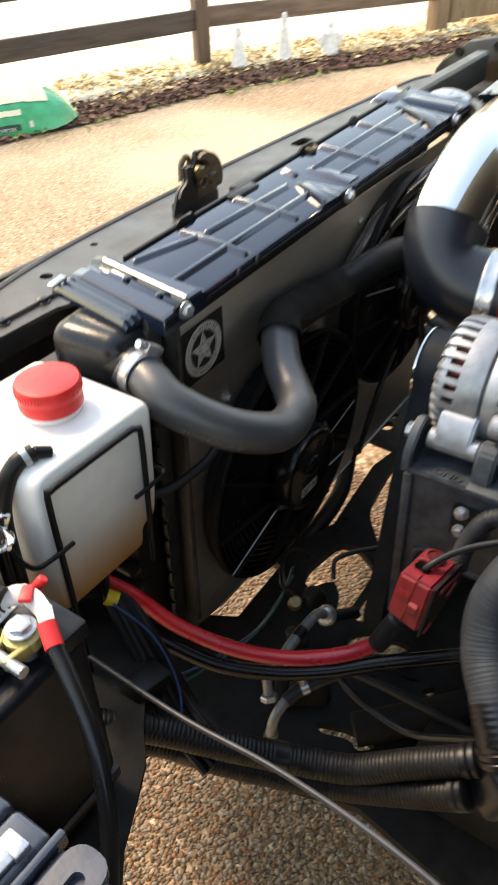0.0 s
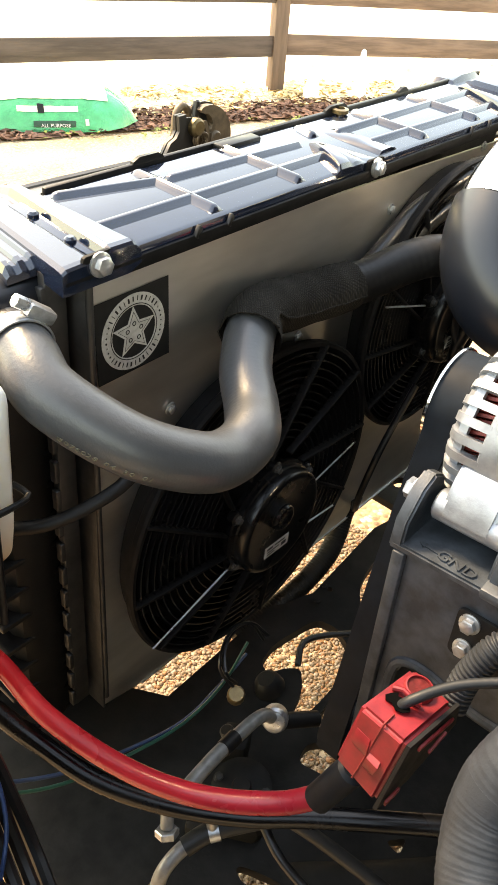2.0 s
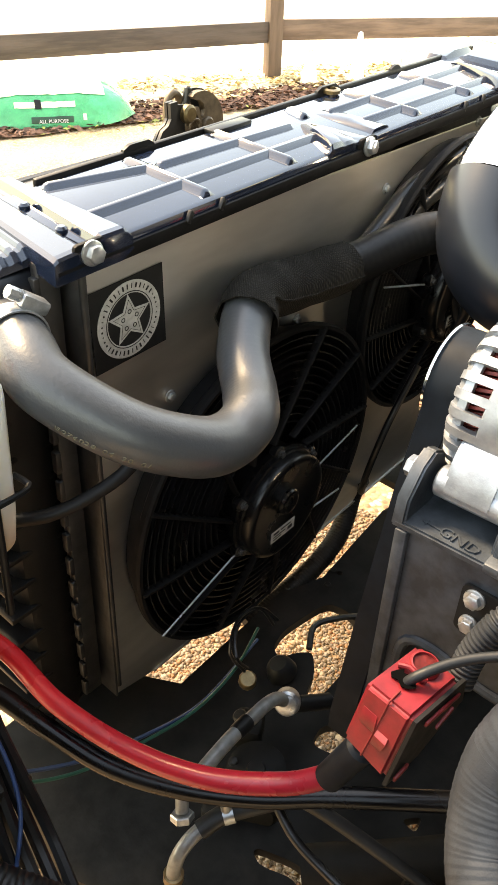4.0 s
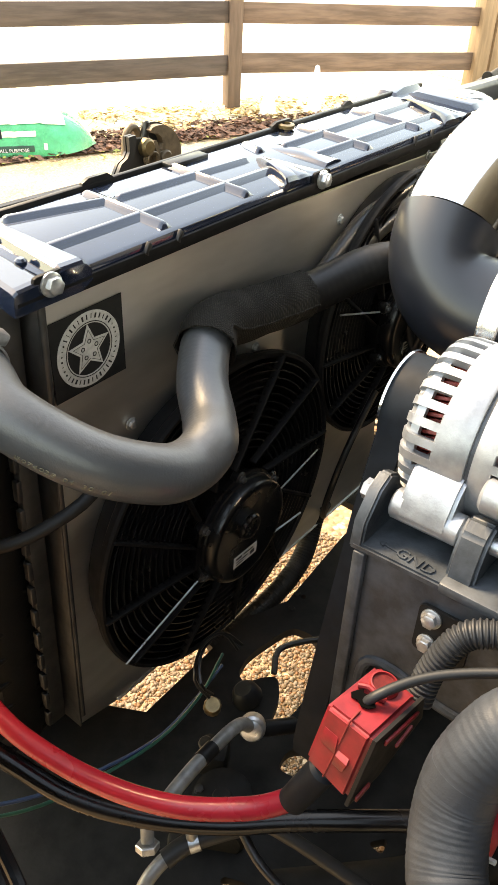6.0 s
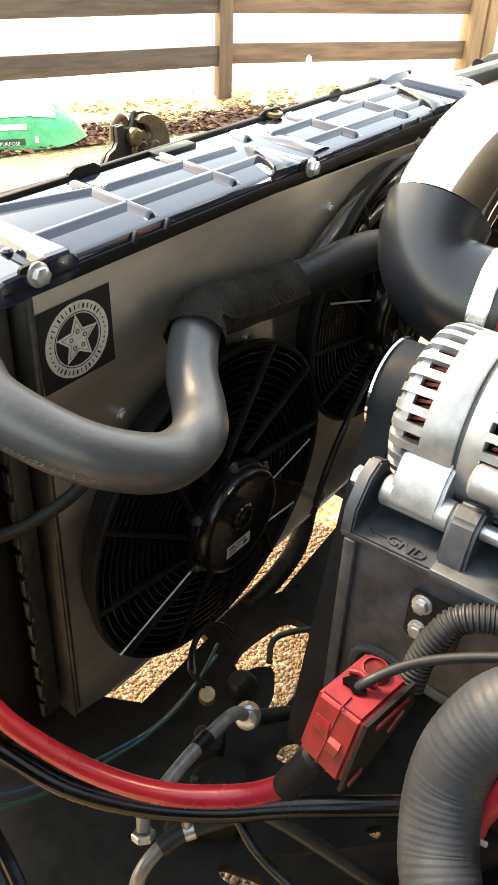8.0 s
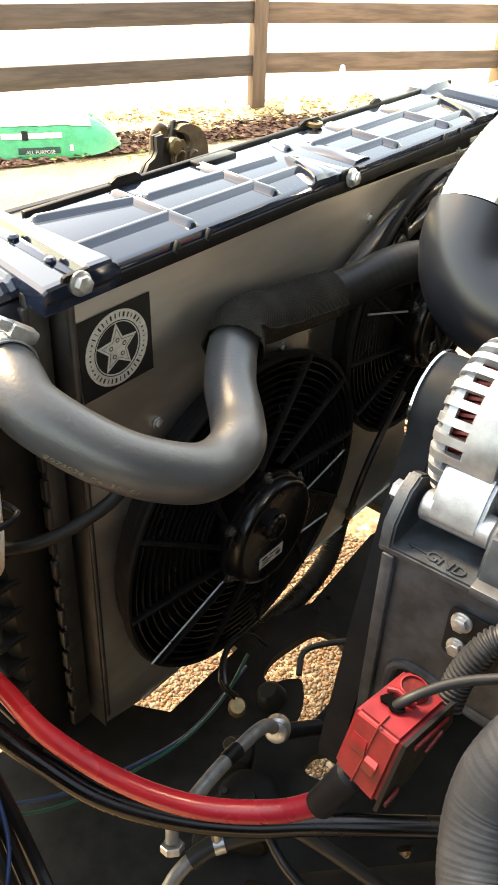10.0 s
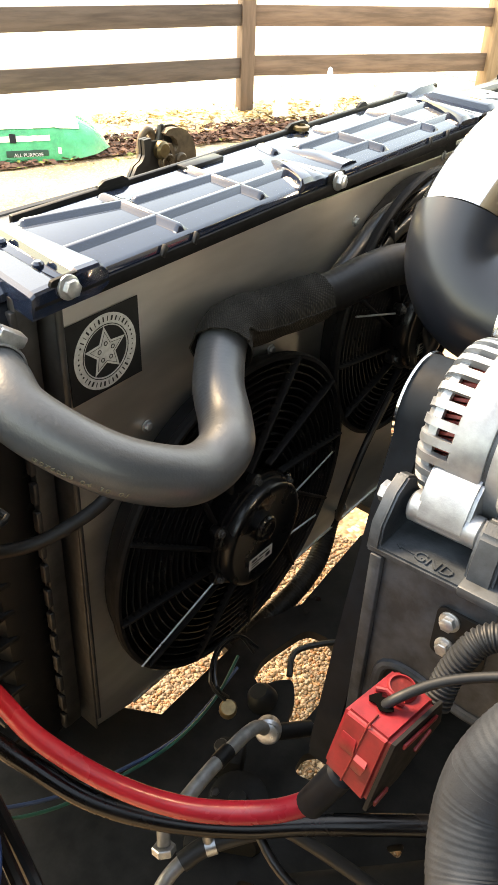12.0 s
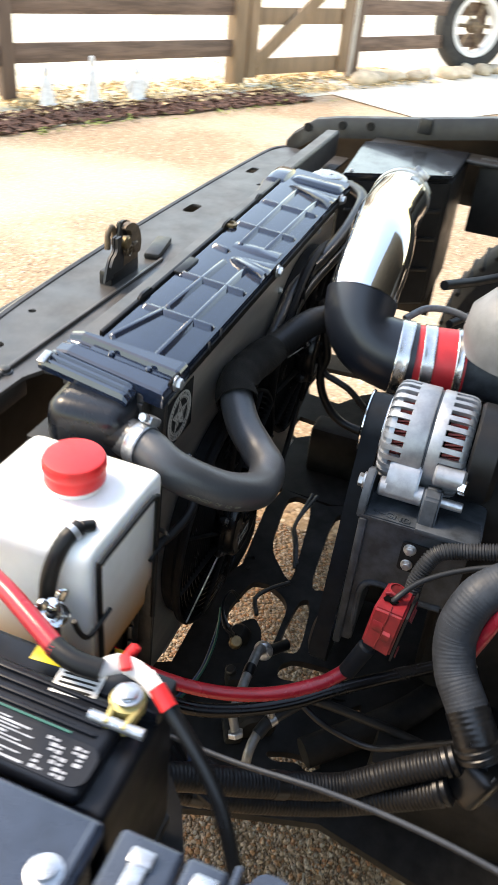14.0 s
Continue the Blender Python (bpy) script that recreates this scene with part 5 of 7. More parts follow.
def sleeve():
    path = [(0.732, 0.471, 0.857), (0.762, 0.486, 0.866), (0.836, 0.492, 0.856), (0.905, 0.481, 0.857)]
    t = thing("hose_sleeve", (0.82, 0.49, 0.83), "black woven sleeve wrapped round the hose", "sleeve")
    part("fabric", tube(B(), path, 0.0262, 30, 0.003, lambda s: 0.0006 * math.sin(s * 95) + 0.0030 * max(0, 1 - s / 0.018), flat=1.03, caps=False), CLOTH, t)
    # the lap: a second turn of cloth that ends in a hemmed edge
    line = even(spline(path), 0.004)
    near, secs = Vector((-0.62, -0.55, 0.56)), []
    for i, (p, (d, u, w)) in enumerate(zip(line, frames_along(line))):
        n = (near - d * near.dot(d)).normalized()
        down = d.cross(n) if d.cross(n).z < 0 else -d.cross(n)
        r = 0.0292 + 0.0007 * math.sin(i * 0.55) + 0.0028 * max(0, 1 - i / 5)
        lap = [math.radians(a) for a in (42, 38, 20, 0, -30, -60, -100, -140)]
        secs.append([p + (n * math.cos(a) + down * math.sin(a)) * r for a in lap] + [p + (n * math.cos(a) + down * math.sin(a)) * (r - 0.0016) for a in reversed(lap)])
    part("lap", loft(B(), secs), CLOTH, t, angle=60)
    hem = [s_[0].lerp(s_[-1], 0.5) for s_ in secs]
    part("hem", tube(B(), hem, 0.0017, 8, 0.004), CLOTH, t)


sleeve()


def cable(name, pts, r, material, label, category, step=0.012, seg=12, ripple=None, group=""):
    bm = tube(B(), pts, r, seg, step, ripple)
    return single(name, bm, material, label, category, group)


def junction():
    """Thick red cable into its snap-on red cover."""
    cable("red_power_cable", [(0.30, 0.62, 0.72), (0.42, 0.60, 0.63), (0.463, 0.541, 0.587), (0.467, 0.462, 0.567), (0.483, 0.381, 0.558), (0.505, 0.309, 0.567), (0.538, 0.250, 0.583), (0.560, 0.218, 0.606)], 0.0096, RED_CABLE, "thick glossy red battery cable hanging in a curve", "cable", 0.01, 18)
    cable("black_power_cable", [(0.36, 0.62, 0.62), (0.43, 0.54, 0.565), (0.454, 0.471, 0.538), (0.476, 0.405, 0.516), (0.507, 0.342, 0.511), (0.547, 0.282, 0.513), (0.590, 0.225, 0.524), (0.68, 0.10, 0.54)], 0.0098, CABLE_BLACK, "glossy black cable below the red one", "cable", 0.01, 14)
    t = thing("terminal_cover", (0.585, 0.19, 0.68), "worn red plastic terminal cover with a cable entering it", "terminal cover")
    left = [Vector(p) for p in ((0.549, 0.213, 0.672), (0.562, 0.208, 0.727), (0.619, 0.199, 0.726), (0.630, 0.200, 0.690), (0.590, 0.208, 0.660))]
    right = [Vector(p) for p in ((0.545, 0.174, 0.664), (0.557, 0.168, 0.728), (0.619, 0.163, 0.716), (0.630, 0.164, 0.682), (0.588, 0.172, 0.652))]
    L, ridge, TL = left[:3]
    side = right[1] - left[1]
    bm = loft(B(), [[a.lerp(b, k) for a, b in zip(left, right)] for k in (0.0, 1.0)])
    bmesh.ops.bevel(bm, geom=list(bm.edges), offset=0.0032, segments=3, affect="EDGES")
    shell = part("shell", bm, RED_PLASTIC, t)

    def on_top(a, b, lift=0.0):
        p = left[1].lerp(left[2], a).lerp(right[1].lerp(right[2], a), b)
        return p + Vector((0, 0, lift))

    def on_front(a, b, lift=0.0):
        p = left[1].lerp(left[0], a).lerp(right[1].lerp(right[0], a), b)
        return p + Vector((-lift, 0, 0))

    up = (TL - ridge).normalized()
    nrm = Vector((0.02, -0.12, 0.99)).normalized()
    hc = on_top(0.80, 0.40)
    part("port", spin(B(), [(0.0120, -0.001), (0.0108, 0.0024), (0.0096, 0.0026), (0.0090, -0.001)], axis(hc, nrm), 28, False), RED_PLASTIC, shell)
    # flat disc whose dark colour gives the port its shaded depth
    part("port_shade", spin(B(), [(0.0092, 0.0007), (0.0, 0.0007)], axis(hc, nrm), 28), DARK_RED, shell, "dark red disc painted as a shaded hole")
    sc = on_top(0.40, 0.42)
    slot = [(-0.012, -0.002), (-0.009, -0.0055), (-0.004, -0.004), (0.001, -0.007), (0.006, -0.005), (0.009, 0.000), (0.005, 0.004), (0.002, 0.0025), (-0.001, 0.006), (-0.005, 0.004), (-0.007, 0.007), (-0.010, 0.003)]
    # flat black patch on the shell, standing for shade inside the torn slot
    part("torn_slot_shade", plate(B(), slot, 0, 0.0006, (), frame3(sc + nrm * 0.0010, side, up)), VOID, shell, "black patch for the shade in a torn opening")
    part("lip", tube(B(), [on_top(0.52, 0.10, 0.001), on_top(0.58, 0.3, 0.003), on_top(0.56, 0.52, 0.002), on_top(0.60, 0.66, 0.001)], 0.0022, 8, 0.004), RED_PLASTIC, shell)
    part("seam", tube(B(), [on_top(0.22, 0.50, 0.0004), on_top(0.02, 0.52, 0.0003), on_front(0.10, 0.52, 0.0003), on_front(0.5, 0.50, 0.0003), on_front(0.97, 0.46, 0.0003)], 0.0008, 6, 0.004), DARK_RED, shell)
    strap = B()
    loft(strap, [[on_front(a, b0, h), on_front(a, b1, h), on_front(a, b1, -0.001), on_front(a, b0, -0.001)] for a, b0, b1, h in ((0.30, 0.14, 0.44, 0.0006), (0.36, 0.14, 0.47, 0.0018), (0.50, 0.16, 0.50, 0.0018), (0.54, 0.20, 0.48, 0.0006))])
    part("hasp", strap, RED_PLASTIC, shell)
    catch = B()
    loft(catch, [[on_front(a, b0, h), on_front(a, b1, h), on_front(a, b1, -0.001), on_front(a, b0, -0.001)] for a, b0, b1, h in ((0.45, 0.54, 0.78, 0.0006), (0.49, 0.54, 0.80, 0.0038), (0.62, 0.53, 0.77, 0.0036), (0.69, 0.53, 0.70, 0.0006))])
    part("catch", catch, RED_PLASTIC, shell)
    mid = sum(right, Vector()) / 5
    part("back_plate", loft(B(), [[p + (p - mid) * 0.05 + Vector((0, -0.0015, 0)) for p in right], [p + (p - mid) * 0.05 + Vector((0, -0.0045, 0)) for p in right]]), LABEL_DARK, t, "thin black gasket plate")
    edge = (right[2] - right[1]).normalized()
    drop = (right[0] - right[1]).normalized()

    def tab(p, along, length, wide):
        bm = B()
        box(bm, (0, 0, 0), (length, wide, 0.0022), 0.0006)
        bmesh.ops.transform(bm, matrix=frame3(p, along, drop), verts=bm.verts)
        part("tab", bm, RED_PLASTIC, t)

    tab(right[1].lerp(right[2], 0.55) + drop * 0.008 + Vector((0, -0.0065, 0)), edge, 0.046, 0.0045)
    tab(right[1].lerp(right[2], 0.62) + drop * 0.018 + Vector((0, -0.009, 0)), edge + drop * -0.6, 0.020, 0.004)
    tab(right[1].lerp(right[0], 0.66) + Vector((0.004, -0.0062, 0)), drop, 0.024, 0.005)
    tab(right[1].lerp(right[0], 0.92) + Vector((0.010, -0.0075, 0)), edge - drop * 0.3, 0.016, 0.006)
    part("boot", rod(B(), (0.553, 0.222, 0.602), (0.566, 0.203, 0.652), 0.0120, 0.0125, bevel=0.003), BELT, t, "black rubber boot")
    cable("sense_wire", [tuple(sc - nrm * 0.006), tuple(sc + nrm * 0.006 + Vector((0.003, -0.004, 0.0))), (0.612, 0.165, 0.740), (0.632, 0.140, 0.748), (0.650, 0.105, 0.758), (0.668, 0.055, 0.770), (0.70, 0.0, 0.77)], 0.0039, RUBBER, "black wire plugged into the red cover", "wire", 0.008)


junction()



def wrapped_conduit():
    """Conduit wound with overlapping tape, crinkled where it ends."""
    t = thing("wrapped_hose", (0.53, 0.09, 0.66), "thick grey-black tape-wrapped conduit bent downward", "conduit")
    path = spline([(0.66, -0.05, 0.80), (0.62, 0.03, 0.805), (0.592, 0.079, 0.788), (0.573, 0.099, 0.762), (0.556, 0.104, 0.725), (0.532, 0.093, 0.695), (0.507, 0.073, 0.677), (0.485, 0.054, 0.656), (0.474, 0.040, 0.634)], 14)
    rng = random.Random(12)
    line = even(path, 0.0015)
    def wrinkle(s):
        a = s / 0.0045 + 0.35 * math.sin(s * 83) + 0.25 * math.sin(s * 211)
        return 0.00045 * (a % 1) + 0.0004 * noise.noise((s * 45, 2, 7))

    part("core", tube(B(), line, 0.0256, 30, 0.0012, wrinkle, False), WRAP, t)
    for k in (0.30, 0.56):
        i = int(k * len(line))
        part("tape_turn", tube(B(), line[i:i + 10], 0.0261, 30, 0.0015, None, False), WRAP, t)
    part("crinkled_end", tube(B(), line[int(len(line) * 0.84):], 0.0268, 28, 0.0015, lambda s: 0.0008 * noise.noise((s * 160, 0, 1)) + 0.0003 * math.sin(s * 1100)), LOOM, t, "crinkled shiny black tape")


wrapped_conduit()
cable("starter_cable", [(0.600, 0.050, 0.80), (0.575, 0.060, 0.775), (0.565, 0.072, 0.735), (0.572, 0.080, 0.690), (0.580, 0.082, 0.658)], 0.0085, RED_CABLE, "red cable end behind the wrapped conduit", "cable", 0.006, 16)
single("cable_tag", box(B(), (0.555, 0.072, 0.690), (0.003, 0.008, 0.004), 0.001, (0, 0, 10)), LABEL_GREY, "small pale tag on a cable", "tag")
cable("drop_cable", [(0.56, 0.275, 0.500), (0.55, 0.245, 0.490), (0.55, 0.211, 0.477), (0.55, 0.160, 0.474), (0.55, 0.104, 0.513), (0.55, 0.052, 0.554)], 0.0045, LOOM, "thin black cable sagging below the red cover", "cable", 0.01, 10)
cable("grey_conduit", [(0.638, 0.168, 0.690), (0.648, 0.167, 0.714), (0.657, 0.160, 0.738), (0.664, 0.154, 0.749), (0.669, 0.144, 0.756), (0.676, 0.126, 0.760), (0.678, 0.106, 0.765), (0.684, 0.060, 0.776), (0.70, -0.02, 0.78)], 0.0108, CONDUIT, "grey corrugated conduit beside the alternator bracket", "conduit", 0.0010, 18, corrugated(0.0040, 0.0009))


def loom(pts, r, clips):
    """Split corrugated loom with tape turns and a clip."""
    t = thing("corrugated_loom", pts[len(pts) // 2], "black corrugated wiring loom", "wiring loom", "wiring looms")
    line = even(spline(pts), 0.0016)
    part("sleeve", tube(B(), line, r, 18, 0.0016, corrugated(0.0050, 0.0004), False), DULL_BLACK, t)
    for f, wide in clips:
        k = int(f * len(line))
        part("tape", tube(B(), line[k:k + wide], r + 0.0010, 18, 0.003, None, False), LOOM, t)
    return t


loom([(0.235, 0.46, 0.655), (0.312, 0.372, 0.616), (0.358, 0.303, 0.582), (0.400, 0.242, 0.552), (0.427, 0.185, 0.548), (0.448, 0.131, 0.579), (0.465, 0.074, 0.616)], 0.0165, ((0.54, 12),))
loom([(0.25, 0.45, 0.62), (0.321, 0.377, 0.575), (0.359, 0.306, 0.545), (0.399, 0.241, 0.518), (0.426, 0.183, 0.514), (0.439, 0.123, 0.545), (0.444, 0.073, 0.583)], 0.0165, ((0.3, 12),))


def loom_junction():
    """Where both looms and the wrapped conduit meet under ties and shiny tape."""
    t = thing("loom_junction", (0.47, 0.05, 0.58), "black taped junction of wiring looms with ribbed collars", "wiring loom")
    part("block", box(B(), (0.470, 0.040, 0.600), (0.050, 0.055, 0.062), 0.014, (10, 15, -30), 4), LOOM, t)
    for p, d, r in (((0.466, 0.071, 0.618), (0.3, -0.8, 0.5), 0.0185), ((0.446, 0.070, 0.586), (0.2, -0.8, 0.55), 0.0185), ((0.476, 0.046, 0.642), (-0.4, -0.6, -0.8), 0.0272)):
        part("collar", spin(B(), [(r - 0.003, -0.009), (r, -0.007), (r, -0.002), (r - 0.002, 0.0), (r, 0.002), (r, 0.007), (r - 0.003, 0.009)], axis(p, d), 28), LOOM, t)
    for k in range(3):
        part("tie", tube(B(), [(0.455 + 0.008 * k, 0.020 + 0.012 * k, 0.632), (0.446 + 0.008 * k, 0.030, 0.615), (0.448 + 0.008 * k, 0.038, 0.590)], 0.0022, 6, 0.006), CONDUIT, t)


loom_junction()
cable("prop_rod", [(0.297, 0.42, 0.719), (0.292, 0.299, 0.724), (0.293, 0.196, 0.734), (0.286, 0.103, 0.742), (0.270, 0.012, 0.749), (0.24, -0.12, 0.756)], 0.0029, ROD_GREY, "thin grey cable crossing the engine bay", "cable", 0.012, 10)
cable("fan_lead", [(0.928, 0.498, 0.832), (0.950, 0.500, 0.846), (1.000, 0.499, 0.876), (1.064, 0.496, 0.909), (1.176, 0.468, 0.949), (1.281, 0.460, 0.976), (1.376, 0.470, 0.989), (1.45, 0.515, 0.985)], 0.011, LOOM, "black rubber hose arching over the fan", "hose", 0.012, 12, None, "fan hoses")
cable("fan_lead", [(0.948, 0.489, 0.830), (0.970, 0.490, 0.845), (1.020, 0.487, 0.868), (1.09, 0.480, 0.900), (1.20, 0.455, 0.938), (1.31, 0.445, 0.960), (1.42, 0.48, 0.965)], 0.009, LOOM, "black rubber hose arching over the fan", "hose", 0.012, 12, None, "fan hoses")
cable("steering_shaft", [(0.565, 0.30, 0.500), (0.593, 0.249, 0.474), (0.617, 0.158, 0.440), (0.638, 0.068, 0.402), (0.66, -0.03, 0.36)], 0.007, SATIN_BLACK, "slim dark steel brace below the cables", "brace", 0.02, 10)
cable("small_hose", [(0.455, 0.545, 0.735), (0.485, 0.521, 0.741), (0.511, 0.497, 0.746), (0.541, 0.480, 0.757), (0.580, 0.470, 0.773), (0.62, 0.485, 0.79)], 0.0062, DULL_BLACK, "thin black hose leading to the radiator", "hose", 0.012, 12)
cable("blue_wire", [(0.40, 0.53, 0.46), (0.430, 0.512, 0.443), (0.497, 0.490, 0.409), (0.573, 0.476, 0.383), (0.650, 0.467, 0.364), (0.722, 0.474, 0.355), (0.794, 0.486, 0.351)], 0.0023, WIRE_BLUE, "thin blue wire hanging low", "wire", 0.015, 8)
cable("green_wire", [(0.40, 0.525, 0.47), (0.430, 0.500, 0.440), (0.49, 0.483, 0.405), (0.573, 0.472, 0.378), (0.650, 0.462, 0.368), (0.73, 0.470, 0.362), (0.80, 0.490, 0.366)], 0.0021, WIRE_GREEN, "thin green wire beside the blue one", "wire", 0.015, 8)
cable("hanging_loom", [(1.112, 0.541, 0.42), (1.105, 0.547, 0.39), (1.058, 0.534, 0.342), (1.000, 0.537, 0.308), (0.933, 0.549, 0.284), (0.862, 0.561, 0.267)], 0.0165, DULL_BLACK, "black split loom tied below the fan", "wiring loom", 0.0016, 16, corrugated(0.0050, 0.0004), "wiring looms")
cable("fan_wire", [(1.10, 0.470, 0.66), (1.03, 0.465, 0.60), (1.01, 0.475, 0.52), (1.04, 0.495, 0.46), (1.11, 0.535, 0.41)], 0.005, LOOM, "thin black wire from the fan", "wire", 0.012, 8)
cable("frame_hook", [(0.84, 0.43, 0.335), (0.87, 0.445, 0.345), (0.91, 0.43, 0.34), (0.95, 0.40, 0.335)], 0.0045, SATIN_BLACK, "thin bent black line over the frame opening", "line", 0.012, 8)
for k in range(2):
    cable("brake_line", [(1.00 + 0.012 * k, 0.405, 0.33), (1.06 + 0.012 * k, 0.425, 0.34), (1.12 + 0.01 * k, 0.445, 0.335), (1.24, 0.44 - 0.012 * k, 0.34)], 0.004, SATIN_BLACK, "thin black hydraulic line", "line", 0.015, 8, None, "hydraulic lines")
    cable("drop_wire", [(0.70 + 0.006 * k, 0.43, 0.42), (0.69, 0.445 - 0.01 * k, 0.45), (0.72, 0.46, 0.47 - 0.01 * k), (0.76, 0.46, 0.46), (0.78 + 0.01 * k, 0.45, 0.42)], 0.0022, LOOM, "thin black wire looped near the frame", "wire", 0.012, 6, None, "loose wires")


def fluid_fittings():
    t = thing("cooler_line", (0.70, 0.38, 0.37), "grey metal cooler line with a hex fitting", "fluid line")
    part("pipe", tube(B(), [(0.560, 0.371, 0.436), (0.579, 0.372, 0.439), (0.613, 0.375, 0.437), (0.648, 0.377, 0.431), (0.680, 0.379, 0.424), (0.700, 0.379, 0.414), (0.712, 0.379, 0.398)], 0.0080, 14, 0.006), PIPE, t)
    part("sleeve", tube(B(), [(0.622, 0.3755, 0.4355), (0.644, 0.377, 0.432)], 0.0092, 14, 0.006), DULL_BLACK, t)
    part("banjo", spin(B(), [(0.009, -0.011), (0.0150, -0.009), (0.0162, -0.004), (0.0162, 0.006), (0.0130, 0.009), (0.0130, 0.013), (0.011, 0.014), (0, 0.014)], axis((0.722, 0.379, 0.386), (-0.75, -0.45, 0.45)), 20), STEEL, t, "bright steel banjo fitting")
    part("fitting", rod(B(), (0.730, 0.374, 0.377), (0.775, 0.350, 0.36), 0.010, bevel=0.002), DULL_BLACK, t)
    part("brass_plug", spin(B(), [(0.011, 0), (0.011, 0.010), (0.009, 0.013), (0, 0.013)], axis((0.700, 0.425, 0.405), (-0.3, -0.3, 1)), 12), BRASS, t, "brass plug")
    t = thing("hydraulic_fitting", (0.50, 0.31, 0.45), "grey metal elbow pipe on a black hose", "fluid line")
    part("elbow", tube(B(), [(0.474, 0.323, 0.418), (0.475, 0.322, 0.440), (0.482, 0.322, 0.456), (0.496, 0.321, 0.465), (0.512, 0.318, 0.470)], 0.0070, 14, 0.005), PIPE, t)
    part("ferrule", spin(B(), [(0.007, -0.006), (0.0098, -0.005), (0.0098, 0.005), (0.007, 0.006)], axis((0.4745, 0.3225, 0.427), (0.05, 0, 1)), 20), BRASS, t)
    part("hose", tube(B(), [(0.506, 0.319, 0.468), (0.530, 0.309, 0.476), (0.562, 0.284, 0.484), (0.62, 0.24, 0.486)], 0.0092, 14, 0.008), RUBBER, t)
    part("stub", tube(B(), [(0.532, 0.368, 0.474), (0.526, 0.362, 0.452), (0.519, 0.355, 0.438)], 0.0068, 14, 0.005), PIPE, t)
    part("nut", spin(B(), [(0.011, -0.004), (0.012, -0.003), (0.012, 0.003), (0.011, 0.004)], axis((0.5175, 0.3535, 0.435), (0.3, 0.35, 0.9)), 6), STEEL, t)
    part("clamp", spin(B(), [(0.0092, -0.005), (0.0104, -0.005), (0.0104, 0.005), (0.0092, 0.005)], axis((0.533, 0.307, 0.477), (0.75, -0.6, 0.2)), 24, False), STEEL, t)
    part("screw", rod(B(), (0.531, 0.308, 0.484), (0.530, 0.309, 0.502), 0.0052, bevel=0.001), STEEL, t)


fluid_fittings()


# ---- washer tank ----
def reservoir():
    t = thing("coolant_reservoir", (0.395, 0.53, 0.645), "milky white plastic reservoir with a red cap and amber fluid", "reservoir")
    corners = [(0.312, 0.916, 0.022), (0.312, 0.738, 0.012), (0.436, 0.736, 0.010), (0.440, 0.762, 0.006), (0.461, 0.766, 0.010), (0.467, 0.80, 0.010), (0.475, 0.916, 0.020)]
    face = []
    for k, (x, z, r) in enumerate(corners):
        v = Vector((x, z))
        a = v + (Vector(corners[k - 1][:2]) - v).normalized() * r
        c = v + (Vector(corners[(k + 1) % 7][:2]) - v).normalized() * r
        face += [a.lerp(v, h).lerp(v.lerp(c, h), h) for h in (0.0, 0.2, 0.4, 0.6, 0.8, 1.0)]

    def shrunk(d):
        ring = []
        for k, p in enumerate(face):
            e = (face[(k + 1) % len(face)] - face[k - 1]).normalized()
            ring.append(p + Vector((-e.y, e.x)) * d)
        return ring

    # the end faces roll over with a soft radius
    bm = loft(B(), [[Vector((p.x, y, p.y)) for p in shrunk(d)] for y, d in ((0.463, 0.0055), (0.4645, 0.0030), (0.468, 0.0012), (0.474, 0.0), (0.612, 0.0), (0.620, 0.0015), (0.625, 0.0055))])
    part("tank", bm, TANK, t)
    m = Matrix.Translation((0.405, 0.533, 0.915))
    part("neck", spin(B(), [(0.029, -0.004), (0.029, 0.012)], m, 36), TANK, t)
    cap = part("cap", spin(B(), [(0.0315, 0.008), (0.0325, 0.010), (0.0325, 0.018), (0.0318, 0.020), (0.0318, 0.023), (0.0332, 0.025), (0.0332, 0.034), (0.0318, 0.037), (0.028, 0.038), (0, 0.0375)], m, 48), RED_CAP, t, "round red screw cap")
    bm = B()
    for k in range(60):
        a = k * math.tau / 60
        box(bm, m @ Vector((0.0333 * math.cos(a), 0.0333 * math.sin(a), 0.0295)), (0.0008, 0.0012, 0.007), 0, (0, 0, math.degrees(a)))
    part("grip", bm, RED_CAP, cap)
    y = 0.456
    w = B()
    tube(w, [(0.320, y, 0.64), (0.320, y, 0.76), (0.319, y, 0.892), (0.324, y, 0.901), (0.336, y, 0.902), (0.428, y, 0.902), (0.440, y - 0.001, 0.899), (0.446, y, 0.889), (0.443, y, 0.80), (0.439, y, 0.715)], 0.0032, 10, 0.006)
    part("hold_down_wire", w, DULL_BLACK, t, "bent black wire hold-down")
    part("wire_hook", tube(B(), [(0.422, y - 0.004, 0.823), (0.444, y - 0.004, 0.8225), (0.466, y - 0.003, 0.822), (0.4735, y + 0.001, 0.8215), (0.4735, y + 0.006, 0.823), (0.468, y + 0.012, 0.829)], 0.0026, 8, 0.006), DULL_BLACK, t)
    part("wire_hook", tube(B(), [(0.266, y - 0.004, 0.880), (0.271, y - 0.005, 0.862), (0.279, y - 0.006, 0.846), (0.289, y - 0.006, 0.837), (0.311, y - 0.005, 0.833), (0.334, y - 0.003, 0.830)], 0.0026, 8, 0.006), DULL_BLACK, t)


reservoir()


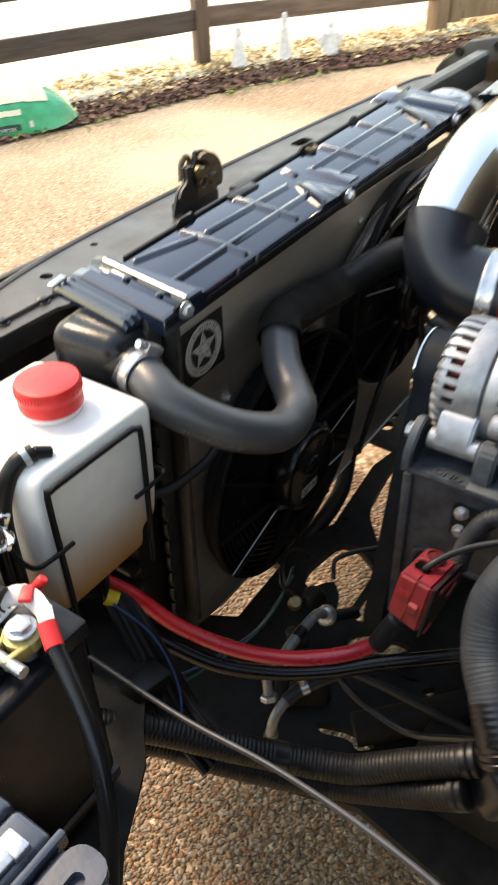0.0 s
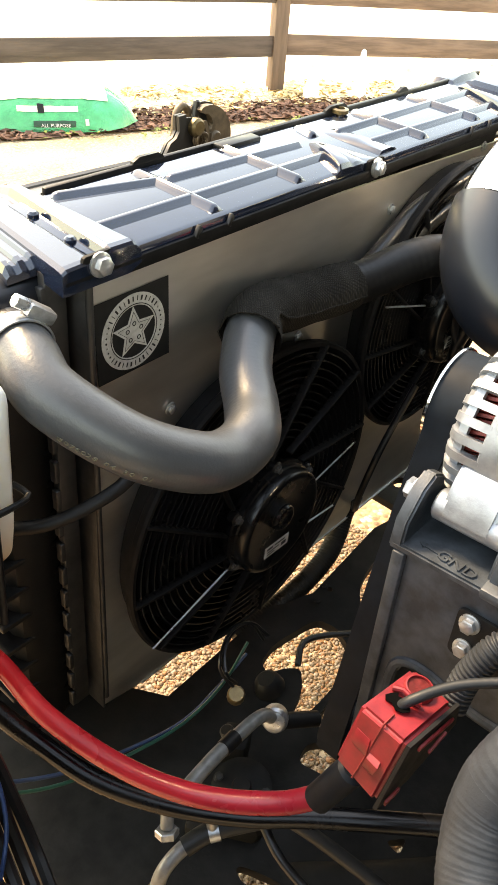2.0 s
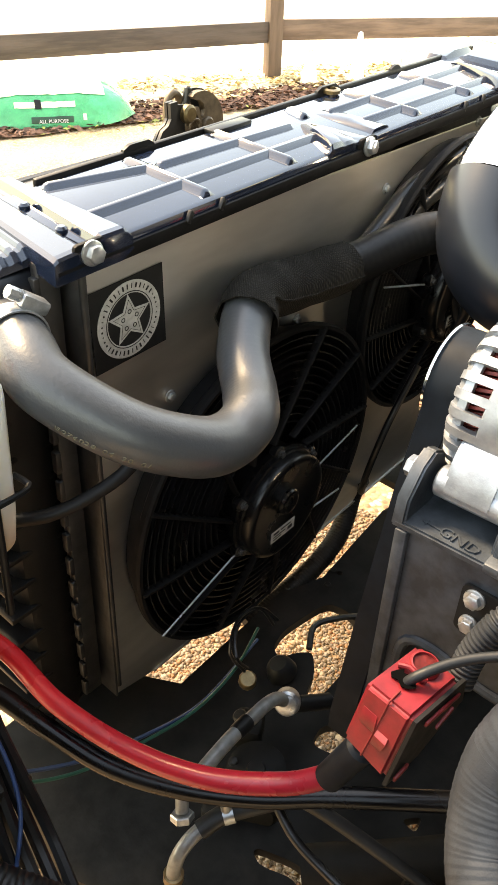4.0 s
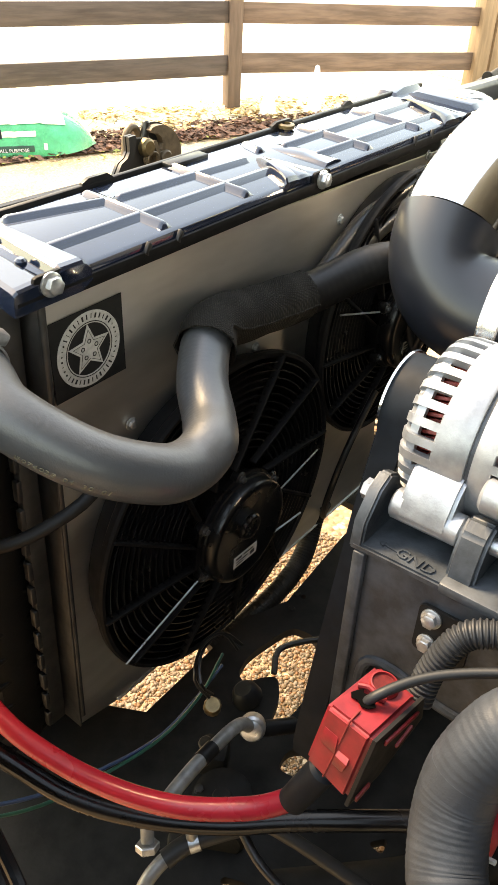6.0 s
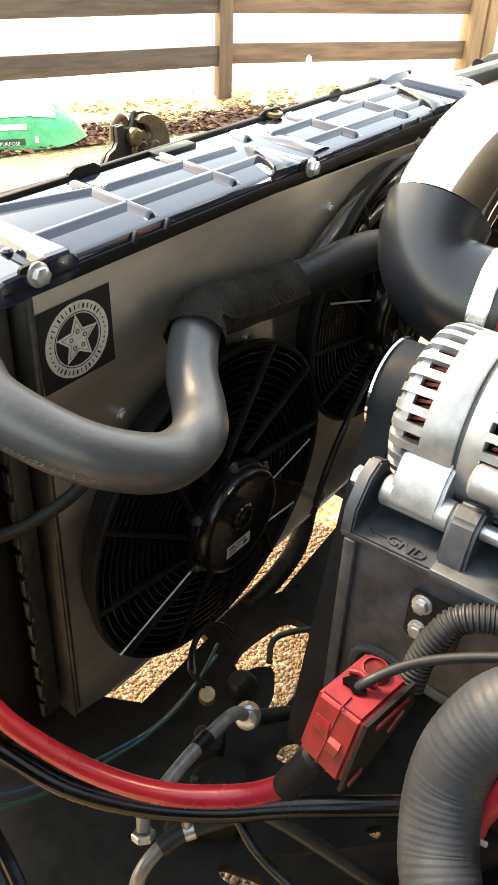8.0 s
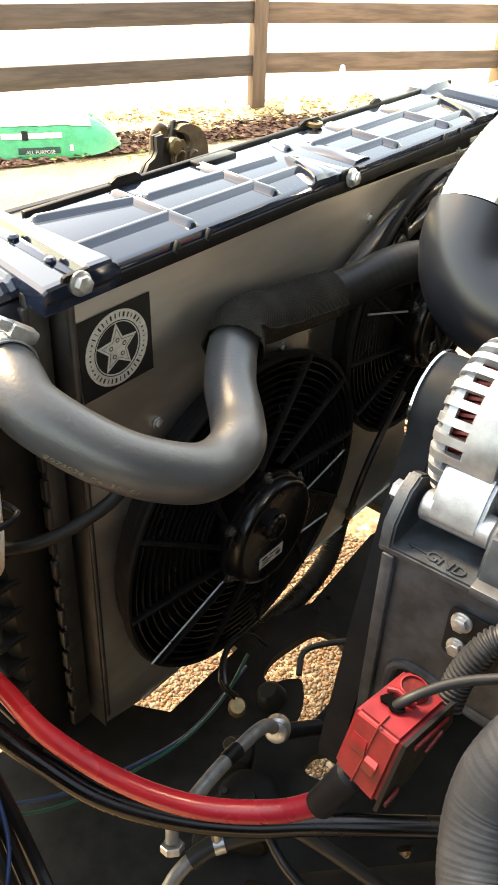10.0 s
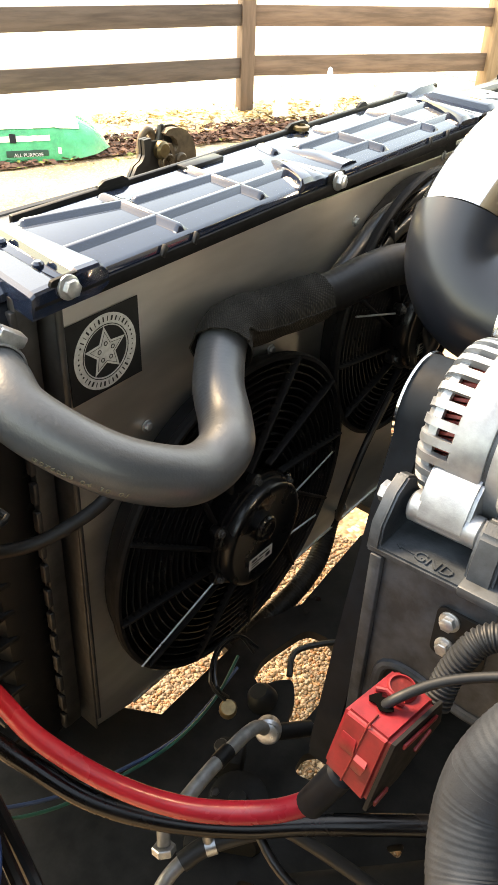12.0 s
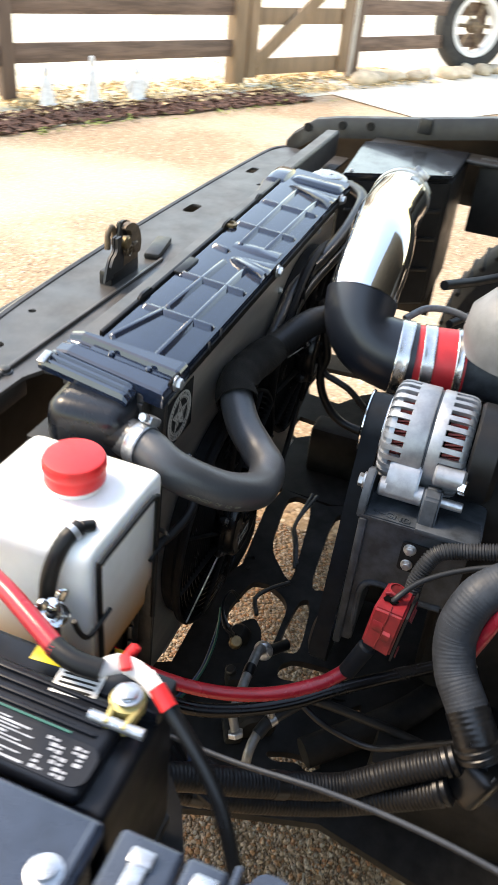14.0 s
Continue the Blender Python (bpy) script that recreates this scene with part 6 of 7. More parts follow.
def vent_hose():
    t = thing("vent_hose", (0.335, 0.455, 0.87), "short black vent hose clamped to the reservoir", "hose")
    part("hose", tube(B(), [(0.338, 0.487, 0.924), (0.320, 0.493, 0.919), (0.304, 0.500, 0.890), (0.298, 0.503, 0.85), (0.297, 0.504, 0.76)], 0.0088, 16, 0.006), DULL_BLACK, t)
    part("nipple", rod(B(), (0.352, 0.480, 0.918), (0.338, 0.487, 0.924), 0.0062, bevel=0.001), DULL_BLACK, t)
    part("clamp", spin(B(), [(0.0088, -0.003), (0.0098, -0.003), (0.0098, 0.003), (0.0088, 0.003)], axis((0.330, 0.490, 0.9225), (0.92, -0.32, 0.22)), 28, False), STEEL, t, "thin steel band")


vent_hose()
single("reservoir_tray", box(B(), (0.375, 0.575, 0.668), (0.09, 0.08, 0.138), 0.006), SATIN_BLACK, "black steel tray under the reservoir", "tray")


# ---- battery and fuse box ----
def battery():
    t = thing("battery", (0.165, 0.45, 0.68), "black car battery with worn label and lead terminals", "battery")
    x0, x1, y0, y1, z0, z1 = 0.116, 0.240, 0.336, 0.60, 0.68, 0.870
    part("case", box(B(), ((x0 + x1) / 2, (y0 + y1) / 2, (z0 + z1) / 2), (x1 - x0, y1 - y0, z1 - z0), 0.008, seg=3), BATTERY, t)
    part("lid", box(B(), (0.160, 0.475, z1 + 0.006), (0.088, 0.235, 0.020), 0.008, seg=3), BATTERY, t)
    for k in range(4):
        part("lid_rib", box(B(), (0.166 + k * 0.009, 0.47, z1 + 0.016), (0.004, 0.20, 0.006), 0.0015), BATTERY, t)
    part("green_stripe", box(B(), (0.161, 0.44, z1 + 0.0165), (0.002, 0.10, 0.001)), WIRE_GREEN, t)
    part("sill", box(B(), (x1 - 0.016, y0 + 0.030, z1 + 0.006), (0.040, 0.062, 0.018), 0.004), BATTERY, t)
    lab = part("label", plate(B(), rounded(0.036, 0.15, 0.012), z1 + 0.0158, z1 + 0.0166, (), Matrix.Translation((0.139, 0.433, 0))), BATTERY, t, "dark label printed with silver lines")
    for k in range(11):
        cut = (0.0, 0.020, 0.006, 0.034, 0.0, 0.012, 0.026, 0.004, 0.018, 0.010, 0.030)[k]
        part("print", box(B(), (0.1235 + k * 0.0030, 0.456 + cut * 0.5, z1 + 0.0168), (0.0013 + 0.0006 * (k % 3 == 0), 0.092 - cut, 0.0006)), BATTERY_PRINT, lab)
    for k in range(7):
        for j in range(6):
            if (k * 5 + j * 3) % 7 in (0, 2, 3, 5):
                part("print", box(B(), (0.1245 + k * 0.0044, 0.402 - j * 0.0062, z1 + 0.0168), (0.0030 - 0.0010 * ((k + j) % 2), 0.0044 + 0.0014 * ((k * j) % 2), 0.0006)), BATTERY_PRINT, lab)
    tag = part("tag", box(B(), (0.206, 0.410, z1 + 0.0155), (0.032, 0.040, 0.0012), 0.0004, (0, 0, 6)), LABEL_WHITE, t, "white barcode sticker")
    for k in range(5):
        part("print", box(B(), (0.196 + k * 0.005, 0.410, z1 + 0.0164), (0.0018, 0.032, 0.0006), 0, (0, 0, 6)), LABEL_DARK, tag)
    part("yellow_tag", box(B(), (0.222, 0.445, z1 + 0.0145), (0.020, 0.034, 0.001), 0.0003, (0, 0, 6)), YELLOW_TAPE, t)
    part("post", rod(B(), (0.203, 0.362, z1), (0.203, 0.362, 0.902), 0.010, 0.009, bevel=0.001), STEEL, t)
    clamp = part("terminal_clamp", spin(B(), [(0.010, 0), (0.0152, 0.002), (0.0152, 0.012), (0.010, 0.014)], Matrix.Translation((0.203, 0.362, z1 + 0.012)), 24, False), YELLOW_ZINC, t, "yellow zinc terminal clamp")
    for k in (-1, 1):
        part("jaw", box(B(), (0.187, 0.360 + k * 0.009, z1 + 0.019), (0.023, 0.0055, 0.012), 0.002, (0, 0, 8 * k)), YELLOW_ZINC, clamp)
    part("clamp_bolt", rod(B(), (0.180, 0.336, z1 + 0.020), (0.180, 0.384, z1 + 0.020), 0.005, seg=12), STEEL, clamp)
    part("top_bolt", bolt(B(), (0.203, 0.362, 0.898), (0, 0, 1), 0.009, 0.007), STEEL, t)


battery()
single("battery_tray", box(B(), (0.160, 0.470, 0.671), (0.165, 0.27, 0.016), 0.004), SATIN_BLACK, "black steel battery tray", "tray")
single("inner_fender", plate(B(), [(-0.16, 0.66), (0.43, 0.66), (0.42, 0.47), (0.36, 0.41), (0.30, 0.362), (0.272, 0.335), (0.24, 0.318), (0.197, 0.297), (0.165, 0.272), (0.15, 0.20), (-0.16, 0.20)], 0.636, 0.643), FRAME_BLACK, "black inner fender apron under the battery", "body panel", kind="structure")
single("apron_wall", box(B(), (-0.10, 0.40, 0.54), (0.012, 0.50, 0.20), 0.004), FRAME_BLACK, "black inner fender wall below the battery", "body panel", kind="structure")


def ground_lead():
    t = thing("battery_lead", (0.206, 0.34, 0.90), "black cable with white lug and red band on a battery post", "cable")
    part("lug", tube(B(), [(0.214, 0.396, 0.900), (0.226, 0.380, 0.902), (0.222, 0.357, 0.903), (0.212, 0.340, 0.904)], 0.0080, 14, 0.003, lambda s: 0.0018 * noise.noise((s * 260, 3, 0)), flat=0.45), LABEL_WHITE, t, "white taped cable lug")
    part("red_knob", rod(B(), (0.233, 0.382, 0.898), (0.241, 0.374, 0.911), 0.0045, bevel=0.0012), RED_CAP, t)
    part("red_patch", box(B(), (0.224, 0.376, 0.908), (0.016, 0.010, 0.005), 0.0015, (0, 0, 35)), RED_CAP, t)
    part("red_band", tube(B(), [(0.212, 0.341, 0.909), (0.203, 0.325, 0.901)], 0.0074, 16, 0.005), RED_CAP, t, "red tape band")
    part("cable", tube(B(), [(0.207, 0.332, 0.905), (0.183, 0.278, 0.860), (0.156, 0.245, 0.816), (0.120, 0.218, 0.773), (0.086, 0.189, 0.730), (0.05, 0.15, 0.68)], 0.0066, 14, 0.002, lambda s: 0.00025 * math.sin(s * 1500)), LOOM, t)


ground_lead()
cable("positive_lead", [(0.29, 0.66, 0.86), (0.275, 0.58, 0.905), (0.250, 0.517, 0.915), (0.226, 0.464, 0.912), (0.212, 0.433, 0.908)], 0.0092, RED_CABLE, "thick red cable rising behind the battery", "cable", 0.01, 16)
cable("positive_sleeve", [(0.214, 0.438, 0.9085), (0.209, 0.415, 0.906), (0.212, 0.392, 0.903)], 0.0096, DULL_BLACK, "black shrink sleeve on the red cable", "sleeve", 0.01, 16)


def wing_nut():
    t = thing("wing_nut", (0.272, 0.478, 0.84), "shiny steel wing nut on a black stud", "wing nut")
    part("stud", rod(B(), (0.272, 0.478, 0.80), (0.272, 0.478, 0.880), 0.006, seg=12), DULL_BLACK, t)
    part("washer", rod(B(), (0.272, 0.478, 0.868), (0.272, 0.478, 0.871), 0.016, bevel=0.001), CHROME, t)
    part("hub", rod(B(), (0.272, 0.478, 0.871), (0.272, 0.478, 0.888), 0.009, 0.007, bevel=0.002), CHROME, t)
    for k in (-1, 1):
        part("wing", box(B(), (0.272 + k * 0.009, 0.478 - k * 0.004, 0.889), (0.012, 0.005, 0.016), 0.003, (0, k * 25, -25)), CHROME, t)


wing_nut()


def fuse_box():
    t = thing("fuse_box", (0.03, 0.20, 0.67), "dark grey plastic fuse box with steel clips", "fuse box")
    z = 0.892
    part("body", box(B(), (0.010, 0.20, 0.775), (0.18, 0.23, 0.20), 0.010), FUSE_GREY, t)
    for y0, y1 in ((0.267, 0.316), (0.233, 0.265)):
        part("lid", box(B(), (0.018, (y0 + y1) / 2, z - 0.009), (0.184, y1 - y0, 0.018), 0.005, seg=3), FUSE_GREY, t)
    part("lid", box(B(), (0.018, 0.150, z - 0.011), (0.184, 0.150, 0.018), 0.005, seg=3), FUSE_GREY, t)
    part("rail", box(B(), (0.022, 0.2285, z - 0.004), (0.186, 0.006, 0.014), 0.002), FUSE_GREY, t)
    # snap lever with its slot
    part("lever", plate(B(), rounded(0.070, 0.030, 0.012), z - 0.006, z + 0.003, (rounded(0.030, 0.010, 0.0045, 5, 0.006, -0.002),), Matrix.Translation((0.082, 0.203, 0))), FUSE_GREY, t)
    for y in (0.292, 0.246):
        c = part("clip", box(B(), (0.072, y, z + 0.003), (0.040, 0.014, 0.005), 0.002, (0, 4, 0)), STEEL, t, "bright steel clip")
        part("clip_fold", box(B(), (0.092, y, z + 0.002), (0.012, 0.018, 0.008), 0.002), STEEL, c)


def relay_box():
    t = thing("relay_box", (0.02, 0.42, 0.67), "slate grey plastic relay box beside the battery", "relay box")
    part("body", box(B(), (0.006, 0.44, 0.776), (0.190, 0.210, 0.20), 0.010), FUSE_GREY, t)
    part("lid", box(B(), (0.008, 0.44, 0.883), (0.200, 0.226, 0.018), 0.007, seg=3), FUSE_GREY, t)
    part("lid_ridge", box(B(), (0.008, 0.334, 0.890), (0.190, 0.006, 0.008), 0.002), FUSE_GREY, t)
    part("stud", spin(B(), [(0.013, 0), (0.013, 0.003), (0.008, 0.004), (0.008, 0.009), (0, 0.010)], Matrix.Translation((0.059, 0.347, 0.892)), 24), STEEL, t, "round steel stud")


relay_box()


fuse_box()
single("strap_connector", box(B(), (0.335, 0.40, 0.62), (0.05, 0.03, 0.07), 0.004, (10, 20, 0)), DULL_BLACK, "black plastic wiring connector with yellow tape", "connector")
cable("yellow_taped_wire", [(0.376, 0.474, 0.700), (0.382, 0.464, 0.694)], 0.0095, YELLOW_TAPE, "yellow tape band on a wire bundle", "tape", 0.01, 12)
cable("blue_lead", [(0.372, 0.46, 0.70), (0.385, 0.42, 0.66), (0.375, 0.38, 0.61), (0.34, 0.35, 0.57)], 0.0018, WIRE_BLUE, "thin blue wire below the yellow tape", "wire", 0.01, 8)


# ---- alternator, bracket and belt ----
ALT = Vector((0.798, 0.0, 0.842))


def alternator():
    t = thing("alternator", (0.798, 0.19, 0.772), "bright cast aluminium alternator with copper windings in its slots", "alternator")

    def ring(y0, y1, r, n, w0, w1, name):
        """A housing half: shoulder, slotted rim and end face."""
        s = 1 if y1 > y0 else -1
        m = axis((ALT.x, y0, ALT.z), (0, s, 0))
        h = abs(y1 - y0)
        shell = part(name, spin(B(), [(r - 0.006, -0.001), (r - 0.001, 0.0), (r, 0.002), (r, h * w0), (r - 0.001, h * w0 + 0.001), (r - 0.012, h * w0 + 0.001), (r - 0.012, h * 0.30)], m, 64, False), CAST, t)
        # the closed floor of the slots between the windows and the end face
        part("slot_floor", spin(B(), [(r - 0.012, h * w1), (r - 0.0055, h * w1), (r - 0.006, h * 0.86), (r - 0.011, h * 0.95), (r - 0.022, h * 0.985), (r - 0.030, h * 0.985)], m, 64, False), CAST, shell)
        for k in range(n):
            a = k * math.tau / n
            e = Vector((math.cos(a), math.sin(a), 0))
            f = Vector((-e.y, e.x, 0))
            bm = B()
            wd = r * math.tau / n * 0.46
            secs = []
            for d, rad in ((w0 - 0.02, r), (0.70, r + 0.0004), (0.84, r - 0.001), (0.92, r - 0.004), (0.98, r - 0.011), (1.0, r - 0.026)):
                c = e * rad + Vector((0, 0, h * d))
                i = e * (rad - 0.008) + Vector((0, 0, h * d - 0.002))
                secs.append([c - f * wd * 0.5, c + f * wd * 0.5, i + f * wd * 0.4, i - f * wd * 0.4])
            loft(bm, secs)
            bmesh.ops.transform(bm, matrix=m, verts=bm.verts)
            part("fin", bm, CAST, shell)
        part("face", spin(B(), [(r - 0.022, h - 0.006), (r - 0.024, h + 0.001), (r * 0.55, h + 0.003), (0.022, h + 0.003), (0.020, h + 0.010), (0, h + 0.010)], m, 48), CAST, shell)
        return shell

    ring(0.203, 0.264, 0.0745, 30, 0.46, 0.74, "front_housing")
    ring(0.199, 0.146, 0.0735, 30, 0.30, 0.80, "rear_housing")
    part("stator", spin(B(), [(0.066, 0), (0.0715, 0.001), (0.0715, 0.006), (0.066, 0.007)], axis((ALT.x, 0.1975, ALT.z), (0, 1, 0)), 56, False), CAST_DARK, t)
    for y0, y1 in ((0.222, 0.250), (0.152, 0.180)):
        wind = B()
        for k in range(72):
            a = k * math.tau / 72
            tube(wind, [Vector((ALT.x + 0.056 * math.cos(a + d), y, ALT.z + 0.056 * math.sin(a + d))) for d, y in ((0, y0), (0.05, (y0 + y1) / 2), (0.10, y1))], 0.0023, 5, 0.012)
        tagged(part("winding", wind, COPPER, t, "red-lacquered copper winding"), kind="stuff")
    # rotor blacked out so the slots look deep in shade
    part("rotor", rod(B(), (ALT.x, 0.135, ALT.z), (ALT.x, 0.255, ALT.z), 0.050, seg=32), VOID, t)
    part("rear_cap", spin(B(), [(0.066, -0.004), (0.070, 0), (0.070, 0.030), (0.062, 0.038), (0, 0.040)], axis((ALT.x, 0.141, ALT.z), (0, -1, 0)), 40), DULL_BLACK, t, "black plastic rear cap")
    # mounting lugs
    bm = B()
    sec = [(0.735, 0.842), (0.723, 0.838), (0.714, 0.828), (0.7025, 0.806), (0.7015, 0.797), (0.708, 0.788), (0.722, 0.786), (0.765, 0.790), (0.775, 0.83)]
    loft(bm, [[Vector((x, y, z)) for x, z in sec] for y in (0.198, 0.242)])
    bmesh.ops.bevel(bm, geom=list(bm.edges), offset=0.003, segments=2, affect="EDGES")
    part("front_lug", bm, CAST, t)
    part("barrel", rod(B(), (0.716, 0.188, 0.800), (0.716, 0.250, 0.800), 0.0135, bevel=0.002), CAST, t)
    part("rear_lug", rod(B(), (0.722, 0.142, 0.838), (0.722, 0.183, 0.838), 0.0145, bevel=0.003), CAST, t)
    part("rear_lug_web", box(B(), (0.738, 0.160, 0.838), (0.032, 0.040, 0.022), 0.004), CAST, t)
    part("through_bolt", rod(B(), (0.716, 0.135, 0.800), (0.716, 0.168, 0.800), 0.007, bevel=0.001), STEEL, t)
    part("nut", spin(B(), [(0.010, 0), (0.010, 0.009)], axis((0.715, 0.146, 0.834), (-0.3, -1, 0.1)), 6), CHROME, t)
    pm = axis((ALT.x - 0.002, 0.266, ALT.z + 0.002), (0, 1, 0))
    part("pulley", spin(B(), [(0.044, 0), (0.044, 0.002), (0.040, 0.004), (0.040, 0.026), (0.0475, 0.0265), (0.048, 0.0285), (0.046, 0.030), (0.020, 0.030), (0.018, 0.022), (0, 0.022)], pm, 48), CHROME, t, "bright-rimmed pulley")


alternator()


def alternator_bracket():
    t = thing("alternator_bracket", (0.72, 0.19, 0.53), "grey cast aluminium bracket marked GND", "bracket")
    # side wall and deck
    bm = loft(B(), [[Vector((x, y, z)) for y, z in ((0.262, 0.771), (0.262, 0.60), (0.254, 0.52), (0.236, 0.52), (0.240, 0.625), (0.232, 0.648), (0.205, 0.652), (0.165, 0.640), (0.110, 0.640), (0.110, 0.771))] for x in (0.685, 0.84)])
    bmesh.ops.bevel(bm, geom=list(bm.edges), offset=0.003, segments=2, affect="EDGES")
    part("body", bm, CAST_DARK, t)
    bm = loft(B(), [[Vector((x, y, 0.772)) for x, y in ((0.679, 0.266), (0.681, 0.100), (0.84, 0.100), (0.84, 0.266))], [Vector((x, y, 0.764)) for x, y in ((0.679, 0.266), (0.681, 0.100), (0.84, 0.100), (0.84, 0.266))]])
    bmesh.ops.bevel(bm, geom=list(bm.edges), offset=0.002, segments=2, affect="EDGES")
    part("deck", bm, CAST_DARK, t)
    bm = plate(B(), [(0.679, 0.764), (0.682, 0.792), (0.700, 0.816), (0.716, 0.824), (0.732, 0.816), (0.742, 0.795), (0.80, 0.785), (0.80, 0.764)], 0, 0.012, (), Matrix(((1, 0, 0, 0), (0, 0, 1, 0.256), (0, 1, 0, 0), (0, 0, 0, 1))))
    bmesh.ops.bevel(bm, geom=[e for e in bm.edges if len(e.link_faces) == 2 and e.calc_face_angle(0) > 0.6], offset=0.002, segments=2, affect="EDGES")
    part("front_ear", bm, CAST_DARK, t)
    bm = plate(B(), [(0.690, 0.770), (0.694, 0.790), (0.702, 0.810), (0.716, 0.818), (0.732, 0.812), (0.745, 0.790), (0.748, 0.770)], 0, 0.024, (), Matrix(((1, 0, 0, 0), (0, 0, 1, 0.164), (0, 1, 0, 0), (0, 0, 0, 1))))
    bmesh.ops.bevel(bm, geom=[e for e in bm.edges if len(e.link_faces) == 2 and e.calc_face_angle(0) > 0.6], offset=0.003, segments=3, affect="EDGES")
    part("rear_ear", bm, CAST_DARK, t)
    part("deck_step", box(B(), (0.705, 0.145, 0.7685), (0.052, 0.085, 0.010), 0.003), CAST_DARK, t)
    part("web", box(B(), (0.681, 0.257, 0.64), (0.008, 0.012, 0.25), 0.003), CAST_DARK, t)
    part("pivot_bolt", bolt(B(), (0.716, 0.269, 0.800), (0, 1, 0), 0.0095, 0.010), STEEL, t, "zinc pivot bolt")
    part("letters", letters("GND", 0.0160, 0.0026, frame3((0.6850, 0.213, 0.7724), (-0.1, -1, 0), (1, 0, 0))), CAST_DARK, t, "raised cast letters")
    arrow = plate(B(), [(-0.009, 0.0), (-0.004, 0.003), (-0.004, 0.0009), (0.009, 0.0009), (0.009, -0.0009), (-0.004, -0.0009), (-0.004, -0.003)], 0, 0.0014, (), frame3((0.6920, 0.238, 0.772), (-0.1, -1, 0), (1, 0, 0)))
    part("arrow", arrow, CAST_DARK, t)
    tab = part("terminal_tab", plate(B(), rounded(0.046, 0.050, 0.006), 0, 0.003, (), frame3((0.6845, 0.175, 0.719), (0, -1, 0), (0, 0, 1))), LABEL_DARK, t, "black tab under two bolts")
    part("bolt", bolt(B(), (0.681, 0.186, 0.734), (-1, 0, 0.1), 0.0066, 0.008), STEEL, tab)
    part("bolt", bolt(B(), (0.681, 0.1855, 0.7065), (-1, 0, 0.1), 0.0062, 0.008), STEEL, tab)
    part("recess_rim", tube(B(), [(0.685, 0.239, 0.560), (0.685, 0.240, 0.625), (0.685, 0.232, 0.648), (0.685, 0.205, 0.652), (0.685, 0.165, 0.641), (0.685, 0.125, 0.641)], 0.005, 8, 0.008), CAST_DARK, t)


alternator_bracket()


def belt():
    """Flat ribbed belt round the alternator pulley and down to the crank."""
    t = thing("drive_belt", (0.70, 0.28, 0.34), "black ribbed serpentine belt on the alternator pulley", "belt")
    y0, y1 = 0.2665, 0.2925
    c, r = Vector((0.796, 0, 0.844)), 0.0455
    line = [Vector((c.x + r * math.cos(a), 0, c.z + r * math.sin(a))) for a in np.linspace(radians(40), radians(186), 14)]
    line += [Vector((0.726, 0, 0.76)), Vector((0.695, 0, 0.62)), Vector((0.673, 0, 0.51)), Vector((0.672, 0, 0.475)), Vector((0.695, 0, 0.445)), Vector((0.80, 0, 0.41)), Vector((0.92, 0, 0.37)), Vector((1.0, 0, 0.34))]
    turn = []
    for i, p in enumerate(line):
        d = (line[min(i + 1, len(line) - 1)] - line[max(i - 1, 0)]).normalized()
        turn.append(Vector((d.z, 0, -d.x)))

    def strip_of(ya, yb, h0, h1):
        secs = []
        for p, n in zip(line, turn):
            secs.append([p + n * h0 + Vector((0, ya, 0)), p + n * h0 + Vector((0, yb, 0)), p + n * h1 + Vector((0, yb, 0)), p + n * h1 + Vector((0, ya, 0))])
        return loft(B(), secs)

    part("backing", strip_of(y0, y1, 0.0, -0.0030), BELT, t)
    for k in range(5):
        y = y0 + 0.0008 + k * 0.0051
        part("belt_rib", strip_of(y, y + 0.0034, -0.0030, -0.0055), BELT, t)


belt()


# ---- intake ----
RUN = [(1.42, 0.402, 0.984), (1.30, 0.397, 0.989), (1.21, 0.388, 0.991), (1.13, 0.376, 0.991), (1.07, 0.370, 0.976), (1.018, 0.371, 0.940), (0.990, 0.368, 0.901), (0.979, 0.342, 0.874), (0.984, 0.290, 0.862), (1.000, 0.19, 0.864)]


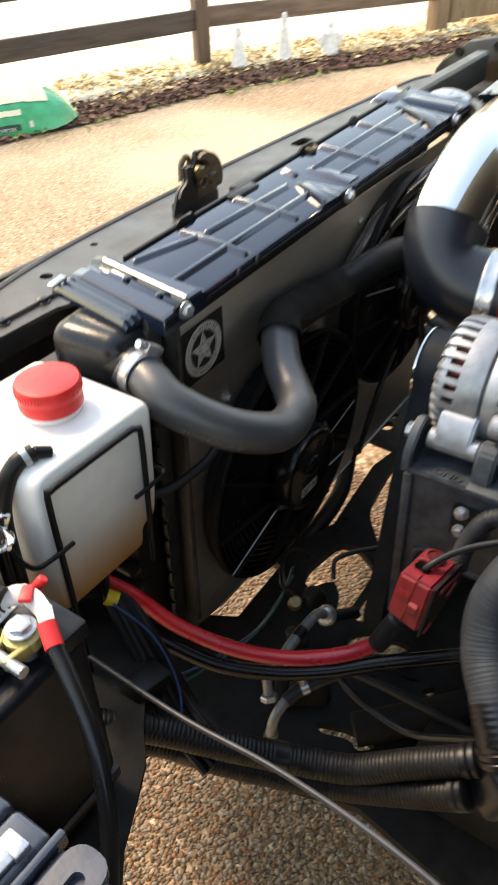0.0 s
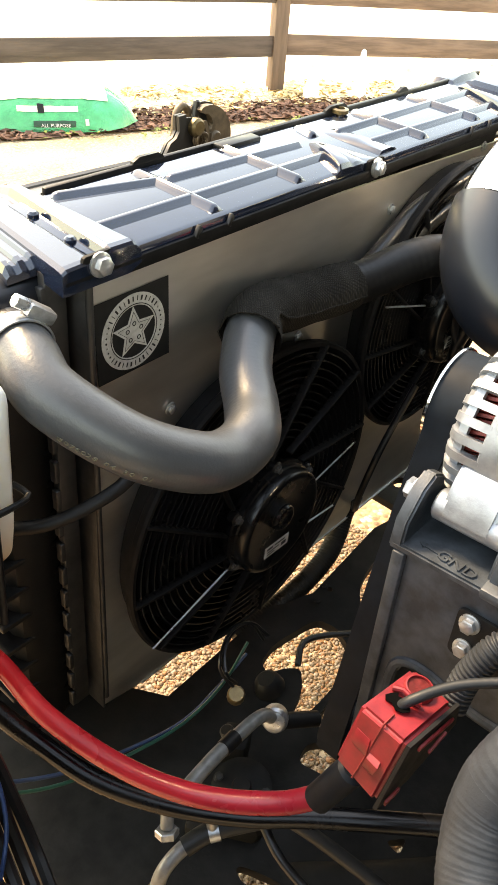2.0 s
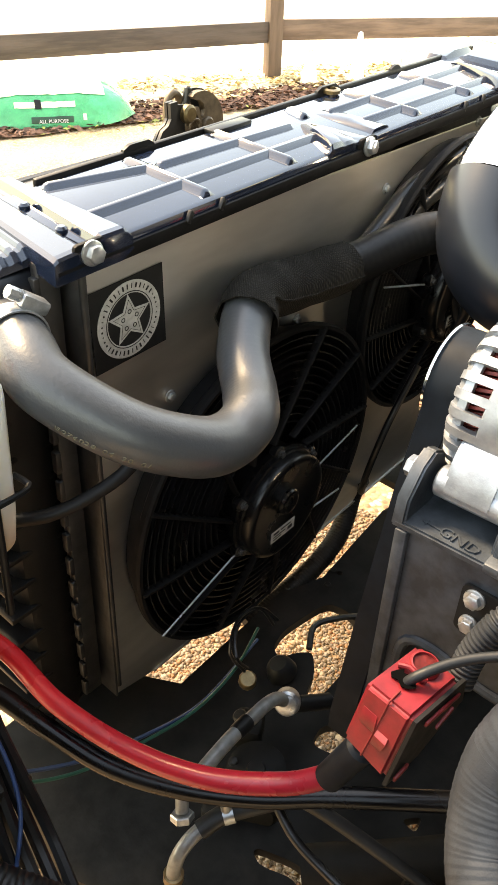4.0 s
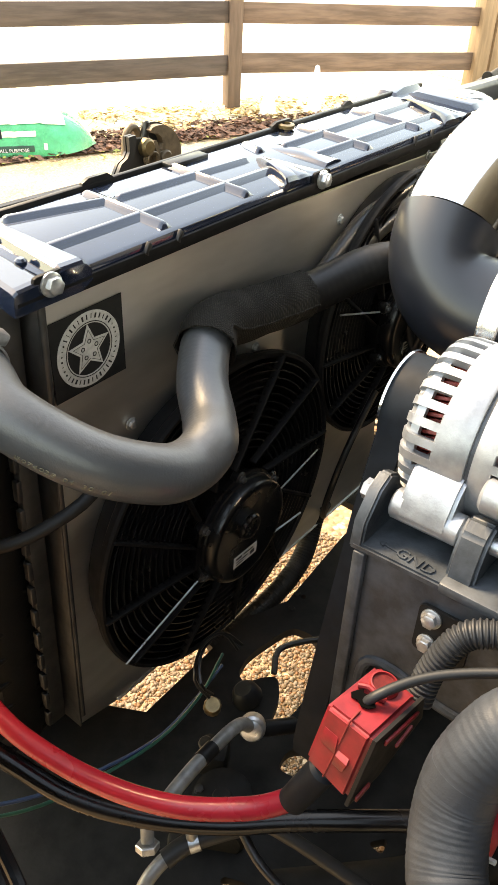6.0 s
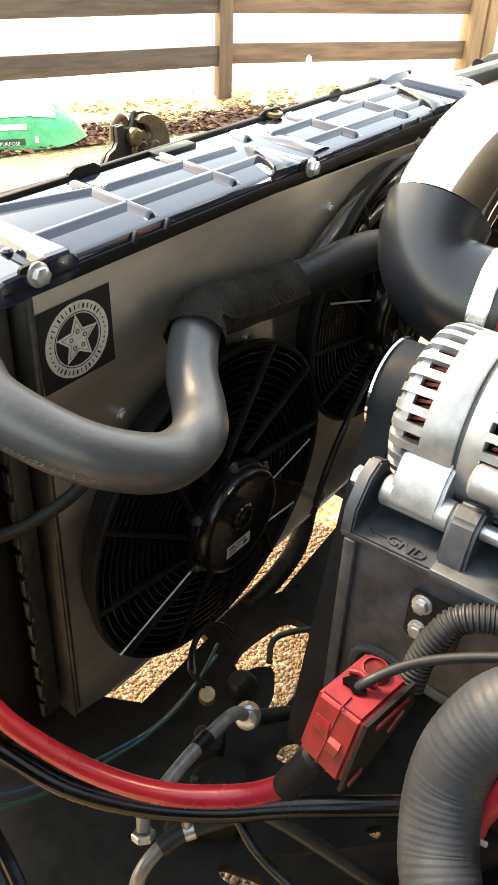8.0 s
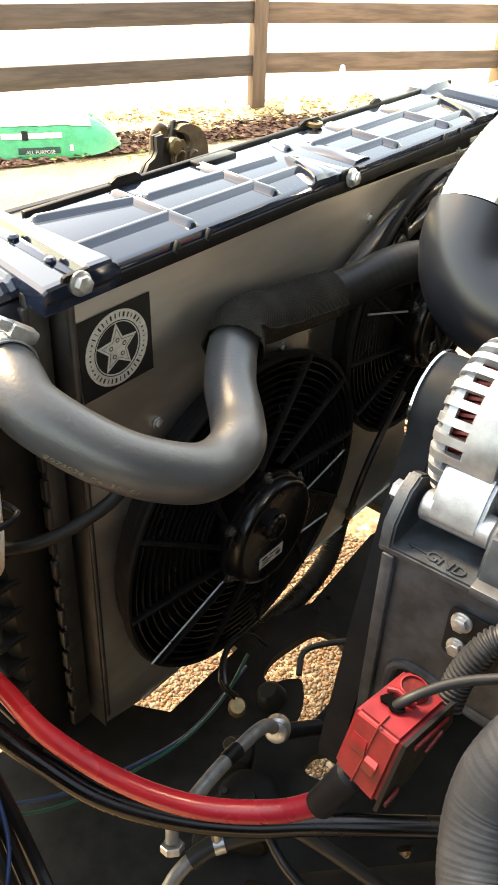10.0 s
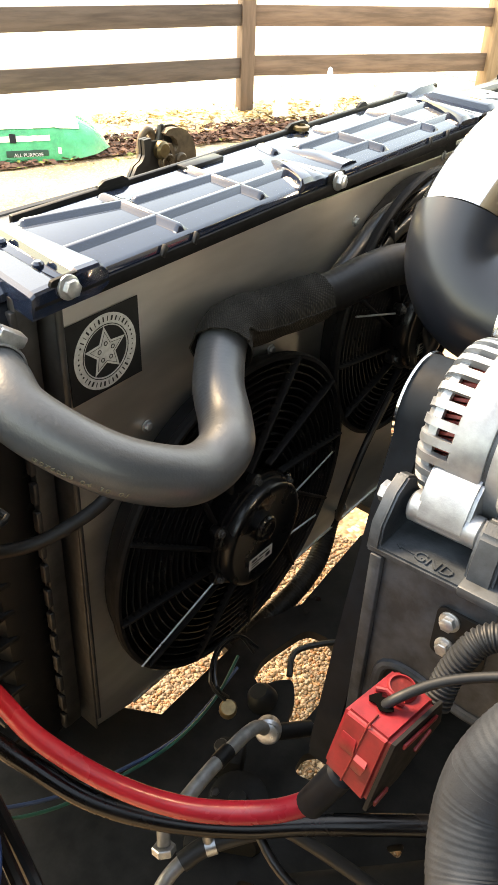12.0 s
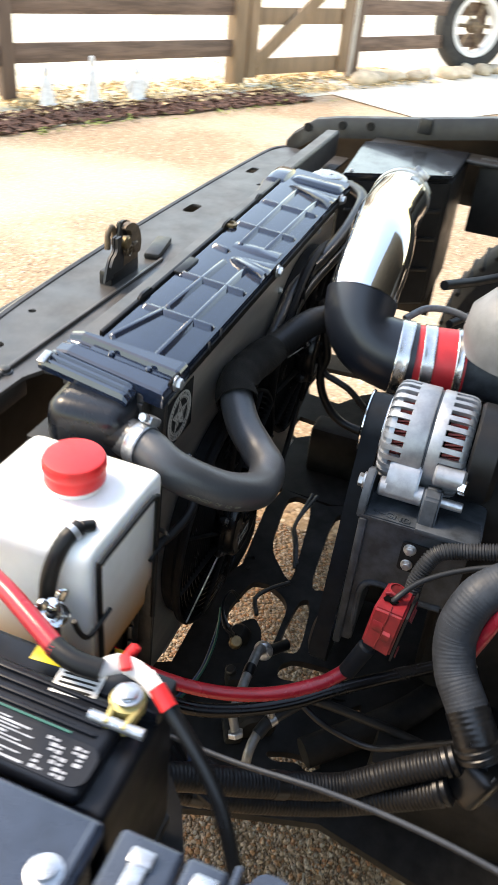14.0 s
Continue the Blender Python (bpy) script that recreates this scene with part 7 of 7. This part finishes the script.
def intake():
    """Bent polished tube, black elbow and red coupler along one run."""
    path = even(spline(RUN, 14), 0.004)

    def near(p):
        return min(range(len(path)), key=lambda i: (path[i] - Vector(p)).length)

    seam, first, last = near((1.014, 0.371, 0.935)), near((0.985, 0.284, 0.862)), len(path)
    t = thing("intake_tube", (1.2, 0.38, 0.93), "polished aluminium intake tube", "intake pipe")
    part("pipe", tube(B(), path[:seam + 1], 0.0566, 52, 0.004, None, False), CHROME, t)
    part("bead", tube(B(), path[2:8], 0.0575, 44, 0.004, lambda s: -0.002 * abs(s / 0.01 - 1), False), CHROME, t)
    hose_clamp((1.43, 0.403, 0.983), (1, 0.06, -0.03), 0.058, t)
    part("hump_hose", tube(B(), [(1.415, 0.402, 0.984), (1.50, 0.410, 0.972), (1.60, 0.425, 0.92), (1.72, 0.44, 0.86)], 0.0555, 36, 0.02, None), SILICONE, t)
    e = thing("intake_elbow", (1.0, 0.35, 0.84), "black silicone intake elbow", "intake elbow")
    bm = tube(B(), path[seam:first + 5], 0.0588, 56, 0.004, None, False)
    # even the tight bend out along its length, ring by ring
    vs = list(bm.verts)
    co = np.array([v.co for v in vs]).reshape(-1, 56, 3)
    for k in range(60):
        co[1:-1] += 0.5 * ((co[:-2] + co[2:]) / 2 - co[1:-1])
    for v, p in zip(vs, co.reshape(-1, 3)):
        v.co = p
    part("bend", bm, SILICONE, e, angle=80)
    part("cuff", tube(B(), path[first + 1:first + 5], 0.0580, 48, 0.004, None, False), SILICONE, e)
    c = thing("silicone_coupler", (1.0, 0.24, 0.82), "red silicone coupler with steel clamps", "coupler")
    part("sleeve", tube(B(), path[first + 3:], 0.0568, 48, 0.004, None, False), RED_RUBBER, c)
    for k, half in ((first - 1, 0.0105), (first + 9, 0.0095), (last - 4, 0.006)):
        band(path[k], path[k + 1] - path[k - 1], 0.0598 if k < first else 0.0577, half, c)
    part("throttle_body", rod(B(), (1.006, 0.20, 0.867), (1.01, 0.08, 0.86), 0.050, bevel=0.006), CAST_DARK, c)


def band(at, d, r, half, parent):
    m = axis(at, d)
    c = part("clamp", spin(B(), [(r - 0.001, -half), (r + 0.0012, -half), (r + 0.0018, -half * 0.8), (r + 0.0013, -half * 0.6), (r + 0.0013, half * 0.6), (r + 0.0018, half * 0.8), (r + 0.0012, half), (r - 0.001, half)], m, 48, False), BAND, parent, "bright steel band clamp")
    bm = B()
    box(bm, (0, 0, 0), (0.026, 0.012, half * 1.6), 0.003)
    bmesh.ops.transform(bm, matrix=m @ Matrix.Rotation(radians(190), 4, "Z") @ Matrix.Translation((0, r + 0.006, 0)), verts=bm.verts)
    part("screw_box", bm, STEEL, c)


intake()


def air_box():
    t = thing("air_box", (1.92, 0.46, 0.68), "black air filter box with a glossy clear lid", "air box")
    pts = [(1.648, 0.577), (1.80, 0.341), (2.085, 0.334), (2.005, 0.609)]
    bm = loft(B(), [[Vector((x, y, z)) for x, y in pts] for z in (0.62, 0.945)])
    bmesh.ops.bevel(bm, geom=list(bm.edges), offset=0.008, segments=2, affect="EDGES")
    part("body", bm, SATIN_BLACK, t)
    bm = loft(B(), [[Vector((x, y, z)) for x, y in pts] for z in (0.9455, 0.956)])
    bmesh.ops.bevel(bm, geom=list(bm.edges), offset=0.003, segments=2, affect="EDGES")
    part("lid", bm, GLOSS_BLACK, t, "smooth glossy black lid")
    for x, y in ((1.68, 0.565), (1.82, 0.356)):
        part("lid_screw", bolt(B(), (x, y, 0.956), (0, 0, 1), 0.005, 0.004), STEEL, t)
    for z in (0.72, 0.80, 0.87):
        part("fold", box(B(), (1.722, 0.458, z), (0.008, 0.25, 0.010), 0.002, (0, 0, 32.8)), SATIN_BLACK, t)


air_box()
cable("engine_bay_rod", [(1.34, 0.27, 0.86), (1.50, 0.20, 0.83), (1.75, 0.10, 0.79)], 0.010, SATIN_BLACK, "dark rod beside the intake tube", "rod", 0.02, 10, None, "dark rods")
cable("engine_bay_rod", [(1.30, 0.24, 0.80), (1.45, 0.19, 0.78), (1.70, 0.10, 0.75)], 0.008, SATIN_BLACK, "dark rod beside the intake tube", "rod", 0.02, 10, None, "dark rods")
cable("vacuum_hose", [(1.05, 0.30, 0.90), (1.09, 0.27, 0.91), (1.12, 0.22, 0.90), (1.13, 0.16, 0.87)], 0.006, PIPE, "thin grey vacuum hose behind the elbow", "hose", 0.01, 10)
cable("wire_loop", [(1.14, 0.47, 0.86), (1.15, 0.441, 0.752), (1.15, 0.448, 0.706), (1.15, 0.436, 0.658), (1.15, 0.402, 0.615), (1.15, 0.347, 0.599), (1.16, 0.25, 0.60)], 0.0085, LOOM, "black hose loop under the intake elbow", "hose", 0.01, 12, None, "hose loops")
cable("wire_loop", [(1.13, 0.47, 0.80), (1.15, 0.444, 0.713), (1.15, 0.415, 0.697), (1.15, 0.385, 0.684), (1.15, 0.345, 0.650), (1.16, 0.28, 0.60)], 0.0065, LOOM, "black hose loop under the intake elbow", "hose", 0.01, 12, None, "hose loops")


def water_pump():
    t = thing("water_pump", (1.15, 0.12, 0.60), "dark metal pump with a pulley on the engine front", "pump")
    part("housing", spin(B(), [(0.085, 0), (0.085, 0.05), (0.06, 0.07), (0.03, 0.075), (0, 0.075)], axis((1.22, 0.12, 0.72), (0, 1, 0)), 36), FRAME_BLACK, t)
    part("pulley", spin(B(), [(0.07, 0), (0.07, 0.028), (0.06, 0.028), (0.055, 0.012), (0.02, 0.012), (0.02, 0.02), (0, 0.02)], axis((1.22, 0.20, 0.72), (0, 1, 0)), 36), BELT, t)
    part("reservoir", rod(B(), (1.20, 0.12, 0.80), (1.22, 0.08, 0.90), 0.045, bevel=0.01), CAST_DARK, t)


water_pump()

for k in range(5):
    cable("harness_wire", [(0.40 - 0.01 * k, 0.500, 0.700), (0.375 + 0.006 * k, 0.470, 0.695 - 0.004 * k), (0.36 + 0.008 * k, 0.420, 0.640), (0.34 + 0.012 * k, 0.370, 0.590 - 0.006 * k), (0.33 + 0.010 * k, 0.31, 0.560)], 0.0055, DULL_BLACK, "black wire of a harness under the reservoir", "wire", 0.012, 8, None, "harness wires")
